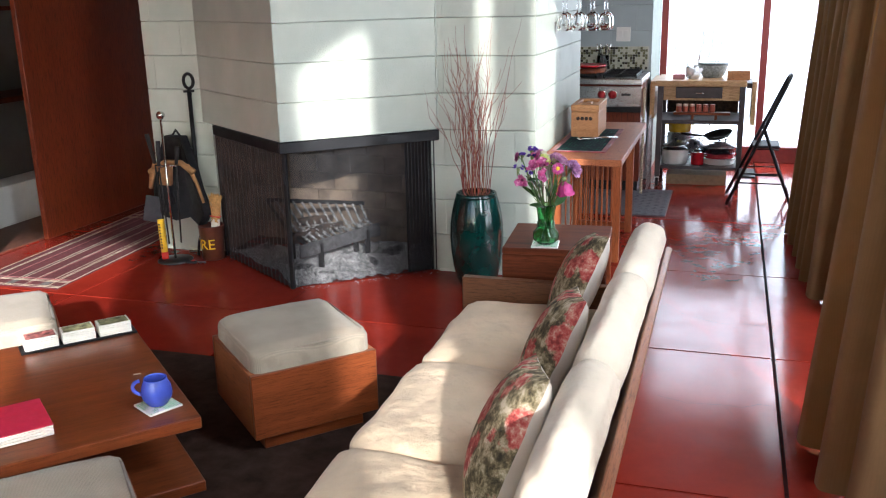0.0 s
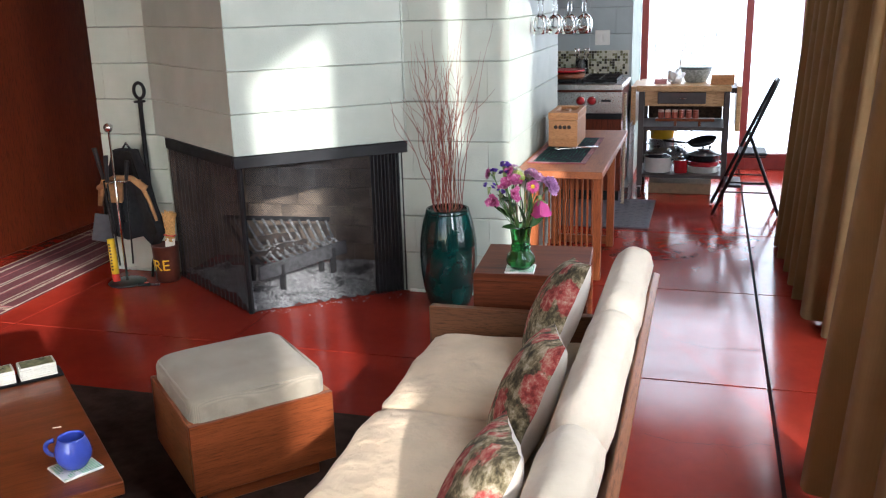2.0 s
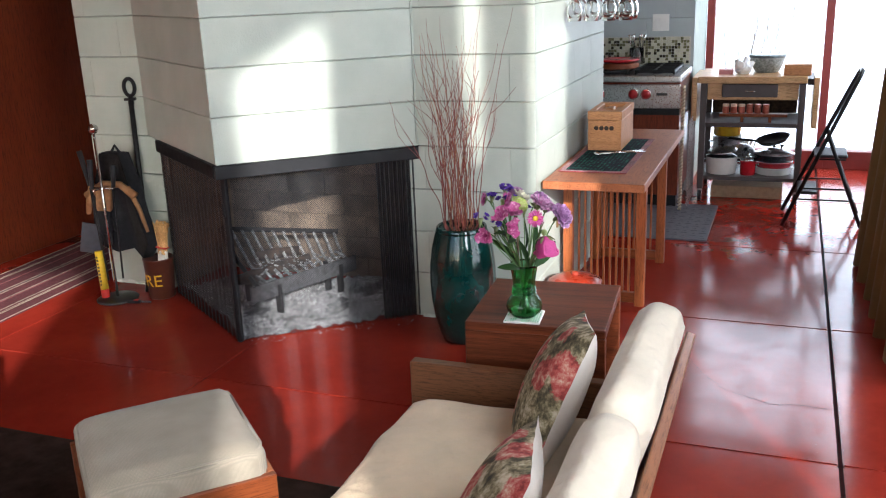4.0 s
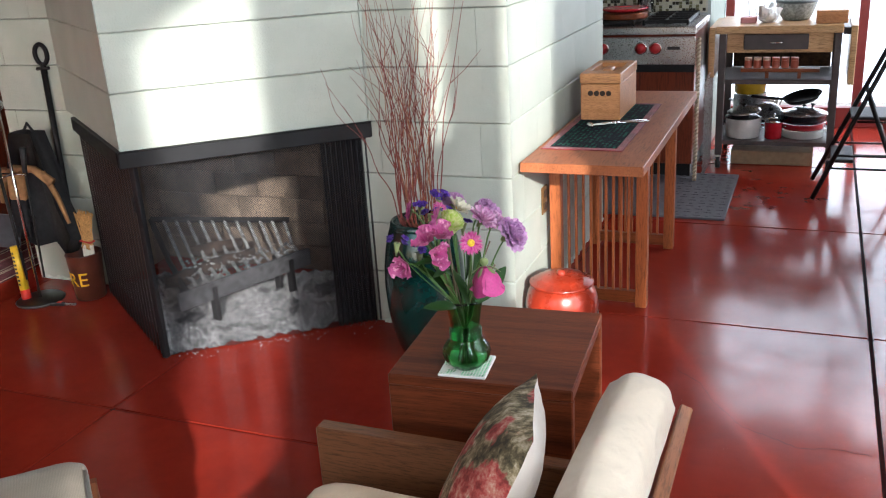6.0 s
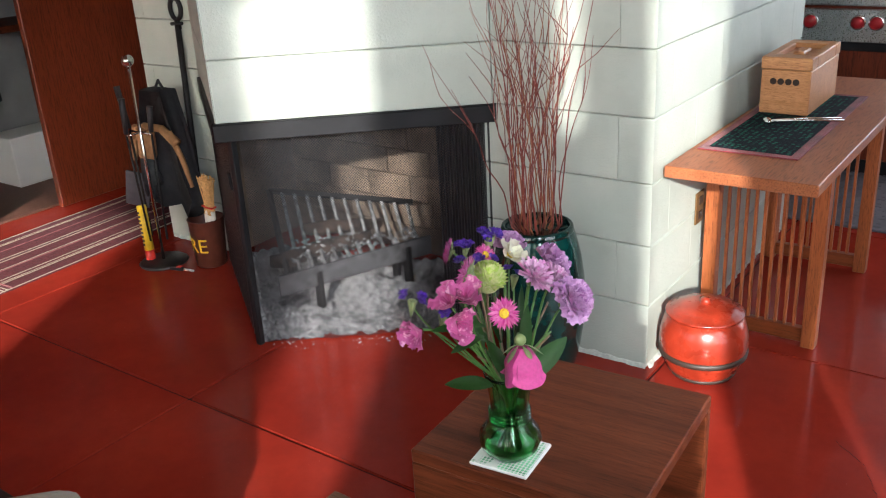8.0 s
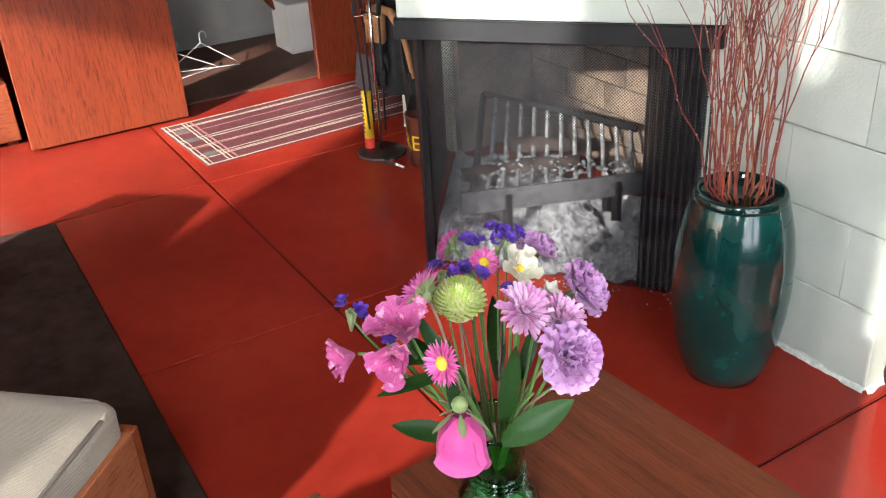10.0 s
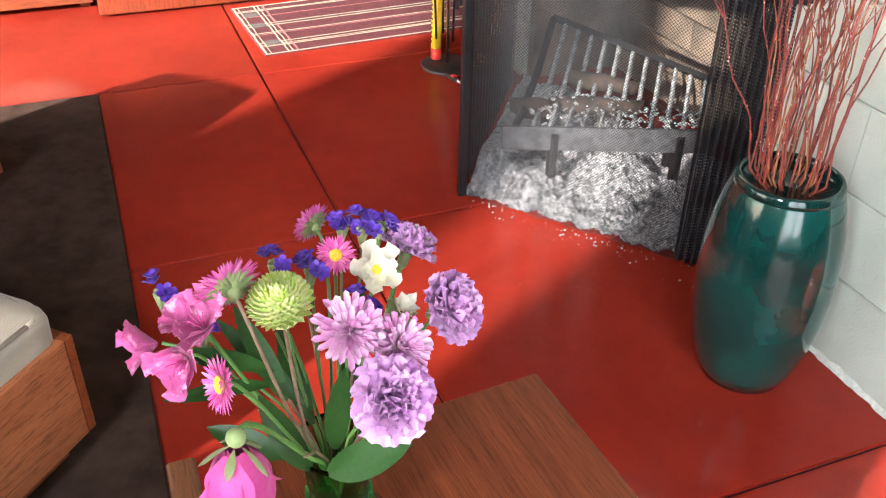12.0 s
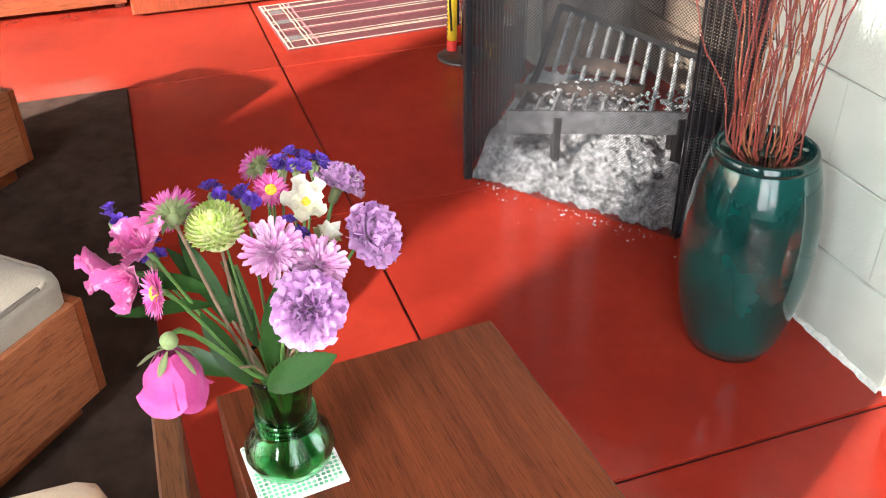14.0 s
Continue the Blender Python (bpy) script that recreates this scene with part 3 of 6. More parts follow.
def ottoman(m, label):
    o = thing("ottoman", label, "ottoman", m, "ottomans around the coffee table")
    s = 0.238
    part("plinth", box(-s + 0.045, s - 0.045, -s + 0.045, s - 0.045, 0.012, 0.075, 0.003), CHERRY, o)
    for nm, g, mt in (("side_panel", box(-s, s, -s, -s + 0.022, 0.075, 0.316, 0.002), CHERRY), ("side_panel", box(-s, s, s - 0.022, s, 0.075, 0.316, 0.002), CHERRY),
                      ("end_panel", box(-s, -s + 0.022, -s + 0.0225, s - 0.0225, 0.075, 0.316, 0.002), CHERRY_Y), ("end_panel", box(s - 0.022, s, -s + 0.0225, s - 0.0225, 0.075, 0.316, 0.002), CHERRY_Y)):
        part(nm, g, mt, o)
    part("inner_board", box(-s + 0.022, s - 0.022, -s + 0.022, s - 0.022, 0.24, 0.27, 0), CHERRY, o)
    cu = part("cushion", moved(cushion(0.442, 0.442, 0.125, 0.036, 0.13), Matrix.Translation((0, 0, 0.335))), BEIGE, o, "beige tweed box cushion with piping", True)
    for z in (0.291, 0.382):
        r, q = 0.2175, 0.055
        pts = []
        for cx, cy, a0 in ((r - q, r - q, 0), (-r + q, r - q, 90), (-r + q, -r + q, 180), (r - q, -r + q, 270)):
            pts += [(cx + q * math.cos(radians(a0 + a)), cy + q * math.sin(radians(a0 + a)), z) for a in range(0, 91, 15)]
        part("piping", tube(pts + [pts[0]], 0.0055, 6), BEIGE, cu, smooth=True)
    return o


o1 = ottoman(pose(0.665, -1.06, 0, 0, 0, 47), "square cherry wood ottoman with a beige tweed cushion")
copy_thing(o1, pose(-0.55, -1.25, 0, 0, 0, 45))
copy_thing(o1, pose(0.655, -2.385, 0, 0, 0, 45))

ct = thing("coffee_table", "square cherry wood coffee table with a lower shelf", "table", pose(0.06, -1.86, 0, 0, 0, 48))
part("tabletop", box(-0.49, 0.50, -0.465, 0.465, 0.335, 0.373, 0.003), CHERRY, ct)
part("shelf", box(-0.50, 0.49, -0.48, 0.36, 0.135, 0.170, 0.003), CHERRY, ct)
for gx, gy, ex, ey in ((-0.45, -0.40, 0.03, 0.25), (0.475, 0.02, 0.035, 0.14), (0.10, 0.40, 0.25, 0.03), (-0.40, 0.40, 0.25, 0.03)):
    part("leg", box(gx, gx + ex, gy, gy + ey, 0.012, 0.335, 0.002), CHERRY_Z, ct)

# sofa, facing west
sofa = thing("sofa", "long low wooden sofa with loose cream linen cushions", "sofa")
Y0, Y1 = -0.575, -2.62
part("arm", box(1.20, 1.83, Y0 - 0.020, Y0 + 0.020, 0.06, 0.470, 0.004), ARMWOOD, sofa)
part("arm", box(1.20, 1.83, Y1 - 0.020, Y1 + 0.020, 0.06, 0.470, 0.004), ARMWOOD, sofa)
part("seat_frame", box(1.235, 1.84, Y1 + 0.021, Y0 - 0.021, 0.17, 0.285, 0.004), SOFAWOOD, sofa)
part("plinth", box(1.33, 1.80, Y1 + 0.08, Y0 - 0.08, 0.0, 0.17, 0.003), SOFAWOOD, sofa)
lean = Matrix.Translation((2.005, 0, 0.64)) @ Matrix.Rotation(radians(18), 4, "Y")
part("backboard", moved(box(-0.012, 0.012, Y1, Y0 - 0.022 + 0.022, -0.52, 0.0, 0.003), lean), SOFAWOOD, sofa)
for i in range(3):
    yc = -0.675 - 0.62 * (i + 0.5)
    sc = part("seat_cushion", moved(cushion(0.64, 0.612, 0.135, 0.04, 0.14, seed=3.0 * i, wob=0.007), Matrix.Translation((1.575, yc, 0.352))), CREAM, sofa, "cream linen seat cushion", True)
    bc = part("back_cushion", moved(cushion(0.126, 0.606, 0.45, 0.055, 0.07, seed=9.0 + 3 * i, wob=0.012), Matrix.Translation((1.884 - 0.008 * i, yc, 0.534 + 0.004 * (1 - i))) @ Matrix.Rotation(radians(18), 4, "Y") @ Matrix.Rotation(radians((-2.5, 1.5, -1)[i]), 4, "X")), CREAM_BACK, sofa, "pale linen back cushion", True)


def tapestry():
    m, nt, b = mat("needlepoint_tapestry")
    v = coords(nt, shift=5.0)
    leaf = ramp(nt, noise_tex(nt, v, 26.0, 6.0, 0.72), [(0.36, (0.035, 0.028, 0.015)), (0.46, (0.11, 0.088, 0.044)), (0.54, (0.28, 0.23, 0.13)), (0.63, (0.54, 0.46, 0.33))])
    vo = node(nt, "ShaderNodeTexVoronoi", Scale=9.5)
    nt.links.new(v, vo.inputs["Vector"])
    edge = nt.nodes.new("ShaderNodeMath")
    edge.operation = "MULTIPLY_ADD"
    edge.inputs[1].default_value, edge.inputs[2].default_value = 0.5, -0.2
    nt.links.new(noise_tex(nt, v, 30.0, 4.0, 0.7), edge.inputs[0])
    dsum = nt.nodes.new("ShaderNodeMath")
    nt.links.new(vo.outputs["Distance"], dsum.inputs[0])
    nt.links.new(edge.outputs[0], dsum.inputs[1])
    bloom = ramp(nt, dsum.outputs[0], [(0.46, (1, 1, 1)), (0.52, (0, 0, 0))])
    petal = ramp(nt, noise_tex(nt, v, 38.0, 4.0, 0.7), [(0.36, (0.20, 0.025, 0.022)), (0.48, (0.40, 0.065, 0.055)), (0.58, (0.50, 0.20, 0.15)), (0.68, (0.62, 0.48, 0.36))])
    nt.links.new(mixc(nt, bloom, leaf, petal), b.inputs["Base Color"])
    b.inputs["Roughness"].default_value = 0.95
    bump(nt, b, noise_tex(nt, v, 260.0, 2.0), 0.5, 0.002)
    return m


TAP = tapestry()
PILLOWBACK = cloth("ivory_velvet", (0.68, 0.61, 0.53), 1400, 0.06, mixw=0.15, wrinkle=6.0)


def pillow(m):
    o = thing("throw_pillow", "square floral needlepoint throw pillow with an ivory back", "pillow", m, "pillows on the sofa")
    n, s = 18, 0.195
    for nm, sign, mt in (("front", 1, TAP), ("back", -1, PILLOWBACK)):
        V, F = [], []
        for i in range(n + 1):
            for j in range(n + 1):
                u, v = 2 * i / n - 1, 2 * j / n - 1
                k = 1 - 0.035 * (1 - u * u) * abs(v) ** 3
                kk = 1 - 0.035 * (1 - v * v) * abs(u) ** 3
                hgt = (0.085 if sign > 0 else 0.062) * max(0, (1 - u ** 2) * (1 - v ** 2)) ** 0.5
                V.append((u * s * kk, v * s * k, sign * hgt + 0.004 * noise.noise(Vector((u * 3, v * 3, 1.0)))))
        for i in range(n):
            for j in range(n):
                a = i * (n + 1) + j
                q = (a, a + n + 1, a + n + 2, a + 1)
                F.append(q if sign > 0 else q[::-1])
        part(nm, (V, F), mt, o, "floral needlepoint front" if sign > 0 else "ivory back", True)
    return o


p1 = pillow(pose(1.715, -0.87, 0.566, 0, -66, 10) @ pose(0, 0, 0, 0, 0, 14))
copy_thing(p1, pose(1.735, -1.46, 0.545, 0, -66, 8) @ pose(0, 0, 0, 0, 0, 102))
copy_thing(p1, pose(1.735, -2.03, 0.550, 0, -66, 10) @ pose(0, 0, 0, 0, 0, 195))

et = thing("end_table", "walnut waterfall end table beside the sofa", "table", pose(1.540, -0.275, 0, 0, 0, 4))
part("top", box(-0.212, 0.205, -0.208, 0.205, 0.548, 0.575, 0.003), WALNUT, et)
part("side_panel", box(-0.212, 0.205, -0.208, -0.184, 0.0, 0.548, 0.003), WALNUT, et)
part("side_panel", box(-0.212, 0.205, 0.181, 0.205, 0.0, 0.548, 0.003), WALNUT, et)
part("back_panel", box(-0.212, -0.192, -0.184, 0.181, 0.12, 0.548, 0.002), WALNUT, et)

# console by the wall
desk = thing("console_table", "cherry wood console table with slatted ends", "table")
part("tabletop", box(1.200, 1.650, 0.965, 2.44, 0.643, 0.680, 0.003), CHERRY_Y, desk)
for yy in (1.30, 2.02):
    for xx in (1.215, 1.565):
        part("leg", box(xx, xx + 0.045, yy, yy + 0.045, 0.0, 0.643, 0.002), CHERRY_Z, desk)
    part("rail", box(1.26, 1.565, yy + 0.008, yy + 0.037, 0.015, 0.065, 0.002), CHERRY, desk)
    part("rail", box(1.26, 1.565, yy + 0.008, yy + 0.037, 0.600, 0.643, 0.002), CHERRY, desk)
    for i in range(9):
        xs = 1.284 + i * 0.0305
        part("slat", box(xs, xs + 0.010, yy + 0.016, yy + 0.029, 0.065, 0.600, 0.001), CHERRY_Z, desk)


def drape(name, pts, z0, z1, material, label, amp, per, flare=0.0):
    """A heavy pleated curtain along a plan line, with thickness."""
    P = [Vector(p) for p in pts]
    length = sum((b - a).length for a, b in zip(P, P[1:]))
    n, zs = int(length / per * 28), 10
    line = []
    for i in range(n + 1):
        s = length * i / n
        for a, b in zip(P, P[1:]):
            l = (b - a).length
            if s <= l + 1e-6:
                d = (b - a).normalized()
                line.append((a + d * s, Vector((-d.y, d.x)), length * i / n))
                break
            s -= l
    V, F = [], []
    for side in (0, 0.004):
        for k in range(zs + 1):
            z = z0 + (z1 - z0) * k / zs
            for p, nr, s in line:
                ph = 2 * math.pi * s / per + 1.3 * noise.noise(Vector((s * 3, 0, 0.4 * z)))
                off = amp * math.tanh(1.9 * math.sin(ph + 0.45 * math.sin(ph))) * (1.1 - 0.25 * k / zs) + amp * 0.4 * noise.noise(Vector((s * 5, z * 0.6, 7))) + side
                q = p + nr * off
                q.x -= flare * (1 - k / zs) ** 1.2
                V.append((q.x, q.y, z))
    m = len(line)
    half = (zs + 1) * m
    for k in range(zs):
        for i in range(m - 1):
            a = k * m + i
            F.append((a, a + 1, a + m + 1, a + m))
            F.append((half + a, half + a + m, half + a + m + 1, half + a + 1))
    return single(name, (V, F), material, label, "curtain", group="curtains on the east window", smooth=True)


DRAPE = cloth("brown_gold_drapery", (0.27, 0.162, 0.072), 900, 0.12, mixw=0.4)
dnt = DRAPE.node_tree
dtr = dnt.nodes.new("ShaderNodeBsdfTranslucent")
dtr.inputs["Color"].default_value = (0.46, 0.27, 0.09, 1)
dmx = dnt.nodes.new("ShaderNodeMixShader")
dmx.inputs[0].default_value = 0.26
dnt.links.new(dnt.nodes["Principled BSDF"].outputs[0], dmx.inputs[1])
dnt.links.new(dtr.outputs[0], dmx.inputs[2])
dnt.links.new(dmx.outputs[0], dnt.nodes["Material Output"].inputs["Surface"])
drape("curtain", [(2.88, 0.60), (2.80, 0.95), (2.76, 2.40)], 0.010, 2.42, DRAPE, "floor-length brown gold pleated curtain beside the window", 0.052, 0.26, 0.125)
drape("curtain", [(2.68, -0.60), (2.73, -1.17), (2.86, -1.40)], 0.010, 2.42, DRAPE, "floor-length brown gold pleated curtain beside the window", 0.056, 0.25, 0.145)

# ---------------------------------------------------------------- large pot
GLAZE = plain("teal_glaze", (0.0022, 0.027, 0.023), 0.10, vary=0.55, scale=7, bumpy=0.22, coat=0.25, fine=22)
pot = thing("floor_vase", "tall teal glazed ceramic floor vase holding red twigs", "vase", pose(0.905, 0.705, 0))
part("body", lathe([(0.082, 0.0), (0.095, 0.006), (0.114, 0.05), (0.132, 0.12), (0.143, 0.20), (0.147, 0.28), (0.144, 0.36), (0.134, 0.43), (0.122, 0.48), (0.1160, 0.500), (0.1140, 0.5065), (0.1136, 0.5078), (0.1120, 0.5082), (0.096, 0.5084), (0.095, 0.50), (0.108, 0.42), (0.105, 0.40), (0.0001, 0.39)], 48), GLAZE, pot, smooth=True)
part("rim", lathe([(0.1136, 0.5083), (0.1120, 0.515), (0.1108, 0.522), (0.1085, 0.5275), (0.104, 0.5295), (0.0995, 0.528), (0.0965, 0.522), (0.0957, 0.509)], 48), GLAZE, pot, "thick rounded glazed rim", True)

# ---------------------------------------------------------------- twigs in the tall pot
rnd = random.Random(5)
TWIG = [plain("red_dogwood_bark", (0.18, 0.032, 0.022), 0.45, vary=0.35, scale=60, bumpy=0.3), plain("brown_dogwood_bark", (0.27, 0.095, 0.04), 0.5, vary=0.35, scale=60, bumpy=0.3)]
BUD = plain("pale_bud", (0.62, 0.42, 0.36), 0.6)
bunch = thing("twig_bunch", "bunch of long bare red dogwood twigs", "twigs", pose(0.905, 0.705, 0))
for i in range(44):
    a, rr = rnd.uniform(0, 2 * math.pi), math.sqrt(rnd.random())
    lean_out = rr * rnd.uniform(0.12, 0.31) * (1.4 if rnd.random() < 0.3 else 0.85)
    top = rnd.uniform(1.0, 1.36) + (0.09 if rnd.random() < 0.25 else 0)
    p0 = Vector((0.055 * rr * math.cos(a + 2.4), 0.055 * rr * math.sin(a + 2.4), 0.395))
    p1v = Vector((0.085 * rr * math.cos(a), 0.085 * rr * math.sin(a), 0.53))
    p2v = Vector((lean_out * math.cos(a), min(lean_out * math.sin(a), 0.19), top))
    pts, rad = [p0], [0.0024]
    sd = rnd.uniform(0, 99)
    n = 15
    for k in range(n + 1):
        u = k / n
        w = Vector((noise.noise(Vector((sd, u * 3.5, 0))), noise.noise(Vector((sd, u * 3.5, 9))), 0)) * 0.042 * min(1, 3 * u)
        q = p1v.lerp(p2v, u) + w + Vector((math.cos(a), math.sin(a), 0)) * (-0.03 * math.sin(math.pi * u))
        q.y = min(q.y, 0.205)
        pts.append(q)
        rad.append(0.0018 * (1 - u) + 0.0006)
    tw = part("twig", tube(pts, rad, 5), TWIG[i % 3 == 2], bunch, smooth=True)
    buds = []
    for k in range(2, 15):
        if rnd.random() < 0.75:
            c = pts[k].lerp(pts[k + 1], rnd.random())
            o = Vector((rnd.uniform(-1, 1), rnd.uniform(-1, 1), 0.2)).normalized() * rad[k]
            buds.append(ball(0.0014, c + o, 6, 1.4))
    if buds:
        tagged(part("bud_row", join(*buds), BUD, tw), kind="stuff")
    for shoot in range(rnd.choice((0, 1, 2, 2))):
        k = rnd.randint(6, 12)
        b0 = pts[k]
        dv = Vector((rnd.uniform(-0.1, 0.1), rnd.uniform(-0.1, 0.05), rnd.uniform(0.10, 0.22)))
        part("side_shoot", tube([b0, b0 + dv * 0.4 + Vector((0.008, 0, 0)), b0 + dv], [0.0015, 0.0011, 0.0006], 5), TWIG[0], tw, smooth=True)

# ---------------------------------------------------------------- fire grate, logs
grate = thing("fire_grate", "ash-covered black iron fire grate inside the hearth", "grate")
GA, GB = Vector((-0.07, 0.56, 0.20)), Vector((0.15, 1.10, 0.20))          # front bar
RA, RB2 = Vector((-0.47, 0.88, 0.38)), Vector((0.05, 1.17, 0.32))         # raised rear bar
gd = (GB - GA).normalized()
gn = Vector((-gd.y, gd.x, 0))
ASHIRON = plain("ashy_iron", (0.24, 0.24, 0.24), 0.9, vary=0.7, scale=50, bumpy=0.4)
part("rear_bar", tube([RA, RB2], 0.013, 4), IRON, grate)
part("side_bar", tube([GA + Vector((0, 0, 0.01)), GA.lerp(RA, 0.5) + Vector((0, 0, -0.03)), RA], 0.012, 4), IRON, grate)
for i in range(1, 12):
    u = i / 11.5
    a, b = GA.lerp(GB, u), RA.lerp(RB2, u)
    part("grate_bar", tube([a + Vector((0, 0, 0.005)), a.lerp(b, 0.45) + Vector((0, 0, -0.035)), b], 0.008, 5), ASHIRON, grate)
part("front_plate", moved(box(-0.04, (GB - GA).length + 0.03, -0.007, 0.007, 0.135, 0.212, 0.002), Matrix.Translation((GA.x, GA.y, 0)) @ Matrix.Rotation(math.atan2(gd.y, gd.x), 4, "Z")), plain("grey_ashy_plate", (0.08, 0.08, 0.085), 0.85, vary=0.5, scale=30, bumpy=0.3), grate)
for u, w in ((0.2, 0.0), (0.86, 0.0), (0.2, 0.25), (0.86, 0.1)):
    p = GA.lerp(GB, u) + gn * w
    part("leg", box(p.x - 0.014, p.x + 0.014, p.y - 0.010, p.y + 0.014, 0.0, 0.19, 0.002), IRON, grate)
ashes = []
ra = random.Random(14)
for i in range(170):
    u, w = ra.uniform(0.05, 0.95), ra.uniform(0.0, 0.4)
    p = GA.lerp(GB, u).lerp(RA.lerp(RB2, u), w)
    q = ra.uniform(0.003, 0.009)
    ashes.append(moved(box(-q, q, -q * 0.8, q * 0.8, -q * 0.4, q * 0.4, q * 0.2), Matrix.Translation((p.x, p.y, p.z + 0.02 - 0.10 * w * (1 - w))) @ pose(0, 0, 0, ra.uniform(-30, 30), ra.uniform(-30, 30), ra.uniform(0, 180))))
tagged(part("clinging_ash", join(*ashes), ASH, grate, "flakes of pale ash on the bars"), kind="stuff")
CHAR = plain("charred_log", (0.040, 0.024, 0.016), 0.95, vary=0.8, scale=22, bumpy=0.8, fine=60)


def log(p, q, r, label, seed):
    P, Q = Vector(p), Vector(q)
    g = tube([P.lerp(Q, k / 8) for k in range(9)], [r * (0.75 + 0.25 * math.sin(math.pi * k / 8)) for k in range(9)], 12)
    vv = [tuple(Vector(v) + Vector(v).normalized() * 0.02 * noise.noise(Vector(v) * 18 + Vector((seed, 0, 0)))) for v in g[0]]
    return single("log", (vv, g[1]), CHAR, label, "log", group="logs on the grate", smooth=True)


log((-0.16, 0.72, 0.225), (-0.02, 0.96, 0.225), 0.032, "half-burnt brown log on the fire grate", 1.0)
log((-0.20, 0.60, 0.215), (-0.12, 0.70, 0.225), 0.034, "short charred log end on the fire grate", 4.0)
log((-0.24, 0.82, 0.265), (-0.10, 1.0, 0.26), 0.026, "half-burnt brown log on the fire grate", 7.0)
rnd = random.Random(11)
crumbs = []
for i in range(110):
    u = rnd.uniform(0.05, 0.98)
    p = CB.lerp(RB, u) + Vector((0.65, -0.76)) * rnd.expovariate(1 / 0.025)
    s = rnd.choice((0.0008, 0.0010, 0.0013, 0.0018, 0.0030))
    crumbs.append(moved(box(-s, s, -s * 0.8, s * 0.8, 0, s, s * 0.3), Matrix.Translation((p.x, p.y, 0)) @ Matrix.Rotation(rnd.uniform(0, 6), 4, "Z")))
single("ash_crumbs", join(*crumbs), ASH, "crumbs of grey ash spilt on the red floor", "ash", kind="stuff")

# firebrick joints, a few courses of bricks lining the back
for k in range(9):
    for i in range(6):
        x = -0.82 + i * 0.235 + (0.117 if k % 2 else 0)
        if x + 0.228 > 0.60:
            continue
        ob = part("firebrick", box(x, x + 0.228, 1.368, 1.384, 0.01 + k * 0.115, 0.12 + k * 0.115, 0.003), FIREBRICK, hearth)
part("screen_handle", tube([CB.to_3d() + Vector((0.01, -0.03, 0.60)), CB.to_3d() + Vector((0.01, -0.035, 0.66))], 0.006, 6), BLACK, hearth)

# ---------------------------------------------------------------- fire tools by the wall
ts = thing("fire_tool_stand", "steel fireplace tool stand with black handled tools", "fire tools", pose(-1.055, 0.730, 0))
part("base", lathe([(0.105, 0.0), (0.108, 0.006), (0.10, 0.012), (0.02, 0.016), (0.0001, 0.016)], 32), plain("dark_steel", (0.10, 0.10, 0.10), 0.35, 0.9), ts, smooth=True)
part("pole", tube([(0, 0, 0.01), (0, 0, 0.885)], 0.007, 10), CHROME, ts, smooth=True)
part("knob", ball(0.026, (0, 0, 0.905), 20), CHROME, ts, smooth=True)
part("hanger", tube([(-0.075, 0, 0.60), (0.075, 0, 0.60)], 0.004, 6), CHROME, ts, smooth=True)
part("hanger", tube([(0, -0.07, 0.60), (0, 0.07, 0.60)], 0.004, 6), CHROME, ts, smooth=True)
GRIP = plain("black_rubber", (0.015, 0.015, 0.017), 0.6)
for nm, dx, dy, tx, tilt in (("poker", -0.075, 0.0, -0.06, 0.79), ("shovel", 0.0, -0.07, 0.02, 0.76), ("brush", 0.075, 0.0, 0.03, 0.72)):
    t = part(nm, tube([(dx, dy, 0.60), (dx * 0.7, dy * 0.7, 0.12)], 0.005, 6), IRON, ts, smooth=True)
    part("grip", tube([(dx, dy, 0.61), (dx + tx * 0.6, dy, tilt)], [0.010, 0.014], 8), GRIP, t, smooth=True)
part("shovel_blade", moved(box(-0.055, 0.055, -0.004, 0.004, -0.11, 0.06, 0.003), Matrix.Translation((-0.135, 0.03, 0.34)) @ pose(0, 0, 0, 8, 14, 30)), plain("blue_grey_steel", (0.10, 0.12, 0.14), 0.4, 0.8), ts, "blue-grey steel shovel blade")

SUEDE, BLACKCLOTH = plain("tan_suede", (0.30, 0.15, 0.06), 0.95, vary=0.2, scale=40, bumpy=0.4), plain("black_cloth", (0.009, 0.009, 0.011), 0.9, vary=0.3, scale=20, bumpy=0.3)


def glove(m, label):
    g = thing("fireplace_glove", label, "glove", m, "gloves on the tool stand")
    part("cuff", moved(cushion(0.13, 0.05, 0.17, 0.02, 0.05, 6), Matrix.Translation((0, 0, -0.085))), SUEDE, g, "tan suede cuff", True)
    part("palm", moved(cushion(0.12, 0.055, 0.16, 0.025, 0.1, 6), Matrix.Translation((0.0, 0, -0.24))), BLACKCLOTH, g, smooth=True)
    for i in range(4):
        part("finger", tube([(-0.042 + 0.028 * i, 0, -0.29), (-0.045 + 0.03 * i, 0.004, -0.36 - 0.012 * (i in (1, 2))), (-0.045 + 0.03 * i, 0.01, -0.40 - 0.012 * (i in (1, 2)))], [0.016, 0.015, 0.009], 8), BLACKCLOTH, g, smooth=True)
    part("thumb", tube([(0.05, 0, -0.22), (0.078, 0.0, -0.27), (0.085, 0, -0.31)], [0.018, 0.016, 0.009], 8), BLACKCLOTH, g, smooth=True)
    return g


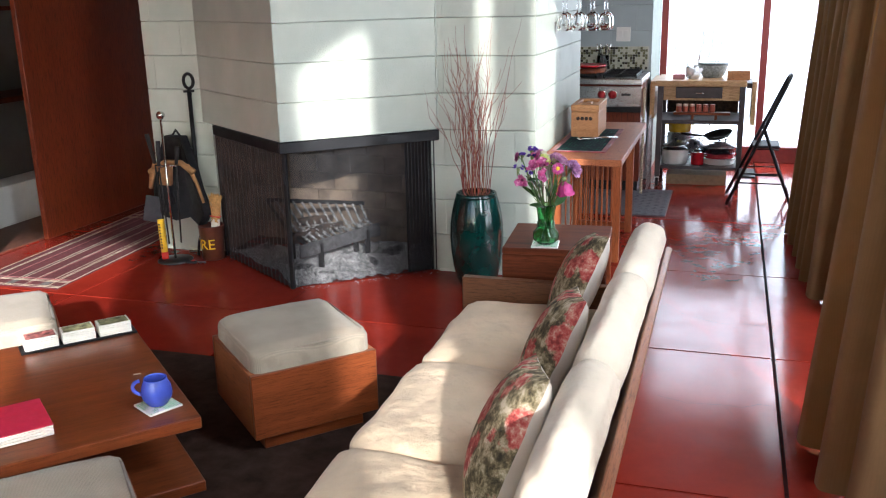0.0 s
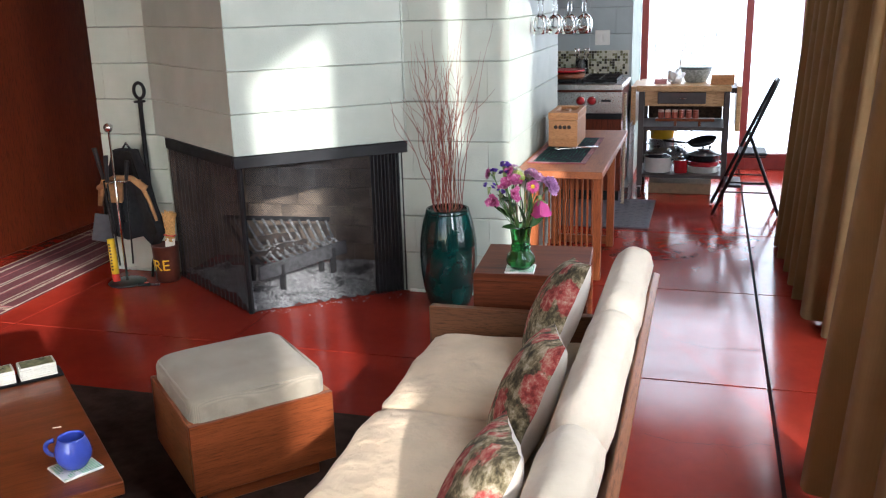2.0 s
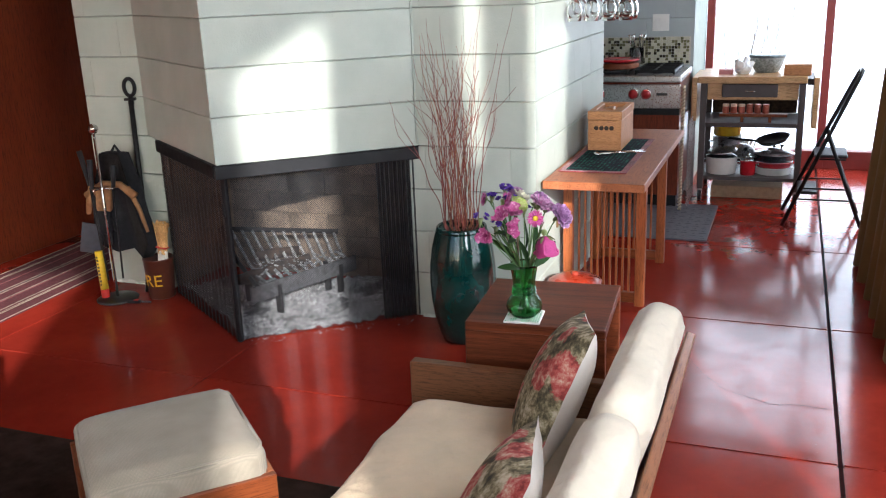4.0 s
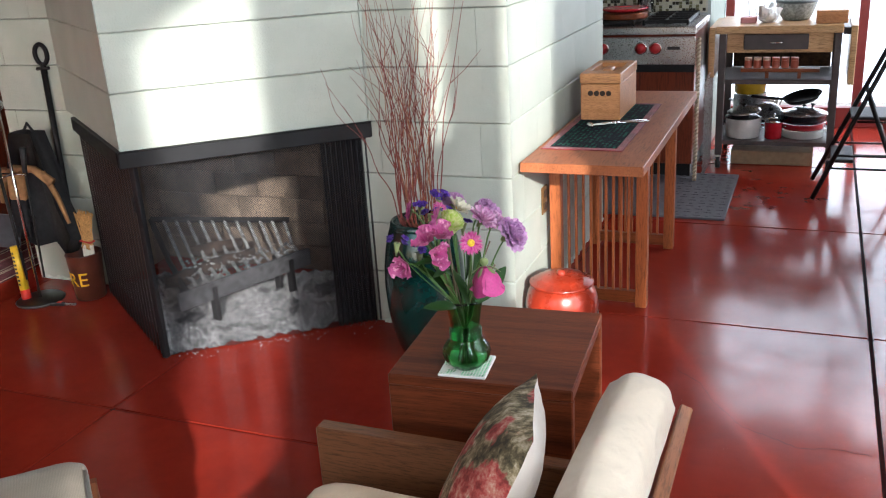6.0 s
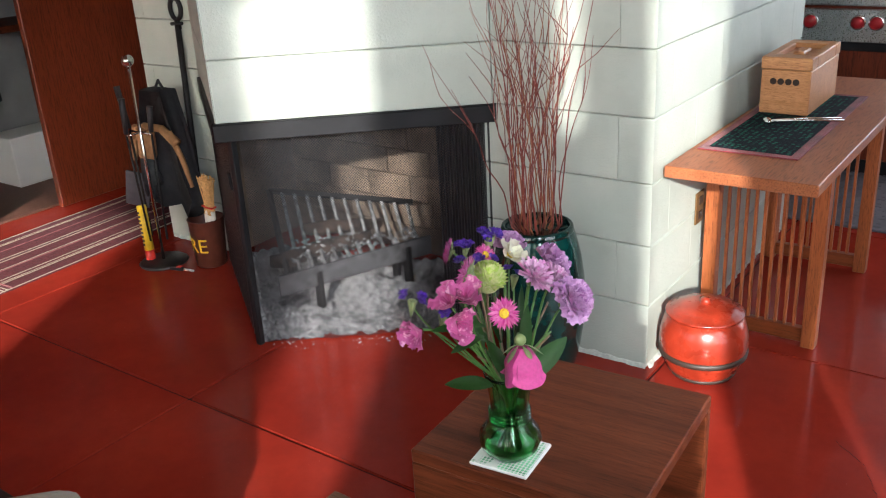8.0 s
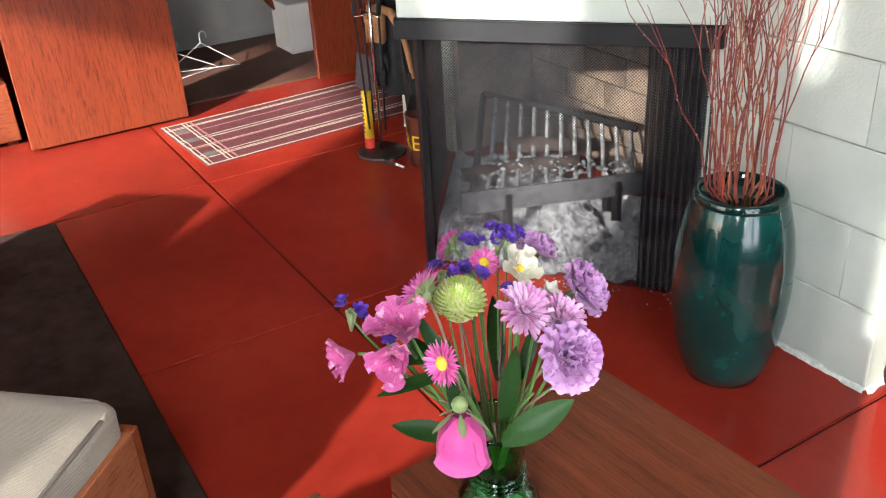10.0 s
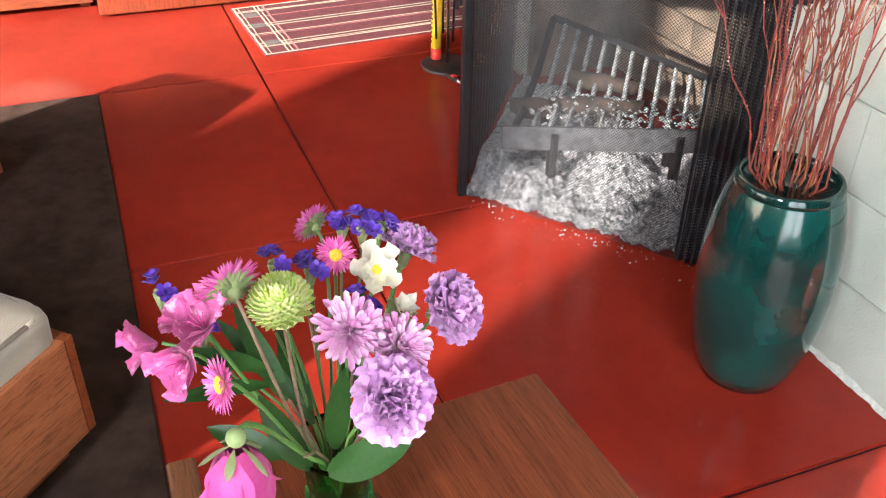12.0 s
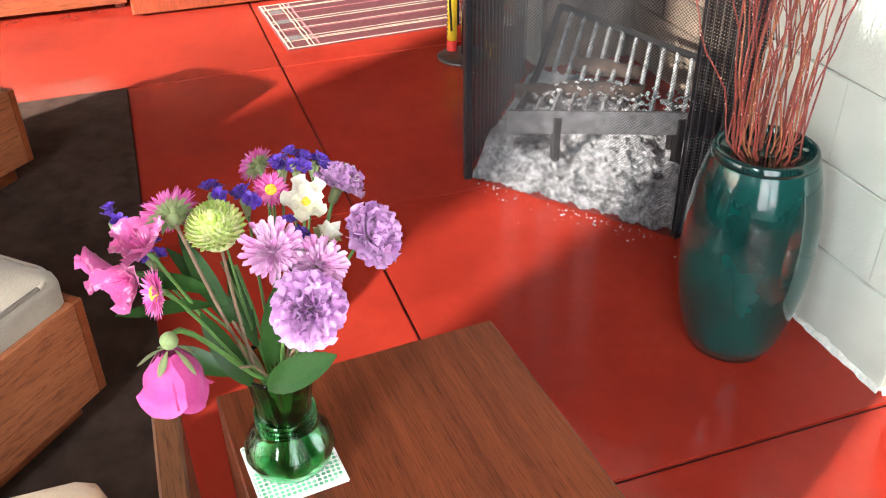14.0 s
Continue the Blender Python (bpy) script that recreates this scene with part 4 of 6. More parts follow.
g1 = glove(pose(-1.085, 0.775, 0.60, 4, 6, 24) @ Matrix.Diagonal((0.62, 0.62, 0.80, 1)), "long black fireplace glove with a tan suede cuff")
coat = thing("log_carrier", "black cloth log carrier with tan suede straps", "bag", pose(-1.045, 0.885, 0))
V, F = [], []
outl = [(-0.05, 0.77), (0.05, 0.76), (0.12, 0.60), (0.17, 0.44), (0.22, 0.30), (0.17, 0.22), (0.08, 0.26), (-0.02, 0.24), (-0.12, 0.26), (-0.21, 0.30), (-0.20, 0.45), (-0.15, 0.60)]
for k, (yy, sc) in enumerate(((0.0, 0.9), (-0.03, 1.0), (-0.06, 0.97), (-0.085, 0.85))):
    for x, z in outl:
        V.append((x * sc, yy + 0.02 * math.sin(25 * x), 0.5 + (z - 0.5) * (0.96 + 0.04 * sc)))
n = len(outl)
for k in range(3):
    for i in range(n):
        j = (i + 1) % n
        F.append((k * n + i, k * n + j, (k + 1) * n + j, (k + 1) * n + i))
F += [tuple(range(n)), tuple(range(4 * n - 1, 3 * n - 1, -1))]
part("body", (V, F), BLACKCLOTH, coat, smooth=True)
part("strap", tube([(-0.17, -0.09, 0.54), (-0.05, -0.10, 0.61), (0.06, -0.10, 0.61), (0.14, -0.09, 0.55)], [0.022, 0.018, 0.018, 0.022], 8), SUEDE, coat, "tan suede band", True)
part("strap", tube([(-0.12, -0.095, 0.60), (-0.16, -0.09, 0.52), (-0.185, -0.085, 0.44)], [0.020, 0.018, 0.012], 8), SUEDE, coat, "tan suede band", True)
part("strap", tube([(0.10, -0.095, 0.60), (0.15, -0.085, 0.48), (0.18, -0.08, 0.36)], [0.014, 0.012, 0.010], 8), SUEDE, coat, "tan suede band", True)
part("handle", tube([(-0.03, -0.03, 0.76), (0, -0.03, 0.80), (0.03, -0.03, 0.76)], 0.007, 6), BLACKCLOTH, coat, smooth=True)

fork = thing("fire_iron", "long black wrought iron log tool leaning on the wall", "fire iron")
part("shaft", tube([(-0.955, 0.90, 0.16), (-0.995, 0.965, 1.02)], 0.013, 8), IRON, fork, smooth=True)
part("collar", tube([(-1.03, 0.962, 1.022), (-0.96, 0.962, 1.026)], 0.008, 6), IRON, fork, smooth=True)
part("ring", tube([(-0.995 + 0.034 * math.cos(radians(a)), 0.967, 1.085 + 0.044 * math.sin(radians(a))) for a in range(-90, 271, 20)], 0.010, 8), IRON, fork, smooth=True)
part("neck", tube([(-0.995, 0.966, 1.0), (-0.995, 0.967, 1.045)], [0.015, 0.011], 8), IRON, fork, smooth=True)
part("prong", tube([(-0.955, 0.90, 0.17), (-0.975, 0.88, 0.08), (-0.98, 0.87, 0.0)], 0.008, 6), IRON, fork, smooth=True)
part("prong", tube([(-0.955, 0.90, 0.17), (-0.93, 0.885, 0.08), (-0.925, 0.875, 0.0)], 0.008, 6), IRON, fork, smooth=True)

YEL, RED = plain("yellow_print", (0.80, 0.52, 0.02), 0.45), plain("red_print", (0.62, 0.03, 0.02), 0.45)
INK = plain("dark_ink", (0.03, 0.03, 0.03), 0.5)
fl = thing("firestarter_tube", "yellow and red printed firestarter tube standing on the tool base", "tube", Matrix.Translation((-1.106, 0.700, 0.016)) @ pose(0, 0, 0, -2, -3, 0))
part("sleeve", lathe([(0.021, 0.045), (0.021, 0.25), (0.0001, 0.25)], 20), YEL, fl, smooth=True)
part("foot", lathe([(0.0205, 0.0), (0.0215, 0.004), (0.0215, 0.045)], 20), RED, fl, "red foot band", True)
for k in range(9):
    part("print_bar", box(-0.006, 0.005 + 0.002 * (k % 2), -0.0218, -0.016, 0.068 + k * 0.0185, 0.0785 + k * 0.0185, 0.001), INK, fl)

# fire bucket with brush
BK = plain("brown_enamel", (0.10, 0.028, 0.018), 0.35, vary=0.25, scale=14, coat=0.3)
bk = thing("fire_bucket", "brown enamel bucket with yellow lettering beside the hearth", "bucket", pose(-0.845, 0.83, 0))
part("body", lathe([(0.062, 0.0), (0.066, 0.004), (0.078, 0.21), (0.081, 0.215), (0.078, 0.219), (0.074, 0.214), (0.062, 0.01), (0.0001, 0.01)], 36), BK, bk, smooth=True)
curve = bpy.data.curves.new("word", "FONT")
curve.body, curve.size, curve.extrude, curve.align_x = "FIRE", 0.092, 0.001, "CENTER"
tmp = new("word_tmp", curve)
bpy.context.view_layer.update()
raw = tmp.evaluated_get(bpy.context.evaluated_depsgraph_get()).to_mesh()
bmw = bmesh.new()
bmw.from_mesh(raw)
bmesh.ops.subdivide_edges(bmw, edges=[e for e in bmw.edges if e.calc_length() > 0.02], cuts=3)
bmesh.ops.triangulate(bmw, faces=bmw.faces[:])
VV = []
for v in bmw.verts:
    ang = radians(-112) + v.co.x / 0.070
    zz = 0.075 + v.co.y
    r = 0.0663 + 0.012 * zz / 0.21 + 0.0008 + 0.5 * v.co.z
    VV.append((r * math.cos(ang), r * math.sin(ang), zz))
FF = [tuple(v.index for v in f.verts) for f in bmw.faces]
bmw.free()
bpy.data.objects.remove(tmp)
bpy.data.curves.remove(curve)
part("lettering", (VV, FF), YEL, bk, "yellow FIRE lettering")
br = thing("hearth_brush", "straw hearth brush standing in the bucket", "brush", Matrix.Translation((-0.835, 0.84, 0.012)) @ pose(0, 0, 0, 3, 7, 0))
part("handle", box(-0.028, 0.028, -0.012, 0.012, 0.0, 0.25, 0.006), plain("white_cloth", (0.72, 0.68, 0.6), 0.8), br, "white handle")
STRAW = plain("broom_straw", (0.50, 0.28, 0.10), 0.85, vary=0.35, scale=120, bumpy=0.6)
rnd = random.Random(3)
part("straw", join(*[tube([(rnd.uniform(-0.024, 0.024), rnd.uniform(-0.013, 0.013), 0.23), (rnd.uniform(-0.04, 0.04), rnd.uniform(-0.02, 0.02), rnd.uniform(0.38, 0.41))], 0.0032, 4) for i in range(110)]), STRAW, br)
part("band", box(-0.032, 0.032, -0.017, 0.017, 0.262, 0.268, 0.002), RED, br)
lg = thing("gas_lighter", "small black and red lighter lying on the floor", "lighter", pose(-0.905, 0.70, 0.0, 0, 0, 12))
part("body", box(-0.055, 0.02, -0.010, 0.010, 0.0, 0.016, 0.005), GRIP, lg)
part("nozzle", tube([(0.02, 0, 0.008), (0.075, 0, 0.007)], 0.005, 6), STEEL, lg)
part("trigger", box(-0.015, 0.008, -0.0105, 0.0105, 0.0165, 0.021, 0.002), RED, lg)

# ---------------------------------------------------------------- striped runner and closet
def runner_mat():
    m, nt, b = mat("burgundy_wool")
    v = coords(nt)
    c = ramp(nt, noise_tex(nt, v, 60.0, 3.0), [(0.3, (0.060, 0.006, 0.010)), (0.7, (0.110, 0.013, 0.018))])
    nt.links.new(c, b.inputs["Base Color"])
    b.inputs["Roughness"].default_value = 0.95
    bump(nt, b, noise_tex(nt, v, 350.0, 2.0), 0.6, 0.003)
    return m


RUN = runner_mat()
STRIPE = cloth("cream_wool", (0.42, 0.34, 0.24), 600, 0.2)
PINK = cloth("rose_wool", (0.33, 0.09, 0.09), 600, 0.2)
DKST = cloth("dark_wool", (0.05, 0.03, 0.025), 600, 0.2)
runner = thing("runner_rug", "burgundy striped wool runner on the red floor", "rug", pose(-1.385, 0.055, 0, 0, 0, 3))
part("field", box(-0.61, 0.0, 0.0, 1.95, 0.0, 0.007, 0.002), RUN, runner)


def woven_line(p, q, w, z, seed):
    """A woven stripe between two points of the rug, a little uneven."""
    P, Q = Vector(p), Vector(q)
    d = (Q - P).normalized()
    sd, n = Vector((-d.y, d.x)), 60
    V = []
    for i in range(n + 1):
        c = P.lerp(Q, i / n) + sd * 0.0035 * noise.noise(Vector((seed, 9.0 * i / n, 0)))
        h = 0.5 * w * (1 + 0.5 * noise.noise(Vector((seed, 40.0 * i / n, 4))))
        V += [(c.x - sd.x * h, c.y - sd.y * h, z), (c.x + sd.x * h, c.y + sd.y * h, z)]
    top = len(V)
    V += [(x, y, z - 0.0012) for x, y, zz in V]
    F = [(2 * i, 2 * i + 2, 2 * i + 3, 2 * i + 1) for i in range(n)]
    F += [(2 * i, top + 2 * i, top + 2 * i + 2, 2 * i + 2) for i in range(n)] + [(2 * i + 1, 2 * i + 3, top + 2 * i + 3, top + 2 * i + 1) for i in range(n)]
    return V, F


for k, (x, w, mt) in enumerate(((-0.006, 0.008, STRIPE), (-0.092, 0.005, STRIPE), (-0.106, 0.004, STRIPE), (-0.133, 0.005, STRIPE), (-0.232, 0.004, PINK), (-0.247, 0.004, STRIPE), (-0.335, 0.005, STRIPE), (-0.350, 0.004, DKST), (-0.364, 0.005, STRIPE), (-0.462, 0.004, PINK), (-0.535, 0.005, STRIPE), (-0.548, 0.004, STRIPE), (-0.603, 0.007, STRIPE))):
    part("stripe", woven_line((x, 0.004), (x, 1.945), w, 0.0082, k), mt, runner)
for k, (y, w, mt) in enumerate(((0.010, 0.008, STRIPE), (0.030, 0.004, STRIPE), (0.104, 0.006, STRIPE), (0.122, 0.005, STRIPE), (0.145, 0.008, PINK), (1.60, 0.006, STRIPE), (1.625, 0.005, STRIPE), (1.69, 0.008, STRIPE))):
    part("stripe", woven_line((-0.606, y), (-0.002, y), w, 0.0096, 20 + k), mt, runner)
for x in (-0.10, -0.32, -0.46):
    part("patch", box(x - 0.05, x, 0.035, 0.095, 0.0089, 0.0098, 0.0005), DKST, runner)



def garment(z0, z1, w0, w1, depth, folds, seed):
    """Hanging cloth: a flattened tube with soft upright folds, wider at the hem."""
    V, F, n, m = [], [], 64, 14
    for k in range(m + 1):
        u = k / m
        z = z0 + (z1 - z0) * u
        hw = (w0 + (w1 - w0) * u) / 2 * (1.0 if u < 0.92 else 1 - 5 * (u - 0.92))
        for i in range(n):
            a = 2 * math.pi * i / n
            f = 1 + 0.16 * (1 - 0.6 * u) * math.sin(folds * a + seed) + 0.10 * noise.noise(Vector((seed + 2 * math.cos(a), 2 * math.sin(a), 2.5 * u)))
            V.append((depth * math.cos(a) * f, hw * math.sin(a) * (0.9 + 0.1 * f), z))
    for k in range(m):
        for i in range(n):
            j = (i + 1) % n
            F.append((k * n + i, k * n + j, (k + 1) * n + j, (k + 1) * n + i))
    F += [tuple(range(n - 1, -1, -1)), tuple(m * n + i for i in range(n))]
    return V, F


bag = thing("hanging_trousers", "black trousers hanging in the open closet", "trousers", pose(-2.75, 0.86, 0))
part("leg", moved(garment(0.50, 1.42, 0.24, 0.20, 0.05, 7, 1.0), pose(0.02, -0.09, 0)), BLACKCLOTH, bag, smooth=True)
part("leg", moved(garment(0.52, 1.42, 0.22, 0.20, 0.05, 6, 4.0), pose(-0.02, 0.09, 0)), BLACKCLOTH, bag, smooth=True)
part("hanger", tube([(0, 0, 1.41), (0, 0.02, 1.50), (0, 0, 1.53)], 0.003, 6), STEEL, bag)
jk = thing("hanging_jacket", "dark navy jacket hanging in the open closet", "jacket", pose(-2.74, 0.58, 0))
NAVYCLOTH = plain("navy_cloth", (0.012, 0.014, 0.026), 0.9, vary=0.3, scale=18, bumpy=0.3)
part("body", garment(0.78, 1.45, 0.30, 0.24, 0.08, 6, 2.0), NAVYCLOTH, jk, smooth=True)
part("sleeve", moved(garment(0.85, 1.40, 0.10, 0.12, 0.05, 3, 5.0), pose(0.08, -0.10, 0)), NAVYCLOTH, jk, smooth=True)
part("hanger", tube([(0, 0, 1.44), (0, 0.02, 1.50), (0, 0, 1.53)], 0.003, 6), STEEL, jk)
bag2 = thing("hanging_bag", "dark bag hanging in the open closet", "bag", pose(-2.85, 0.42, 0))
part("body", moved(cushion(0.14, 0.20, 0.55, 0.05, 0.0, 8, 0.02), Matrix.Translation((0, 0, 1.30))), BLACKCLOTH, bag2, smooth=True)
part("strap", tube([(0.05, -0.05, 1.56), (0.06, 0.0, 1.66), (0.05, 0.05, 1.56)], 0.007, 6), plain("pale_strap", (0.5, 0.5, 0.48), 0.7), bag2, smooth=True)
structure("closet_rail", box(-2.77, -2.74, -0.2, 2.2, 1.52, 1.55, 0.004), WALNUT, "dark wooden closet hanging rail")
# Plain box stands in for the low white block wall here.
single("white_box", box(-3.0, -2.75, 1.04, 1.80, 0.012, 0.30, 0.004), WHITE, "long white box standing in for a low block wall", "box")
wh = thing("wire_hanger", "white wire coat hanger leaning in the closet", "hanger", Matrix.Translation((-2.72, 0.40, 0.016)) @ pose(0, 0, 0, 0, -35, 20), "loose hangers")
HANGW = plain("dull_white_wire", (0.42, 0.41, 0.39), 0.5)
part("frame", tube([(0, -0.20, 0.004), (0, -0.19, 0.02), (0, 0, 0.15), (0, 0.19, 0.02), (0, 0.20, 0.004), (0, -0.20, 0.004)], 0.003, 6), HANGW, wh, smooth=True)
part("hook", tube([(0, 0, 0.15), (0, 0, 0.19)] + [(0, 0.02 - 0.02 * math.cos(radians(k)), 0.19 + 0.022 * math.sin(radians(k))) for k in range(20, 221, 25)], 0.003, 6), HANGW, wh, smooth=True)
copy_thing(wh, Matrix.Translation((-2.80, 0.52, 0.016)) @ pose(0, 0, 0, 0, -20, -15))
sh = thing("closet_shelf", "dark wooden closet shelf with a slanted brace", "shelf")
part("board", box(-3.34, -2.9, 1.2, 2.3, 0.86, 0.90, 0.003), WALNUT, sh)
part("brace", tube([(-3.3, 0.55, 0.95), (-2.95, 1.05, 0.25)], 0.02, 4), WALNUT, sh)

# ---------------------------------------------------------------- on the coffee table
TT = 0.374
mug = thing("mug", "round cobalt blue ceramic mug on a tile coaster", "mug", pose(0.575, -1.775, TT + 0.008))
BLUE = plain("cobalt_glaze", (0.045, 0.075, 0.42), 0.15, vary=0.12, scale=20, bumpy=0.03, coat=0.5)
part("body", lathe([(0.026, 0.0), (0.034, 0.006), (0.046, 0.028), (0.0475, 0.045), (0.043, 0.066), (0.036, 0.082), (0.035, 0.088), (0.0325, 0.087), (0.034, 0.078), (0.041, 0.06), (0.043, 0.045), (0.03, 0.012), (0.0001, 0.01)], 36), BLUE, mug, smooth=True)
part("handle", tube([Vector((-0.046, -0.014, 0.055)) + Vector((-0.954, -0.30, 0)) * 0.024 * math.sin(radians(a)) + Vector((0, 0, 0.021 * math.cos(radians(a)))) for a in range(0, 181, 15)], 0.0062, 10), BLUE, mug, smooth=True)


def dotted(name, dot):
    """White glazed tile printed with coloured dots."""
    m, nt, b = mat(name)
    v = coords(nt)
    vo = node(nt, "ShaderNodeTexVoronoi", Scale=150.0, Randomness=0.12)
    nt.links.new(v, vo.inputs["Vector"])
    ring = ramp(nt, vo.outputs["Distance"], [(0.36, (1, 1, 1)), (0.42, (0, 0, 0))])
    gap = ramp(nt, noise_tex(nt, v, 26.0, 2.0), [(0.42, (0, 0, 0)), (0.47, (1, 1, 1))])
    f = mixc(nt, 1.0, ring, gap, "MULTIPLY")
    tone = ramp(nt, noise_tex(nt, v, 40.0, 1.0), [(0.4, dot), (0.6, tuple(min(1, c * 2.2) for c in dot))])
    nt.links.new(mixc(nt, f, (0.78, 0.77, 0.72), tone), b.inputs["Base Color"])
    b.inputs["Roughness"].default_value, b.inputs["Coat Weight"].default_value = 0.2, 0.3
    return m


TILE = dotted("green_dotted_tile", (0.10, 0.30, 0.15))
EDGE = plain("white_tile_body", (0.75, 0.74, 0.70), 0.4, vary=0.04)


def coaster(m, label):
    c = thing("coaster", label, "coaster", m, "tile coasters")
    part("tile", box(-0.054, 0.054, -0.054, 0.054, 0.0, 0.0066, 0.002), EDGE, c)
    part("print", box(-0.052, 0.052, -0.052, 0.052, 0.0067, 0.0074, 0.0003), TILE, c, "green dotted glazed face")
    return c


c1 = coaster(pose(0.575, -1.775, TT, 0, 0, 62), "white tile coaster printed with green dots")
copy_thing(c1, pose(1.506, -0.421, 0.575, 0, 0, 6))
tray = thing("card_tray", "narrow black tray with three stacks of printed cards", "tray", pose(-0.04, -1.37, TT, 0, 0, 49))
part("base", box(-0.20, 0.20, -0.045, 0.045, 0.0, 0.008, 0.002), BLACK, tray)
PAPER = plain("white_card", (0.78, 0.75, 0.68), 0.7, vary=0.05, scale=300)
for i, (col, nm) in enumerate((((0.55, 0.20, 0.18), "rose"), ((0.35, 0.33, 0.16), "olive"), ((0.20, 0.20, 0.10), "leafy"))):
    for k in range(6):
        st = part("card", box(-0.185 + i * 0.127, -0.072 + i * 0.127, -0.038 + 0.001 * (k % 3), 0.038, 0.009 + k * 0.007, 0.0155 + k * 0.007, 0.0008), PAPER, tray)
    part("picture", box(-0.178 + i * 0.127, -0.079 + i * 0.127, -0.032, 0.032, 0.0508, 0.0514, 0), plain(nm + "_print", col, 0.6, vary=0.8, scale=45), st, "printed picture")
nb = thing("notebook", "crimson notebook with white pages and a red ribbon", "notebook", pose(0.262, -2.01, TT, 0, 0, -39))
part("cover", box(-0.107, 0.107, -0.08, 0.08, 0.032, 0.035, 0.001), plain("crimson_cover", (0.52, 0.02, 0.06), 0.5, vary=0.08), nb)
for k in range(10):
    part("page_block", box(-0.105, 0.105 + 0.002 * (k % 3), -0.080 - 0.001 * (k % 3), 0.078, 0.002 + k * 0.003, 0.0046 + k * 0.003, 0.0003), PAPER, nb)
part("ribbon", tube([(0.02, -0.082, 0.02), (0.03, -0.12, 0.004), (0.025, -0.16, 0.003)], 0.003, 4), RED, nb)
single("paper_scrap", box(-0.012, 0.012, -0.003, 0.003, 0.0, 0.001, 0), PAPER, "small white paper scrap on the coffee table", "paper", m=pose(0.36, -1.58, TT, 0, 0, 30))

# ---------------------------------------------------------------- on and by the console
DT = 0.6805


def kilim():
    m, nt, b = mat("green_kilim")
    v = coords(nt)
    vo = node(nt, "ShaderNodeTexVoronoi", Scale=55.0, Randomness=0.25)
    nt.links.new(v, vo.inputs["Vector"])
    c = ramp(nt, vo.outputs["Distance"], [(0.15, (0.34, 0.03, 0.04)), (0.25, (0.014, 0.014, 0.018)), (0.36, (0.02, 0.13, 0.09)), (0.50, (0.010, 0.012, 0.018))])
    nt.links.new(c, b.inputs["Base Color"])
    b.inputs["Roughness"].default_value, b.inputs["Specular IOR Level"].default_value = 0.95, 0.1
    bump(nt, b, noise_tex(nt, v, 500.0, 2.0), 0.5, 0.002)
    return m


mt_ = thing("table_runner", "woven green and red patterned mat on the console", "placemat")
part("border", box(1.222, 1.535, 1.175, 2.09, DT, DT + 0.004, 0.001), cloth("dark_red_weave", (0.20, 0.032, 0.040), 500, 0.4), mt_)
part("field", box(1.250, 1.507, 1.205, 2.06, DT + 0.0042, DT + 0.0055, 0.0005), kilim(), mt_)
BAM = wood("bamboo", (0.40, 0.17, 0.065), (0.54, 0.26, 0.11), "x", 0.45, 2.0)
bx = thing("bamboo_box", "bamboo box with a recessed lid and four finger holes", "box", pose(1.335, 1.88, DT + 0.006, 0, 0, 0))
part("body", box(-0.085, 0.085, -0.185, 0.185, 0.0, 0.155, 0.003), BAM, bx)
part("lid", join(box(-0.087, 0.087, -0.187, -0.12, 0.157, 0.20, 0.003), box(-0.087, 0.087, 0.12, 0.187, 0.157, 0.20, 0.003), box(-0.087, -0.055, -0.12, 0.12, 0.157, 0.20, 0.003), box(0.055, 0.087, -0.12, 0.12, 0.157, 0.20, 0.003), box(-0.055, 0.055, -0.12, 0.12, 0.157, 0.180, 0)), BAM, bx)
part("lid_grip", box(-0.02, 0.02, -0.05, 0.05, 0.180, 0.197, 0.006), BAM, bx)
# Flat discs for the finger holes, their inner shade put into the colour.
HOLE_SHADE = plain("hole_shade", (0.03, 0.016, 0.01), 0.9)
for i in range(4):
    part("finger_hole", moved(lathe([(0.0115, 0.0), (0.0115, 0.002), (0.0001, 0.002)], 16), Matrix.Translation((-0.042 + 0.026 * i, -0.1845, 0.115)) @ Matrix.Rotation(radians(90), 4, "X")), HOLE_SHADE, bx)
tg = thing("salad_tongs", "steel serving tongs lying on the mat", "tongs", pose(1.42, 1.60, DT + 0.0058, 0, 0, 28))
for s in (-1, 1):
    part("arm", tube([(-0.10, 0.004 * s, 0.008), (0.02, 0.012 * s, 0.012), (0.14, 0.016 * s, 0.009)], [0.005, 0.004, 0.004], 6), CHROME, tg, smooth=True)
    part("bowl", ball(0.014, (-0.105, 0.013 * s, 0.010), 10, 0.6), CHROME, tg, smooth=True)
ol = thing("wall_outlet", "brass wall outlet plate on the block wall", "outlet", pose(1.186, 1.315, 0.435))
part("plate", box(0.0, 0.006, -0.035, 0.035, -0.057, 0.057, 0.002), plain("aged_brass", (0.30, 0.17, 0.07), 0.4, 0.7), ol)
for z in (-0.026, 0.026):
    so = part("socket", box(0.006, 0.009, -0.017, 0.017, z - 0.015, z + 0.015, 0.004), plain("brown_socket", (0.05, 0.025, 0.015), 0.4), ol)
    for y in (-0.006, 0.006):
        part("slot", box(0.009, 0.0095, y - 0.001, y + 0.001, z - 0.005, z + 0.005, 0), INK, so)
LAC = plain("red_lacquer", (0.29, 0.028, 0.011), 0.28, vary=0.4, scale=11, bumpy=0.12, coat=0.4)
jar = thing("lacquer_bucket", "round red lacquered wooden rice bucket with a lid and dark bands", "bucket", pose(1.345, 0.985, 0, 0, 0, 30))
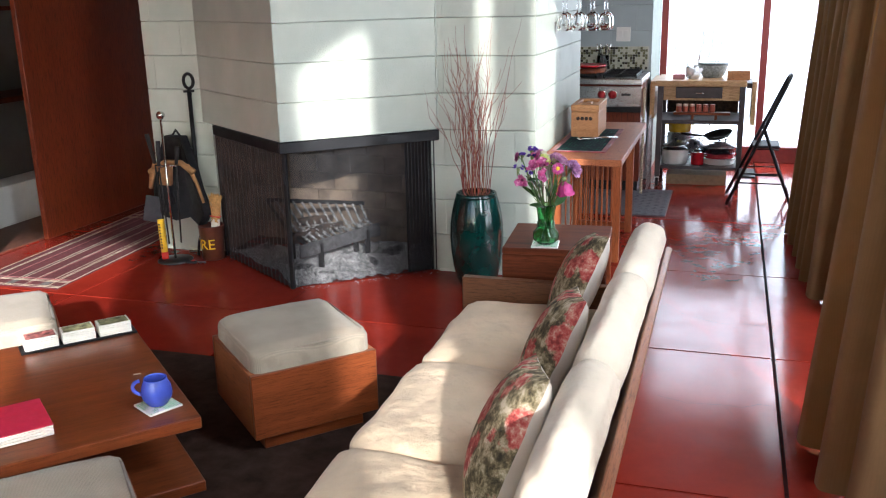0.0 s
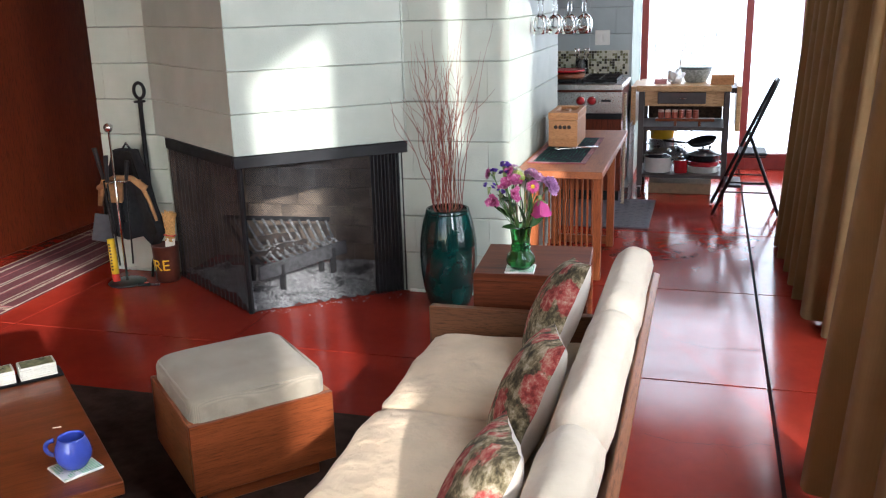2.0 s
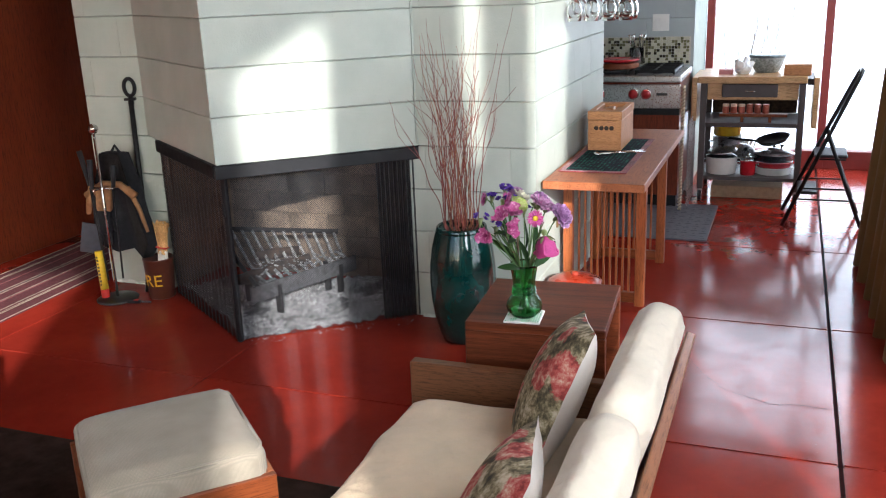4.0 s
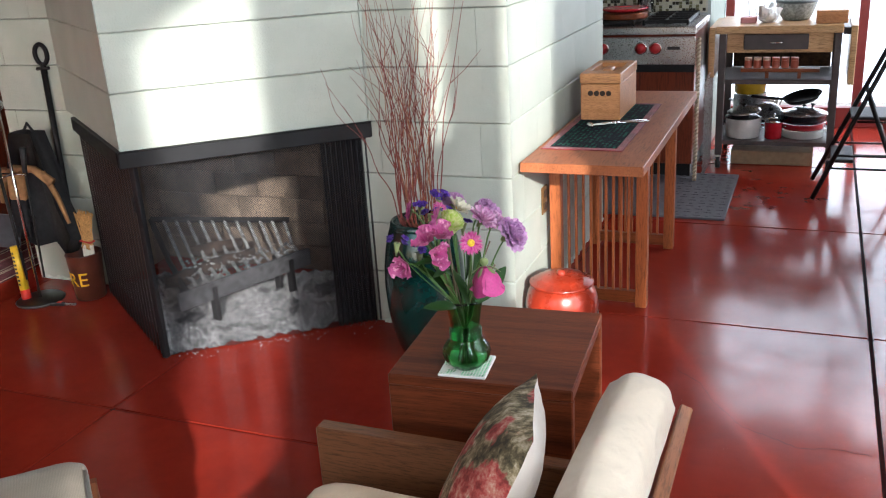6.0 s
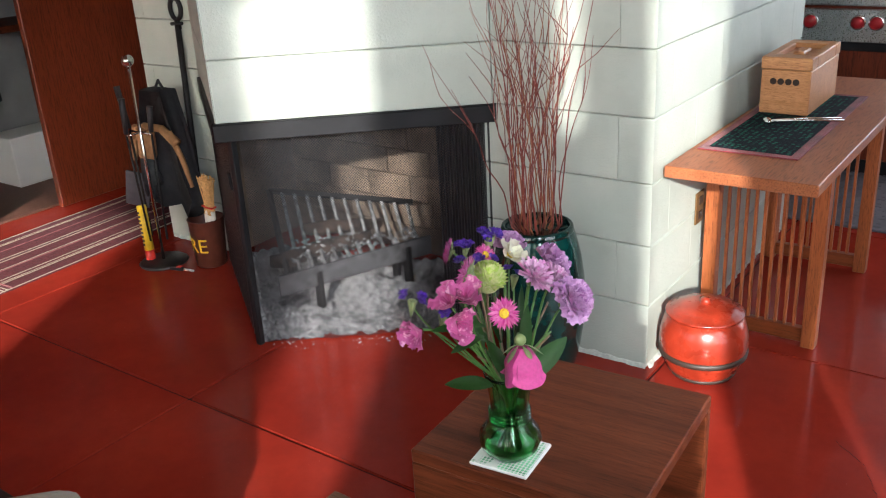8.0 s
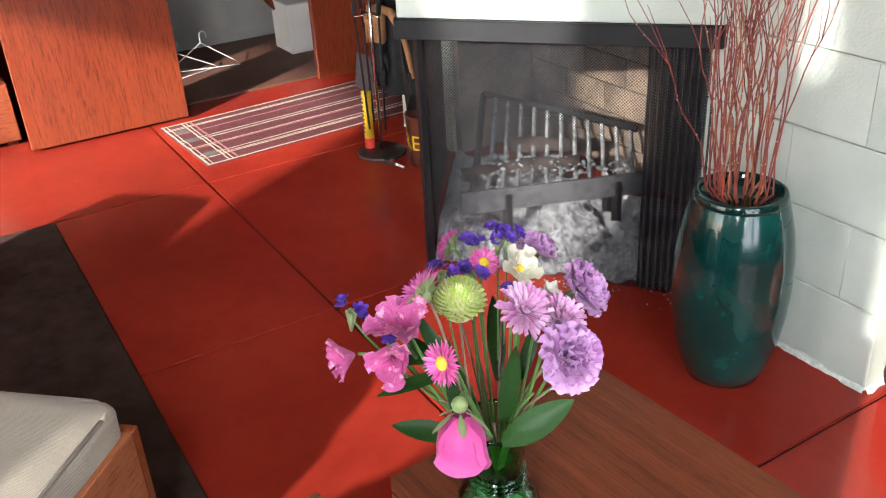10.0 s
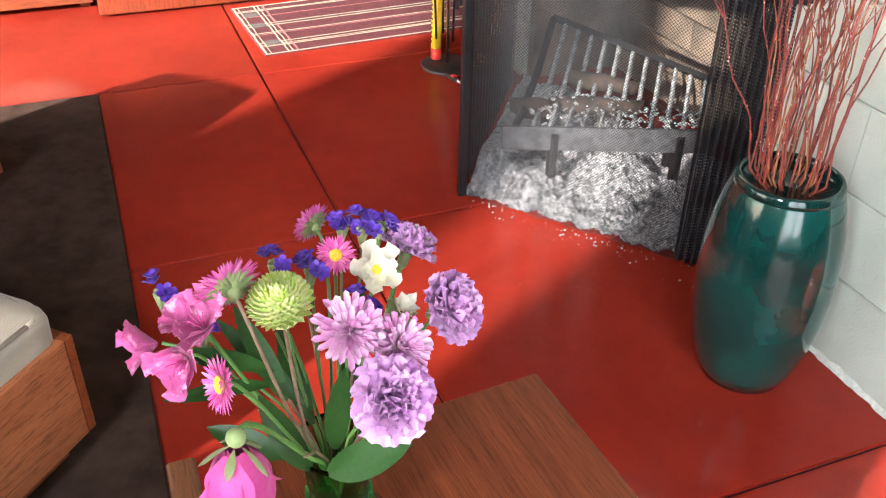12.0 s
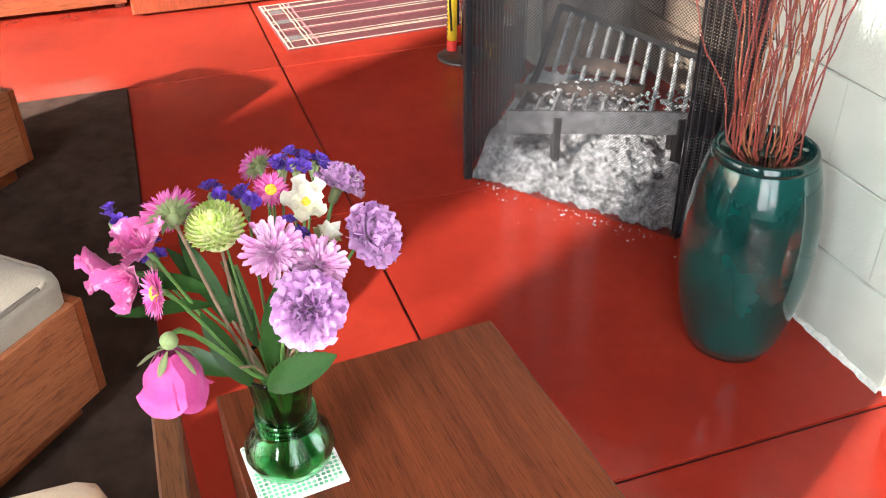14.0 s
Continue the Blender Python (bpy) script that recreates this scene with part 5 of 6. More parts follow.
part("body", lathe([(0.080, 0.0), (0.092, 0.004), (0.114, 0.035), (0.130, 0.075), (0.138, 0.120), (0.136, 0.155), (0.126, 0.188), (0.112, 0.212), (0.108, 0.213), (0.110, 0.20), (0.0001, 0.19)], 40), LAC, jar, smooth=True)
part("band", lathe([(0.1295, 0.075), (0.1375, 0.078), (0.1400, 0.092), (0.1335, 0.096)], 40), plain("dark_band", (0.04, 0.025, 0.018), 0.5), jar, smooth=True)
part("band", lathe([(0.090, 0.004), (0.099, 0.007), (0.107, 0.018), (0.103, 0.021)], 40), bpy.data.materials["dark_band"], jar, smooth=True)
lid = part("lid", lathe([(0.108, 0.2135), (0.121, 0.214), (0.1225, 0.219), (0.119, 0.223), (0.106, 0.225), (0.100, 0.233), (0.06, 0.243), (0.0001, 0.246)], 40), LAC, jar, smooth=True)
part("knob", lathe([(0.014, 0.243), (0.018, 0.250), (0.013, 0.262), (0.0001, 0.264)], 16), LAC, lid, smooth=True)
mat_ = thing("kitchen_mat", "grey rubber kitchen mat with a basket-weave relief", "mat", pose(1.42, 2.95, 0))
GREYMAT = plain("grey_rubber", (0.10, 0.094, 0.105), 0.6, vary=0.15, scale=30, bumpy=0.3)
part("base", box(-0.40, 0.38, -0.45, 0.43, 0.0, 0.012, 0.004), GREYMAT, mat_)
tiles = []
for i in range(14):
    for j in range(16):
        w, h2 = (0.020, 0.009) if (i + j) % 2 else (0.009, 0.020)
        x, y = -0.36 + i * 0.054, -0.41 + j * 0.054
        tiles.append(box(x - w, x + w, y - h2, y + h2, 0.012, 0.0145, 0.001))
tagged(part("relief", join(*tiles), GREYMAT, mat_), kind="stuff")

# ---------------------------------------------------------------- kitchen
rng = thing("range_cooker", "stainless steel gas range with red knobs and black grates", "stove")
part("body", box(0.90, 1.535, 3.24, 3.83, 0.10, 0.86, 0.004), MAHOG, rng, "dark reddish cabinet body")
part("control_panel", box(0.90, 1.538, 3.205, 3.24, 0.690, 0.845, 0.004), STEEL, rng)
part("cooktop", box(0.90, 1.545, 3.20, 3.84, 0.862, 0.905, 0.006), STEEL, rng)
# Solid black strip paints the shade of the gap under the panel.
part("oven_gap", box(0.90, 1.536, 3.225, 3.24, 0.645, 0.688, 0.002), BLACK, rng)
part("toe_kick", box(0.92, 1.52, 3.30, 3.80, 0.0, 0.10, 0.002), BLACK, rng)
KNOB = plain("red_knob", (0.42, 0.015, 0.02), 0.3, vary=0.1, coat=0.4)
for x in (1.015, 1.235, 1.318):
    kn = part("knob", moved(lathe([(0.030, 0.0), (0.030, 0.012), (0.025, 0.016), (0.022, 0.034), (0.0001, 0.036)], 24), Matrix.Translation((x, 3.204, 0.785)) @ Matrix.Rotation(radians(90), 4, "X")), KNOB, rng, "red control knob", True)
    part("bezel", moved(lathe([(0.036, 0.0), (0.036, 0.005), (0.030, 0.006)], 24), Matrix.Translation((x, 3.2045, 0.785)) @ Matrix.Rotation(radians(90), 4, "X")), CHROME, kn, smooth=True)
part("badge", box(1.385, 1.455, 3.202, 3.2045, 0.776, 0.793, 0.001), INK, rng, "small dark maker's plate")
for gx in (1.05, 1.36):
    gr = part("burner_grate", join(*[box(gx - 0.13, gx + 0.13, y, y + 0.012, 0.915, 0.935, 0.002) for y in (3.27, 3.40, 3.52, 3.66, 3.78)], *[box(x, x + 0.012, 3.27, 3.79, 0.912, 0.934, 0.002) for x in (gx - 0.13, gx - 0.01, gx + 0.12)], *[box(x, x + 0.014, y, y + 0.014, 0.905, 0.913, 0) for x in (gx - 0.13, gx + 0.118) for y in (3.27, 3.776)]), IRON, rng, "black cast iron grate")
    for y in (3.38, 3.65):
        part("burner", lathe([(0.045, 0.905), (0.045, 0.918), (0.03, 0.922), (0.0001, 0.922)], 20, gx, y), BLACK, rng)
# mosaic behind the range
MOS = [plain("mosaic_cream", (0.52, 0.50, 0.38), 0.2, vary=0.15), plain("mosaic_olive", (0.16, 0.15, 0.08), 0.2, vary=0.3), plain("mosaic_dark", (0.035, 0.03, 0.02), 0.2, vary=0.3)]
rnd = random.Random(21)
sets = [[], [], []]
for i in range(40):
    for j in range(9):
        x, z = 0.70 + i * 0.0205, 0.925 + j * 0.0205
        if x > 1.515:
            continue
        sets[rnd.choices((0, 1, 2), (5, 3, 2))[0]].append(box(x, x + 0.0185, 3.838, 3.845, z, z + 0.0185, 0.001))
sp = thing("mosaic_backsplash", "mosaic tile backsplash in cream, olive and brown", "backsplash")
part("grout", box(0.69, 1.53, 3.8455, 3.8465, 0.915, 1.112, 0), plain("pale_grout", (0.5, 0.48, 0.42), 0.9), sp)
for geo, mt, lb in zip(sets, MOS, ("cream tiles", "olive tiles", "dark brown tiles")):
    tagged(part("tiles", join(*geo), mt, sp, lb), kind="stuff")
sw = thing("light_switch", "white double light switch plate on the grey block wall", "switch", pose(1.316, 3.845, 1.21))
part("plate", box(-0.058, 0.058, -0.006, 0.0, -0.058, 0.058, 0.002), WHITE, sw)
for x in (-0.023, 0.023):
    part("rocker", box(x - 0.015, x + 0.015, -0.010, -0.006, -0.032, 0.032, 0.002), WHITE, sw)
pan = thing("enamel_dish", "red enamel dish stacked on a wooden board on the range", "dish", pose(1.10, 3.42, 0.9355))
part("board", lathe([(0.13, 0.0), (0.135, 0.006), (0.135, 0.03), (0.13, 0.036), (0.0001, 0.036)], 28), CHERRY, pan)
part("dish", lathe([(0.09, 0.037), (0.135, 0.05), (0.14, 0.062), (0.13, 0.058), (0.0001, 0.05)], 28), plain("red_enamel", (0.42, 0.012, 0.02), 0.2, coat=0.4), pan, smooth=True)
ut = thing("utensil_jar", "glass jar of steel utensils behind the range", "jar", pose(1.17, 3.72, 0.9355))
part("jar", lathe([(0.045, 0.0), (0.05, 0.004), (0.05, 0.11), (0.046, 0.11), (0.045, 0.006)], 24), glass_mat("clear_glass", ior=1.22), ut, smooth=True)
for i in range(6):
    a = i * 1.05
    part("utensil", tube([(0.02 * math.cos(a), 0.02 * math.sin(a), 0.012), (0.05 * math.cos(a), 0.05 * math.sin(a), 0.17 + 0.01 * (i % 3)), (0.055 * math.cos(a), 0.055 * math.sin(a), 0.20)], [0.003, 0.004, 0.012], 6), CHROME, ut, smooth=True)

# steel cart
CARTST = plain("brown_grey_steel", (0.062, 0.048, 0.045), 0.5, 0.2, 0.12, 20)
BUTCH = wood("butcher_block", (0.44, 0.25, 0.11), (0.58, 0.36, 0.18), "x", 0.4, 1.5)
cart = thing("kitchen_cart", "steel kitchen cart on casters with a butcher-block top", "cart")
part("top", box(1.615, 2.31, 3.53, 4.10, 0.818, 0.862, 0.004), BUTCH, cart, "maple butcher-block top")
part("drop_leaf", box(1.575, 1.612, 3.55, 4.08, 0.56, 0.855, 0.004), BUTCH, cart, "folded maple leaf")
part("drop_leaf", box(2.35, 2.385, 3.55, 4.08, 0.52, 0.855, 0.004), BUTCH, cart, "folded maple leaf")
part("leaf_bracket", box(2.31, 2.35, 3.60, 4.03, 0.80, 0.84, 0.002), CARTST, cart)
part("apron", box(1.68, 2.26, 3.565, 3.585, 0.705, 0.817, 0.002), BUTCH, cart)
dr = part("drawer", box(1.775, 2.13, 3.545, 3.563, 0.725, 0.812, 0.003), CARTST, cart, "steel drawer front")
part("handle", tube([(1.92, 3.544, 0.772), (1.925, 3.53, 0.766), (1.985, 3.53, 0.766), (1.99, 3.544, 0.772)], 0.004, 6), CHROME, dr, smooth=True)
for x in (1.635, 2.265):
    for y in (3.55, 4.045):
        lg_ = part("leg", box(x, x + 0.04, y, y + 0.04, 0.085, 0.817, 0.003), CARTST, cart)
        part("caster", moved(lathe([(0.0001, -0.012), (0.034, -0.012), (0.036, -0.008), (0.036, 0.008), (0.034, 0.012), (0.0001, 0.012)], 20), Matrix.Translation((x + 0.02, y + 0.02, 0.036)) @ Matrix.Rotation(radians(90), 4, "Y")), BLACK, lg_)
        part("fork", box(x + 0.005, x + 0.035, y + 0.012, y + 0.028, 0.045, 0.087, 0.002), STEEL, lg_)
part("shelf", box(1.64, 2.30, 3.555, 4.085, 0.150, 0.176, 0.003), CARTST, cart)
part("shelf", box(1.64, 2.30, 3.555, 4.085, 0.520, 0.548, 0.003), CARTST, cart)
part("spice_rack", join(box(1.76, 2.20, 3.60, 3.68, 0.585, 0.605, 0.002), box(1.90, 1.92, 3.60, 3.68, 0.548, 0.585, 0.001), box(2.08, 2.10, 3.60, 3.68, 0.548, 0.585, 0.001)), CHERRY, cart)
part("back_panel", box(1.68, 2.26, 4.05, 4.06, 0.55, 0.735, 0.002), plain("dark_wicker", (0.06, 0.035, 0.02), 0.8, vary=0.6, scale=60, bumpy=0.6, fine=90), cart, "dark woven back panel")
for i in range(6):
    sj = thing("spice_jar", "small red-lidded spice jar on the cart rack", "jar", pose(1.80 + i * 0.052, 3.64, 0.6055), "spice jars")
    part("jar", lathe([(0.020, 0.0), (0.022, 0.003), (0.022, 0.045), (0.0001, 0.045)], 16), plain("spice_red", (0.40, 0.09, 0.05), 0.4) if i == 0 else bpy.data.materials["spice_red"], sj)
    part("lid", lathe([(0.022, 0.046), (0.022, 0.062), (0.0001, 0.062)], 16), plain("pale_lid", (0.6, 0.42, 0.3), 0.5) if i == 0 else bpy.data.materials["pale_lid" if i < 3 else "spice_red"], sj)


def cookpot(x, y, z, r, h, material, label, knob_mat=None, handles=True, lid_mat=None):
    o = thing("cooking_pot", label, "pot", pose(x, y, z), "pots and pans on the cart")
    part("body", lathe([(r * 0.9, 0.0), (r * 0.97, 0.006), (r, h), (r * 1.04, h + 0.004), (r * 0.97, h), (r * 0.9, 0.012), (0.0001, 0.01)], 32), material, o, smooth=True)
    if handles:
        for s in (-1, 1):
            part("handle", tube([(s * r, -0.02, h * 0.8), (s * (r + 0.022), -0.015, h * 0.82), (s * (r + 0.022), 0.015, h * 0.82), (s * r, 0.02, h * 0.8)], 0.005, 6), lid_mat or material, o, smooth=True)
    if lid_mat:
        l = part("lid", lathe([(r * 1.03, h + 0.005), (r * 1.03, h + 0.010), (r * 0.6, h + 0.028), (0.0001, h + 0.034)], 32), lid_mat, o, smooth=True)
        part("knob", ball(0.014, (0, 0, h + 0.045), 12), knob_mat or BLACK, l, smooth=True)
    return o


WENAM, BENAM = plain("white_enamel", (0.74, 0.72, 0.68), 0.2, vary=0.05, coat=0.3), plain("black_enamel", (0.012, 0.013, 0.018), 0.15, coat=0.4)
YENAM, RENAM = plain("yellow_enamel", (0.60, 0.37, 0.02), 0.25, vary=0.1, coat=0.3), bpy.data.materials["red_enamel"]
NAVY = plain("navy_enamel", (0.012, 0.02, 0.07), 0.2, coat=0.3)
cookpot(1.785, 3.70, 0.176, 0.105, 0.115, WENAM, "white enamel pot with a black lid", lid_mat=BENAM)
cookpot(1.80, 3.93, 0.176, 0.10, 0.225, STEEL, "tall steel stock pot on the cart", handles=True)
cookpot(1.80, 3.93, 0.406, 0.096, 0.075, YENAM, "yellow enamel pot stacked on a steel pot", handles=True)
cookpot(1.80, 3.93, 0.487, 0.075, 0.022, NAVY, "navy enamel bowl nested in a yellow pot", handles=False)
cookpot(1.965, 3.66, 0.176, 0.053, 0.095, RENAM, "small red enamel pot with a steel lid", knob_mat=CHROME, lid_mat=CHROME)
cookpot(2.13, 3.74, 0.176, 0.125, 0.045, WENAM, "shallow white enamel pan", handles=True)
cookpot(2.13, 3.74, 0.226, 0.128, 0.035, RENAM, "shallow red enamel pan stacked on a white one", handles=True)
cookpot(2.13, 3.74, 0.266, 0.132, 0.045, BENAM, "black frying pan on a stack of pans", handles=False, lid_mat=STEEL)
pf = thing("frying_pan", "black frying pan with a long handle leaning on the stack", "pan", Matrix.Translation((2.12, 3.80, 0.385)) @ pose(0, 0, 0, 8, -12, 0), "pots and pans on the cart")
part("body", lathe([(0.09, 0.0), (0.115, 0.03), (0.112, 0.031), (0.088, 0.005), (0.0001, 0.004)], 32), IRON, pf, smooth=True)
part("handle", tube([(-0.11, 0, 0.028), (-0.20, 0, 0.055), (-0.29, 0, 0.085)], [0.008, 0.010, 0.009], 8), IRON, pf, smooth=True)
for lx, ly, lz, lr, tx_, ty_ in ((1.79, 3.66, 0.338, 0.10, 6, -4), (1.93, 3.80, 0.30, 0.085, 38, 18), (2.17, 3.70, 0.335, 0.10, -10, 12)):
    ldd = thing("pot_lid", "loose steel pot lid lying among the pans", "lid", Matrix.Translation((lx, ly, lz)) @ pose(0, 0, 0, tx_, ty_, 0), "pots and pans on the cart")
    part("disc", lathe([(lr, 0.0), (lr, 0.004), (lr * 0.85, 0.010), (lr * 0.4, 0.022), (0.0001, 0.026)], 32), STEEL, ldd, smooth=True)
    part("knob", lathe([(0.006, 0.024), (0.006, 0.036), (0.014, 0.040), (0.013, 0.048), (0.0001, 0.050)], 16), BLACK, ldd, smooth=True)
single("cardboard_box", box(1.72, 2.20, 3.68, 4.02, 0.0, 0.085, 0.004), plain("brown_cardboard", (0.33, 0.22, 0.13), 0.85, vary=0.15), "flat brown cardboard box under the cart", "box")
bw = thing("stoneware_bowl", "blue-grey stoneware bowl on the kitchen cart", "bowl", pose(2.045, 3.85, 0.862))
part("bowl", lathe([(0.070, 0.0), (0.078, 0.006), (0.098, 0.040), (0.114, 0.085), (0.120, 0.115), (0.124, 0.122), (0.115, 0.118), (0.105, 0.085), (0.085, 0.03), (0.0001, 0.015)], 36), plain("stoneware", (0.26, 0.29, 0.28), 0.45, vary=0.5, scale=70), bw, smooth=True)
part("foot_ring", lathe([(0.052, -0.0005), (0.058, 0.0), (0.062, 0.012), (0.0001, 0.012)], 28), bpy.data.materials["black_steel"], bw, smooth=True)
part("rim_band", lathe([(0.119, 0.102), (0.1215, 0.104), (0.1215, 0.116), (0.119, 0.118)], 36), plain("slate_glaze", (0.07, 0.09, 0.10), 0.3), bw, smooth=True)
g = ball(0.06, (0, 0, 0.05), 20, 0.8)
single("plastic_bag", ([tuple(Vector(v) * (1 + 0.6 * noise.noise(Vector(v) * 30))) for v in g[0]], g[1]), plain("white_plastic", (0.8, 0.8, 0.8), 0.3, vary=0.05), "crumpled white plastic bag on the kitchen cart", "bag", m=pose(1.90, 3.72, 0.852))
single("recipe_box", box(1.74, 1.83, 3.68, 3.78, 0.862, 0.895, 0.002), plain("rose_card", (0.50, 0.20, 0.20), 0.6), "small rose cardboard box on the cart", "box")
single("wooden_box", box(2.16, 2.33, 3.60, 3.72, 0.8625, 0.935, 0.003), BAM, "small wooden box on the kitchen cart", "box")

# folded wire crate and woven panel by the range
cr = thing("wire_crate", "folded black wire pet crate leaning beside the range", "crate", pose(1.60, 3.30, 0))
for k in range(13):
    part("wire", tube([(-0.012, 0.0, 0.03 + k * 0.045), (-0.012, 0.42, 0.03 + k * 0.045)], 0.0025, 5), STEEL, cr)
for k in range(9):
    part("wire", tube([(-0.007, 0.01 + k * 0.05, 0.0), (-0.007, 0.01 + k * 0.05, 0.60)], 0.0025, 5), STEEL, cr)
wv = thing("woven_panel", "pale woven twine panel standing beside the range", "panel", pose(1.565, 3.19, 0))
part("frame", box(-0.012, 0.006, 0.0, 0.02, 0.0, 0.845, 0.003), plain("weathered_wood", (0.36, 0.26, 0.17), 0.8, vary=0.3), wv)
for k in range(36):
    part("twine", tube([(-0.014, -0.004, 0.02 + k * 0.0228), (-0.003, -0.009, 0.031 + k * 0.0228), (0.008, -0.004, 0.042 + k * 0.0228)], 0.006, 5), plain("pale_twine", (0.55, 0.45, 0.33), 0.9) if k == 0 else bpy.data.materials["pale_twine"], wv, smooth=True)

# folding step stool
ld = thing("step_stool", "black folding step stool with two treads", "step stool")
A0, A1, T0, T1 = Vector((2.21, 2.96, 0.008)), Vector((2.205, 3.36, 0.008)), Vector((2.585, 3.07, 0.90)), Vector((2.585, 3.27, 0.90))
part("front_frame", tube([A0, A0.lerp(T0, 0.5), T0, T0.lerp(T1, 0.2) + Vector((0.018, 0, 0.042)), T0.lerp(T1, 0.8) + Vector((0.018, 0, 0.042)), T1, A1.lerp(T1, 0.5), A1], 0.013, 8), BLACK, ld, smooth=True)
B0, B1 = A0.lerp(T0, 0.62), A1.lerp(T1, 0.62)
part("rear_leg", tube([B0, Vector((2.66, 3.0, 0.008))], 0.012, 8), BLACK, ld, smooth=True)
part("rear_leg", tube([B1, Vector((2.66, 3.36, 0.008))], 0.012, 8), BLACK, ld, smooth=True)
part("tread", box(2.37, 2.56, 3.03, 3.31, 0.425, 0.445, 0.006), GRIP, ld, "black rubber tread")
part("tread", box(2.285, 2.40, 3.0, 3.34, 0.20, 0.218, 0.006), GRIP, ld, "black rubber tread")
for z, x0, x1 in ((0.165, 2.29, 2.60), (0.235, 2.31, 2.575), (0.42, 2.40, 2.55)):
    for y in (3.02, 3.33):
        part("brace", tube([(x0, y, z), (x1, y, z)], 0.006, 6), BLACK, ld, smooth=True)
part("rear_bar", tube([(2.62, 3.0, 0.12), (2.62, 3.36, 0.12)], 0.008, 6), BLACK, ld, smooth=True)

# stemware rack
rk = thing("stemware_rack", "wooden stemware rack fixed to the block wall", "rack")
part("board", box(1.186, 1.53, 1.37, 1.72, 1.548, 1.572, 0.003), CHERRY, rk)
for x in (1.20, 1.28, 1.36, 1.44, 1.515):
    part("rail", box(x - 0.011, x + 0.011, 1.37, 1.72, 1.532, 1.547, 0.002), CHERRY, rk)
CLEAR = bpy.data.materials["clear_glass"]
wg = None
for i, (x, y) in enumerate(((1.24, 1.42), (1.24, 1.55), (1.32, 1.43), (1.32, 1.56), (1.40, 1.42), (1.40, 1.55), (1.475, 1.44), (1.475, 1.58))):
    if wg is None:
        wg = thing("wine_glass", "clear stemmed wine glass hanging upside down from the rack", "glass", pose(x, y, 1.531), "wine glasses")
        part("foot", lathe([(0.0001, 0.0), (0.030, 0.0), (0.031, -0.003), (0.004, -0.009)], 24), CLEAR, wg, smooth=True)
        part("stem", tube([(0, 0, -0.006), (0, 0, -0.085)], 0.0035, 8), CLEAR, wg, smooth=True)
        part("bowl", lathe([(0.004, -0.084), (0.022, -0.095), (0.035, -0.12), (0.036, -0.145), (0.031, -0.185), (0.030, -0.185), (0.0345, -0.145), (0.033, -0.12), (0.02, -0.098), (0.0001, -0.09)], 28), CLEAR, wg, smooth=True)
    else:
        copy_thing(wg, pose(x, y, 1.531))
# twiggy shrub outside the kitchen window
sb = thing("garden_shrub", "bare thin shrub outside the kitchen window", "shrub", pose(1.86, 5.4, -0.16))
rnd = random.Random(8)
for i in range(16):
    a = rnd.uniform(0, 6.28)
    p = Vector((0, 0, 0))
    pts = [p.copy()]
    for k in range(6):
        p = p + Vector((0.06 * math.cos(a) + rnd.uniform(-0.05, 0.05), 0.06 * math.sin(a) + rnd.uniform(-0.05, 0.05), rnd.uniform(0.2, 0.3)))
        pts.append(p.copy())
    part("branch", tube(pts, [0.008, 0.007, 0.006, 0.005, 0.004, 0.003, 0.002], 5), plain("grey_bark", (0.30, 0.27, 0.23), 0.9) if i == 0 else bpy.data.materials["grey_bark"], sb)

# Unseen shrub set in the sun's path to dapple the floor patch.
yd = thing("yard_shrub", "unseen bare shrub added to dapple the sun through the slot", "shrub", pose(3.36, -5.22, -0.16))
rnd = random.Random(31)
for i in range(13):
    u = -0.27 + 0.54 * i / 12 + rnd.uniform(-0.02, 0.02)
    p = Vector((0.875 * u * 0.5, 0.485 * u * 0.5, 0))
    pts = [p.copy()]
    hh = rnd.uniform(2.2, 3.0)
    for k in range(1, 8):
        q = Vector((0.875, 0.485, 0)) * (u * (0.5 + 0.5 * min(1, k / 3)) + rnd.uniform(-0.03, 0.03)) + Vector((0, 0, hh * k / 7))
        pts.append(q)
    br_ = part("branch", tube(pts, [0.016 - 0.0018 * k for k in range(8)], 6), bpy.data.materials["grey_bark"], yd, smooth=True)
    for k in (3, 4, 5, 6):
        e = pts[k] + Vector((rnd.uniform(-0.12, 0.12), rnd.uniform(-0.07, 0.07), rnd.uniform(0.15, 0.35)))
        part("side_branch", tube([pts[k], pts[k].lerp(e, 0.5) + Vector((0.01, 0.01, 0)), e], [0.007, 0.005, 0.003], 5), bpy.data.materials["grey_bark"], br_, smooth=True)

# ---------------------------------------------------------------- bouquet
VC = Vector((1.507, -0.422, 0.5825))


def fluted(profile, n=56, lobes=14):
    V, F = [], []
    for r, z, am in profile:
        for i in range(n):
            a = 2 * math.pi * i / n
            q = r * (1 + am * math.cos(lobes * a))
            V.append((q * math.cos(a), q * math.sin(a), z))
    m = len(profile)
    for k in range(m - 1):
        for i in range(n):
            j = (i + 1) % n
            F.append((k * n + i, k * n + j, (k + 1) * n + j, (k + 1) * n + i))
    F.append(tuple(range(n - 1, -1, -1)))
    F.append(tuple((m - 1) * n + i for i in range(n)))
    return V, F


VG = glass_mat("green_glass", (0.30, 0.72, 0.38), 0.01, 1.45)
va = thing("glass_vase", "ribbed green glass vase standing on a tile coaster", "vase", Matrix.Translation(VC))
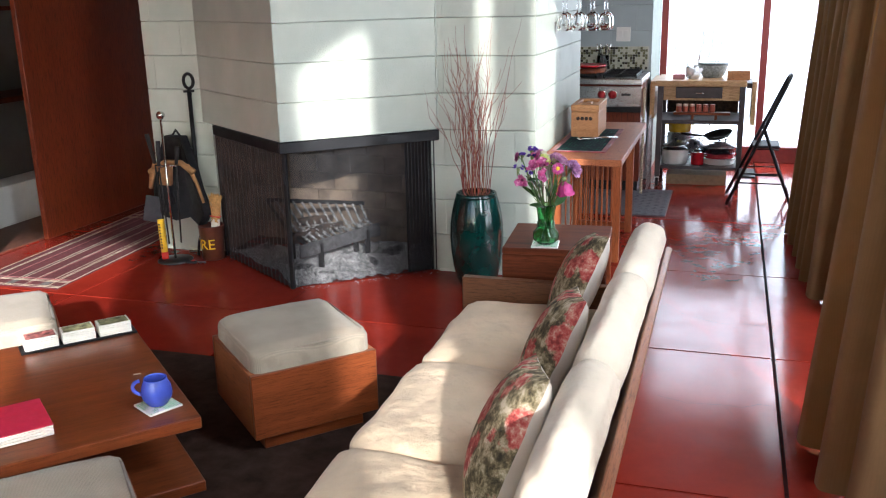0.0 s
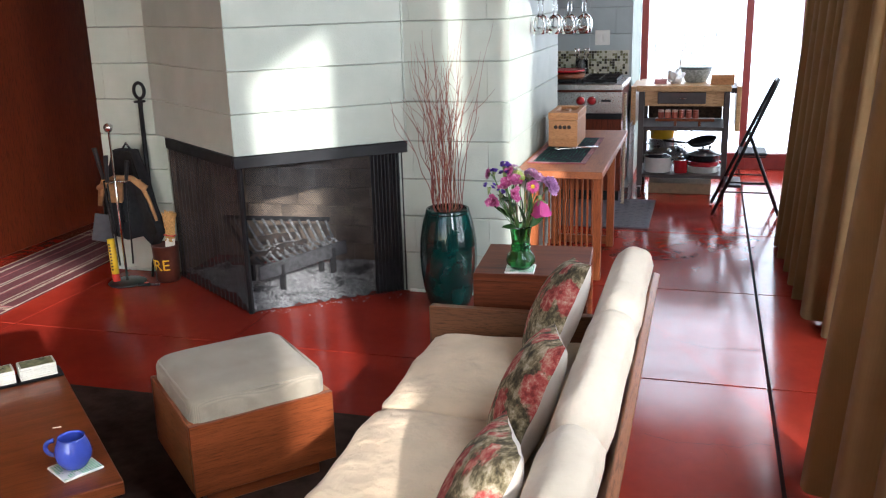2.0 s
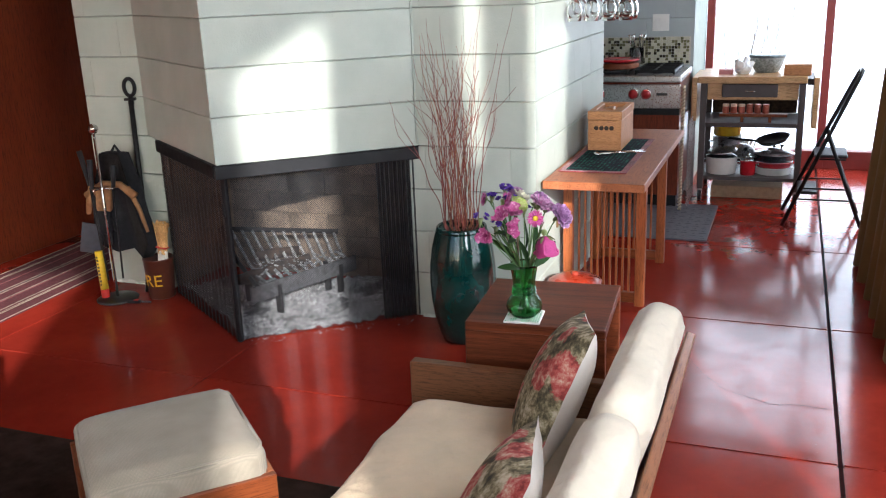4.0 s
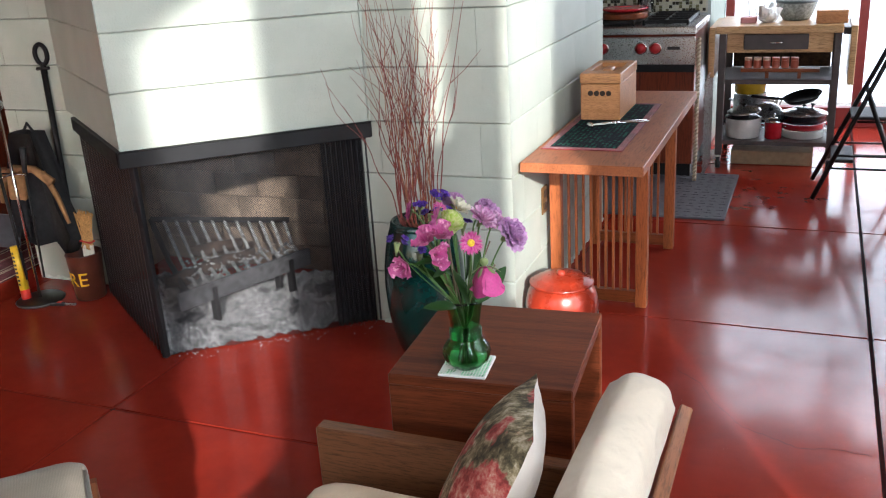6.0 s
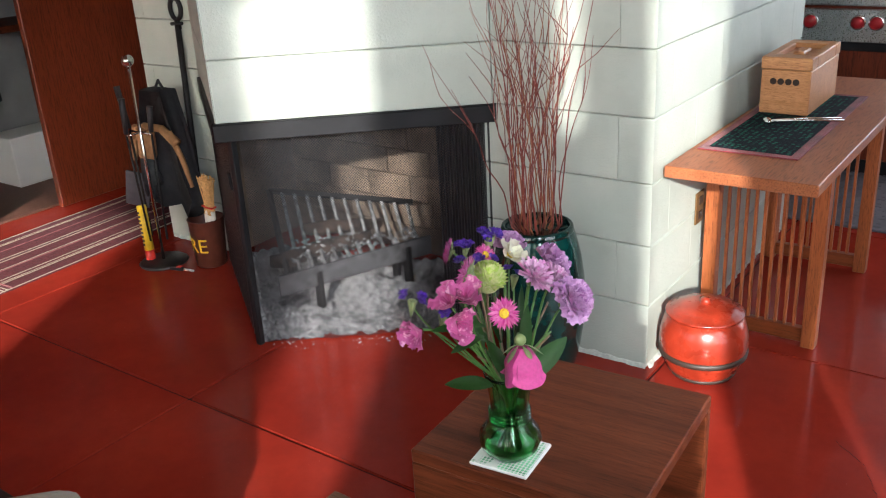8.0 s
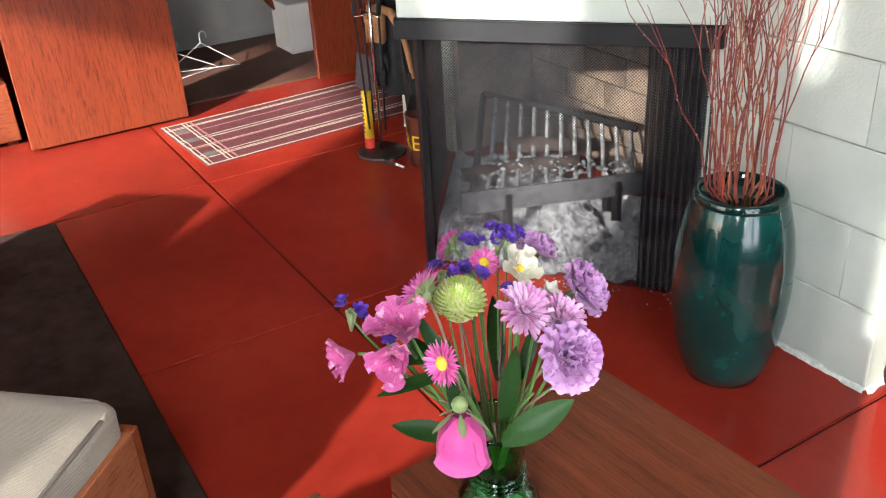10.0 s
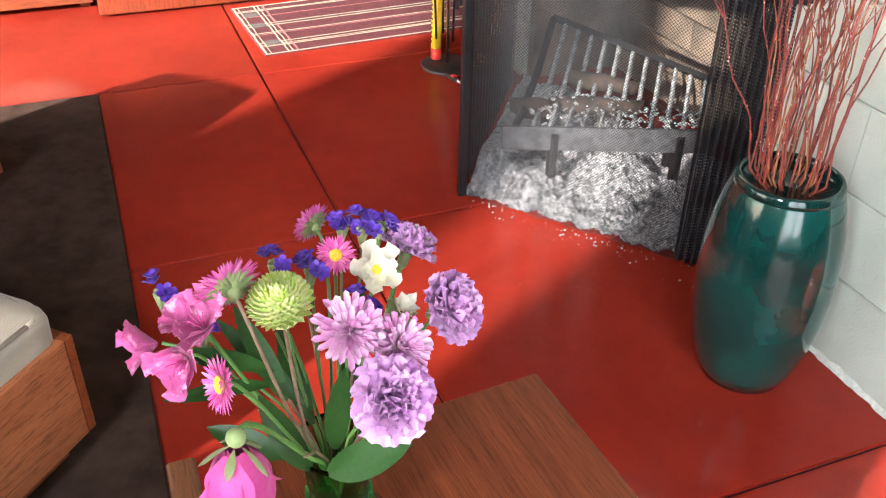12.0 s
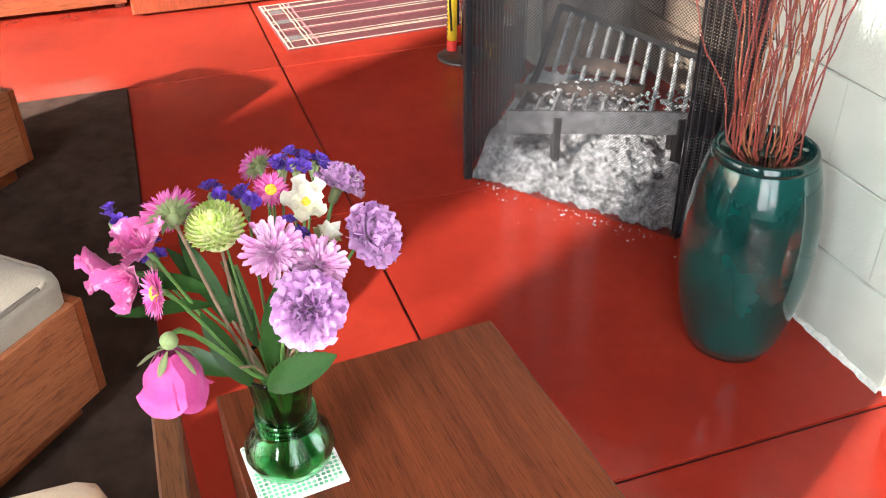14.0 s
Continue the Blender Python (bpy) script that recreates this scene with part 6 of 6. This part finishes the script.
outer = [(0.030, 0.0, 0), (0.036, 0.003, 0), (0.050, 0.018, 0.012), (0.054, 0.033, 0.014), (0.051, 0.048, 0.012), (0.040, 0.062, 0.008), (0.033, 0.070, 0), (0.0345, 0.073, 0), (0.0325, 0.077, 0), (0.034, 0.081, 0), (0.032, 0.085, 0), (0.0335, 0.089, 0), (0.0322, 0.094, 0.01), (0.0330, 0.110, 0.025), (0.0365, 0.138, 0.03), (0.0415, 0.158, 0.012), (0.0430, 0.164, 0)]
inner = [(0.0408, 0.164, 0), (0.0390, 0.156, 0.01), (0.0335, 0.134, 0.02), (0.0300, 0.108, 0.015), (0.0293, 0.084, 0), (0.0300, 0.070, 0), (0.0370, 0.060, 0), (0.0455, 0.046, 0), (0.0480, 0.033, 0), (0.0440, 0.018, 0), (0.033, 0.008, 0), (0.004, 0.006, 0)]
part("glass", fluted(outer + inner), VG, va, smooth=True)
for zr in (0.0735, 0.0815, 0.0895):
    part("ring", lathe([(0.0335, zr - 0.003), (0.0362, zr - 0.0015), (0.0366, zr), (0.0362, zr + 0.0015), (0.0335, zr + 0.003)], 40), VG, va, smooth=True)


def petal_mat(name, a, b2, rough=0.55, streak=None, sheen=0.1, passing=0.28):
    m, nt, b = mat(name)
    geo = nt.nodes.new("ShaderNodeNewGeometry")
    c = ramp(nt, geo.outputs["Random Per Island"], [(0.0, a), (1.0, b2)])
    v = coords(nt)
    vein = ramp(nt, noise_tex(nt, v, 220.0, 3.0), [(0.35, (0.78, 0.74, 0.78)), (0.6, (1, 1, 1))])
    c = mixc(nt, 0.6, c, vein, "MULTIPLY")
    info = nt.nodes.new("ShaderNodeObjectInfo")
    c = mixc(nt, 1.0, c, ramp(nt, info.outputs["Random"], [(0.0, (0.66, 0.60, 0.66)), (1.0, (1, 1, 1))]), "MULTIPLY")
    if streak:
        s = ramp(nt, noise_tex(nt, v, 95.0, 3.0), [(0.56, (0, 0, 0)), (0.70, (1, 1, 1))])
        c = mixc(nt, s, c, streak)
    nt.links.new(c, b.inputs["Base Color"])
    b.inputs["Roughness"].default_value = rough
    b.inputs["Sheen Weight"].default_value = sheen
    tr = nt.nodes.new("ShaderNodeBsdfTranslucent")
    nt.links.new(c, tr.inputs["Color"])
    mx = nt.nodes.new("ShaderNodeMixShader")
    mx.inputs[0].default_value = passing
    nt.links.new(b.outputs[0], mx.inputs[1])
    nt.links.new(tr.outputs[0], mx.inputs[2])
    nt.links.new(mx.outputs[0], nt.nodes["Material Output"].inputs["Surface"])
    return m


MAG = petal_mat("magenta_petals", (0.62, 0.04, 0.30), (0.86, 0.28, 0.56))
MAGS = petal_mat("streaked_pink_petals", (0.50, 0.015, 0.18), (0.82, 0.22, 0.50), streak=(0.86, 0.42, 0.60))
LPK = petal_mat("pale_pink_petals", (0.74, 0.30, 0.58), (0.94, 0.70, 0.85))
LIL = petal_mat("lilac_petals", (0.44, 0.18, 0.44), (0.76, 0.47, 0.73))
GRN = petal_mat("lime_petals", (0.56, 0.80, 0.10), (0.94, 0.95, 0.48))
PUR = petal_mat("violet_petals", (0.075, 0.018, 0.34), (0.17, 0.055, 0.55))
WHT = petal_mat("cream_white_petals", (0.78, 0.78, 0.50), (0.85, 0.85, 0.68))
ROSE = petal_mat("rose_petals", (0.40, 0.006, 0.13), (0.74, 0.09, 0.36), passing=0.18)
SEP = petal_mat("pale_green_sepals", (0.17, 0.25, 0.07), (0.36, 0.44, 0.18))
LEAF = petal_mat("leaf_green", (0.012, 0.045, 0.008), (0.028, 0.080, 0.014), 0.42, sheen=0.0, passing=0.12)
LEAF.node_tree.nodes["Principled BSDF"].inputs["Specular IOR Level"].default_value = 0.2
STEM = [plain("green_stem", (0.07, 0.15, 0.03), 0.5, vary=0.2, scale=60), plain("brown_stem", (0.16, 0.10, 0.06), 0.6, vary=0.3, scale=60)]
YCEN = plain("yellow_centre", (0.70, 0.48, 0.03), 0.8, vary=0.3, scale=400, bumpy=0.6, fine=900)


def petal(length, width, curl=0.3, cup=0.3, tip=0.6, ruffle=0.0, seed=0.0, nx=5, ny=2):
    """A petal along +x, its inside up."""
    V, F = [], []
    for i in range(nx + 1):
        s = i / nx
        w = width * (math.sin(math.pi * min(1, 0.12 + s * (0.88 - 0.3 * (1 - tip)))) ** 0.8 if s < 1 else (0.18 if tip < 0.9 else 0.75)) * (0.35 + 0.65 * min(1, s * 2.2))
        for j in range(-ny, ny + 1):
            t = j / ny
            z = curl * length * s * s + cup * abs(t) ** 2 * w
            if ruffle:
                z += ruffle * s * s * math.sin(t * 7 + seed * 3 + 2 * noise.noise(Vector((seed, t * 2, s))))
            V.append((length * s * (1 - 0.08 * t * t * (1 if tip > 0.5 else 0)) + (0.3 * ruffle * s * math.cos(9 * t + seed) if ruffle else 0), t * w / 2, z))
    m = 2 * ny + 1
    for i in range(nx):
        for j in range(2 * ny):
            a = i * m + j
            F.append((a, a + m, a + m + 1, a + 1))
    return V, F


def bloom(rings, rnd, ruffle=0.0, tip=0.6, nx=5, ny=2, apart=False):
    """Petals in rings about +z. Each ring: count, elevation, length, width, curl, cup, base radius, height."""
    out = []
    for cnt, el, ln, wd, curl, cup, r0, z0 in rings:
        off = rnd.uniform(0, 6)
        for i in range(cnt):
            a = off + 2 * math.pi * i / cnt + rnd.uniform(-0.12, 0.12)
            g = petal(ln * rnd.uniform(0.88, 1.1), wd * rnd.uniform(0.9, 1.1), curl, cup, tip, ruffle, rnd.uniform(0, 50), nx, ny)
            m = Matrix.Translation((r0 * math.cos(a), r0 * math.sin(a), z0)) @ Matrix.Rotation(a, 4, "Z") @ Matrix.Rotation(-radians(el + rnd.uniform(-5, 5)), 4, "Y") @ Matrix.Rotation(rnd.uniform(-0.25, 0.25), 4, "X")
            out.append(moved(g, m))
    return out if apart else join(*out)


def aim(at, way):
    return Matrix.Translation(at) @ Vector(way).normalized().to_track_quat("Z", "Y").to_matrix().to_4x4()


def flower(name, label, at, way, pieces, stem=0, bend=0.03, rim=None, rad=0.0019):
    """pieces: (part name, geometry about +z, material). The stem runs down into the vase."""
    o = thing(name, label, "flower", Matrix.Translation(VC), "flowers in the vase")
    at = Vector(at) - VC
    m = aim(at, way)
    for nm, geo, mt in pieces:
        if isinstance(geo, list):
            for one in geo:
                part(nm, moved(one, m), mt, o, smooth=True)
        else:
            ob = part(nm, moved(geo, m), mt, o, smooth=True)
            if len(geo[1]) > 28 and nm not in ("centre", "hip"):
                tagged(ob, kind="stuff")
    w = Vector(way).normalized()
    a = math.atan2(at.y, at.x)
    rr = 0.024 if rim is None else rim
    foot = Vector((-0.020 * math.cos(a), -0.020 * math.sin(a), 0.012))
    lip = Vector((rr * math.cos(a), rr * math.sin(a), 0.156))
    neck = at - w * 0.004
    c1, c2 = lip + Vector((0.25 * at.x, 0.25 * at.y, 0.035)), neck - w * bend
    pts = [foot, foot.lerp(lip, 0.5)]
    for k in range(9):
        u = k / 8
        pts.append((1 - u) ** 3 * lip + 3 * u * (1 - u) ** 2 * c1 + 3 * u * u * (1 - u) * c2 + u ** 3 * neck)
    part("stem", tube(pts, rad, 6), STEM[stem], o, smooth=True)
    return o


rnd = random.Random(4)
carn = lambda s: bloom([(11, 8, 0.036 * s, 0.042 * s, 0.05, 0.05, 0.003, 0.0), (11, 24, 0.035 * s, 0.040 * s, 0.05, 0.05, 0.003, 0.002), (10, 42, 0.032 * s, 0.036 * s, 0.1, 0.1, 0.003, 0.003), (9, 60, 0.029 * s, 0.032 * s, 0.1, 0.1, 0.003, 0.004), (7, 76, 0.026 * s, 0.022 * s, 0.1, 0.1, 0.002, 0.005)], rnd, 0.0042 * s, 1.0, 6, 5)
mum = lambda s: bloom([(24, 6, 0.032 * s, 0.0078 * s, 0.12, 0.5, 0.003, 0.0), (22, 20, 0.029 * s, 0.0075 * s, 0.15, 0.5, 0.003, 0.002), (18, 38, 0.024 * s, 0.007 * s, 0.2, 0.5, 0.003, 0.003), (12, 58, 0.018 * s, 0.006 * s, 0.2, 0.5, 0.002, 0.004), (8, 76, 0.012 * s, 0.005 * s, 0.2, 0.5, 0.001, 0.004)], rnd, 0, 0.92, 4, 1)
aster = lambda s: bloom([(40, 4, 0.0165 * s, 0.0036 * s, 0.05, 0.2, 0.005 * s, 0.0), (38, 16, 0.0155 * s, 0.0034 * s, 0.05, 0.2, 0.005 * s, 0.001), (32, 30, 0.012 * s, 0.0032 * s, 0.1, 0.2, 0.005 * s, 0.002)], rnd, 0, 0.7, 2, 1)
disc = lambda r: ball(r, (0, 0, 0.003), 14, 0.5)
calyx = lambda s: join(bloom([(24, 1, 0.018 * s, 0.0050 * s, 0.08, 0.3, 0.002, -0.003 * s), (18, 4, 0.012 * s, 0.005 * s, 0.1, 0.3, 0.002, -0.005 * s)], rnd, 0, 0.6, 3, 1), ball(0.006 * s, (0, 0, -0.004 * s), 10))
cup_ = lambda s: lathe([(0.003, -0.022 * s), (0.006 * s, -0.018 * s), (0.007 * s, -0.004 * s), (0.0095 * s, 0.0)], 12)

flower("carnation", "ruffled lilac carnation in full bloom", (1.606, -0.393, 0.885), (0.8, -0.03, 0.55), [("petals", carn(1.0), LIL), ("calyx", cup_(1.0), SEP)])
flower("carnation", "ruffled lilac carnation in full bloom", (1.525, -0.312, 0.90), (0.45, 0.6, 0.5), [("petals", carn(0.95), LIL), ("calyx", cup_(1.0), SEP)])
flower("carnation", "ruffled lilac carnation in full bloom", (1.455, -0.325, 0.925), (-0.2, 0.5, 0.8), [("petals", carn(0.75), LIL), ("calyx", cup_(0.9), SEP)])
flower("chrysanthemum", "pale pink spoon-petalled chrysanthemum", (1.555, -0.414, 0.922), (0.6, 0.0, 0.75), [("petals", mum(1.0), LPK), ("calyx", cup_(0.8), SEP)])
flower("chrysanthemum", "pale pink spoon-petalled chrysanthemum", (1.568, -0.375, 0.905), (0.6, 0.25, 0.7), [("petals", mum(0.95), LPK), ("calyx", cup_(0.8), SEP)])
dome = []
for i in range(230):
    z = 1 - 1.15 * (i + 0.5) / 230
    ph = i * 2.39996
    rr = math.sqrt(max(0, 1 - z * z))
    d = Vector((rr * math.cos(ph), rr * math.sin(ph), z))
    g = petal(0.012, 0.0062, 0.45, 0.6, 0.8, 0, 0, 3, 1)
    dome.append(moved(g, Matrix.Translation(d * 0.021) @ (d + Vector((0, 0, 0.2))).to_track_quat("X", "Z").to_matrix().to_4x4()))
flower("green_chrysanthemum", "lime green domed chrysanthemum", (1.500, -0.462, 0.925), (0.25, -0.1, 0.95), [("petals", join(*dome, ball(0.022, (0, 0, 0), 14)), GRN), ("calyx", cup_(1.0), SEP)], stem=1)
flower("aster", "pink aster turned away, its green back showing", (1.490, -0.503, 0.948), (-0.85, -0.25, 0.30), [("petals", aster(1.5), MAG), ("calyx", calyx(1.35), SEP)], stem=1)
flower("aster", "pink aster with a yellow centre", (1.452, -0.397, 0.934), (0.75, -0.15, 0.6), [("petals", aster(0.95), MAG), ("centre", disc(0.0065), YCEN), ("calyx", cup_(0.6), SEP)])
flower("aster", "pink aster with a yellow centre", (1.572, -0.528, 0.913), (0.25, -0.9, 0.25), [("petals", aster(1.2), MAG), ("centre", disc(0.008), YCEN), ("calyx", calyx(0.8), SEP)], bend=0.02)
flower("aster", "pink aster turned away, its green back showing", (1.385, -0.402, 0.930), (-0.8, -0.4, 0.2), [("petals", aster(1.1), MAG), ("calyx", calyx(0.9), SEP)])
flower("white_freesia", "creamy white freesia with a yellow throat", (1.480, -0.366, 0.927), (0.6, 0.0, 0.75), [("petal", bloom([(5, 22, 0.027, 0.022, 0.15, 0.25, 0.002, 0), (4, 40, 0.022, 0.018, 0.15, 0.25, 0.002, 0.002)], rnd, 0.002, 0.9, 5, 2, True), WHT), ("centre", disc(0.0065), YCEN)])
flower("lime_freesia", "small lime yellow freesia buds", (1.520, -0.355, 0.905), (0.4, 0.3, 0.8), [("petals", bloom([(6, 45, 0.020, 0.014, 0.1, 0.3, 0.002, 0)], rnd, 0.001, 0.8, 4, 2), WHT), ("sepals", bloom([(5, 20, 0.018, 0.012, 0.0, 0.3, 0.002, -0.003)], rnd, 0, 0.6, 4, 1), SEP)])
flower("lime_freesia", "small lime yellow freesia buds", (1.452, -0.318, 0.930), (0.2, 0.6, 0.7), [("petals", bloom([(6, 50, 0.020, 0.013, 0.1, 0.3, 0.002, 0)], rnd, 0.001, 0.8, 4, 2), WHT), ("sepals", bloom([(5, 25, 0.018, 0.012, 0.0, 0.3, 0.002, -0.003)], rnd, 0, 0.6, 4, 1), SEP)])


def cup_petal(radius, height, a0, span, lip, seed):
    """One petal of a closed rose: a wide patch of an egg-shaped cup about +z, its edge turned out."""
    V, F, nu, nv = [], [], 8, 9
    radius, height, lip = 0.80 * radius, 0.92 * height, 1.1 * lip
    for i in range(nu + 1):
        s = i / nu
        r = radius * (0.12 + 0.88 * math.sin(math.pi * (0.08 + 0.70 * s)) ** 0.75) + lip * max(0.0, s - 0.72) ** 1.5 * 4
        for j in range(nv + 1):
            t = 2 * j / nv - 1
            edge = 1 - 0.22 * abs(t) ** 3 * s
            a = a0 + 0.5 * span * t * (0.55 + 0.45 * math.sin(math.pi * min(0.5 + 0.18 * s, s * 1.1)))
            w = 0.0022 * s * noise.noise(Vector((seed, 2.5 * t, 3 * s))) + 0.003 * abs(t) ** 4 * s
            V.append(((r + w) * math.cos(a), (r + w) * math.sin(a), height * s * edge))
    for i in range(nu):
        for j in range(nv):
            k = i * (nv + 1) + j
            F.append((k, k + 1, k + nv + 2, k + nv + 1))
    return V, F


rose = [cup_petal(rr_, hh_, a_, sp_, lip_, 3.1 * k_) for k_, (rr_, hh_, a_, sp_, lip_) in enumerate((
    (0.020, 0.062, 0.0, 2.9, 0.0), (0.021, 0.060, 2.1, 2.9, 0.0), (0.022, 0.061, 4.2, 2.9, 0.0), (0.027, 0.063, 1.0, 2.5, 0.006), (0.028, 0.061, 3.1, 2.5, 0.008),
    (0.028, 0.062, 5.2, 2.5, 0.007), (0.033, 0.062, 0.1, 1.9, 0.016), (0.034, 0.059, 1.6, 1.9, 0.020), (0.033, 0.061, 3.2, 1.9, 0.014), (0.034, 0.058, 4.8, 1.9, 0.022)))]
flower("rose", "drooping deep pink rose", (1.598, -0.527, 0.862), (0.12, -0.08, -1.0), [("petal", rose, ROSE), ("sepal", bloom([(5, 8, 0.026, 0.009, 0.5, 0.3, 0.006, -0.004)], rnd, 0, 0.5, 5, 1, True), SEP), ("hip", ball(0.009, (0, 0, -0.012), 12), SEP)], bend=0.06, rad=0.003)
alst = lambda: bloom([(3, 50, 0.037, 0.036, -0.10, 0.25, 0.002, 0.0), (3, 58, 0.036, 0.025, -0.12, 0.25, 0.002, 0.001)], rnd, 0.003, 0.95, 6, 3, True)
for at, way in (((1.503, -0.530, 0.918), (0.3, -0.3, 0.9)), ((1.500, -0.550, 0.890), (0.7, -0.5, 0.2)), ((1.480, -0.535, 0.905), (-0.1, -0.5, 0.8)), ((1.448, -0.572, 0.872), (-0.2, -0.9, 0.0))):
    flower("alstroemeria", "streaked magenta alstroemeria in full bloom", at, way, [("petal", alst(), MAGS), ("stamens", join(*[tube([(0, 0, 0), (0.003 * math.cos(k), 0.003 * math.sin(k), 0.014), (0.007 * math.cos(k), 0.007 * math.sin(k), 0.024)], 0.0008, 4) for k in range(6)]), ROSE)])
for i, (at, cnt) in enumerate((((1.440, -0.365, 0.955), 7), ((1.432, -0.345, 0.948), 5), ((1.458, -0.456, 0.945), 6), ((1.470, -0.425, 0.940), 6), ((1.400, -0.375, 0.935), 5), ((1.502, -0.385, 0.905), 5), ((1.425, -0.560, 0.915), 5), ((1.46, -0.53, 0.885), 4))):
    heads = []
    for k in range(cnt):
        a = rnd.uniform(0, 6.28)
        c = Vector((0.011 * math.cos(a) * rnd.random(), 0.014 * math.sin(a), rnd.uniform(-0.006, 0.008)))
        heads.append(moved(bloom([(6, 40, 0.0095, 0.0075, -0.1, 0.2, 0.0015, 0), (5, 62, 0.008, 0.006, 0, 0.2, 0.001, 0)], rnd, 0.001, 0.9, 3, 1), aim(c, (math.cos(a) * 0.5, math.sin(a) * 0.5, 0.9))))
    flower("statice", "violet papery statice sprig", at, (0.15, 0.05, 1), [("flower_head", join(*heads), PUR), ("bract", join(*[tube([(0, 0, -0.03), (0.005 * math.cos(k), 0.005 * math.sin(k), -0.002)], [0.0015, 0.003], 5) for k in range(6)]), SEP)], rad=0.0014)


def leaf(base, tipp, width, normal, sag=0.15):
    """A pointed leaf from base to tip, belonging to the bouquet."""
    B, Tt = Vector(base), Vector(tipp)
    ln = (Tt - B).length
    V, F = [], []
    for i in range(9):
        s = i / 8
        w = width * math.sin(math.pi * (0.04 + 0.95 * s)) ** 0.75
        for j in range(-2, 3):
            t = j / 2
            V.append((ln * s, t * w / 2, 0.12 * abs(t) * w - sag * ln * s * s + 0.02 * ln * math.sin(6 * s)))
    for i in range(8):
        for j in range(4):
            a = i * 5 + j
            F.append((a, a + 5, a + 6, a + 1))
    x = (Tt + Vector((0, 0, sag * ln)) - B).normalized()
    z = (Vector(normal) - x * x.dot(Vector(normal))).normalized()
    y = z.cross(x)
    m = Matrix((x, y, z)).transposed().to_4x4()
    return moved((V, F), Matrix.Translation(B) @ m)


fo = thing("foliage", "green lance-shaped leaves among the flower stems", "leaves", Matrix())
for b, t, w, n in (((1.545, -0.440, 0.745), (1.600, -0.375, 0.800), 0.045, (0.7, -0.2, 0.7)), ((1.500, -0.475, 0.850), (1.468, -0.568, 0.872), 0.026, (0.4, 0, 0.9)),
                   ((1.500, -0.480, 0.835), (1.512, -0.575, 0.850), 0.022, (0.4, 0, 0.9)), ((1.530, -0.455, 0.74), (1.530, -0.500, 0.835), 0.036, (0.9, -0.2, 0.3)),
                   ((1.490, -0.465, 0.800), (1.480, -0.500, 0.910), 0.028, (0.9, 0.2, 0.2)), ((1.535, -0.430, 0.765), (1.560, -0.425, 0.870), 0.030, (0.8, -0.5, 0.2)),
                   ((1.500, -0.450, 0.80), (1.450, -0.520, 0.880), 0.026, (0.5, -0.2, 0.8)), ((1.480, -0.40, 0.78), (1.42, -0.36, 0.86), 0.03, (0.6, -0.2, 0.7)),
                   ((1.505, -0.40, 0.78), (1.50, -0.33, 0.86), 0.028, (0.7, 0.2, 0.5)), ((1.49, -0.44, 0.76), (1.41, -0.46, 0.83), 0.03, (0.2, -0.4, 0.9)),
                   ((1.51, -0.475, 0.745), (1.47, -0.545, 0.765), 0.034, (0.3, -0.4, 0.8))):
    part("leaf", leaf(b, t, 0.8 * w, n), LEAF, fo, smooth=True)
rnd = random.Random(9)
for i in range(14):
    a = rnd.uniform(0, 6.28)
    f0 = VC + Vector((0.02 * math.cos(a + 3), 0.02 * math.sin(a + 3), 0.012))
    l0 = VC + Vector((0.022 * math.cos(a), 0.022 * math.sin(a), 0.158))
    e0 = l0 + Vector((0.05 * math.cos(a), 0.05 * math.sin(a), rnd.uniform(0.05, 0.13)))
    part("stem", tube([f0, l0, l0.lerp(e0, 0.5) + Vector((0, 0, 0.01)), e0], 0.0018, 6), STEM[i % 2], fo, smooth=True)

# hairline cracks in the aisle floor
def crack(name, line, seed):
    rc, cp = random.Random(seed), []
    for (ax, ay), (bx_, by_) in zip(line, line[1:]):
        for k in range(6):
            u = k / 6
            cp.append((ax + (bx_ - ax) * u + rc.uniform(-0.004, 0.004), ay + (by_ - ay) * u + rc.uniform(-0.004, 0.004)))
    cg = [(x, y + sg * 0.0011 * (0.5 + rc.random()), 0.0006) for x, y in cp for sg in (-1, 1)]
    structure(name, (cg, [(2 * i, 2 * i + 2, 2 * i + 3, 2 * i + 1) for i in range(len(cp) - 1)]), JOINT, "hairline crack in the red concrete floor")


crack("floor_crack_1", [(1.80, 0.80), (1.895, 0.72), (1.94, 0.62), (1.98, 0.56), (2.05, 0.47), (2.13, 0.435), (2.21, 0.392), (2.33, 0.415), (2.43, 0.405)], 6)
crack("floor_crack_2", [(1.98, -0.50), (2.10, -0.545), (2.223, -0.525), (2.312, -0.527), (2.367, -0.485), (2.425, -0.491)], 12)
crack("floor_crack_3", [(2.235, -0.535), (2.262, -0.58), (2.268, -0.63)], 15)

# floor slabs
SL = {}
for i in range(-3, 3):
    for j in range(-6, 4):
        x0, x1 = max(i * G, XW - 1.1) + 0.0022, min((i + 1) * G, XE + 0.05) - 0.0022
        x0, x1 = x0 + 0.005 * (i == 2), x1 - 0.005 * (i == 1)
        y0, y1 = max(j * G, YS) + 0.0022, min((j + 1) * G, YN) - 0.0022
        if x1 - x0 < 0.05 or y1 - y0 < 0.05:
            continue
        key = (round(x1 - x0, 3), round(y1 - y0, 3))
        if key not in SL:
            SL[key] = mesh_of("floor_slab", *box(0, x1 - x0, 0, y1 - y0, -0.03, 0.0, 0.0045, 2), FLOOR)
        ob = new("floor_slab", SL[key])
        ob.parent = floor
        ob.location = (x0, y0, 0)
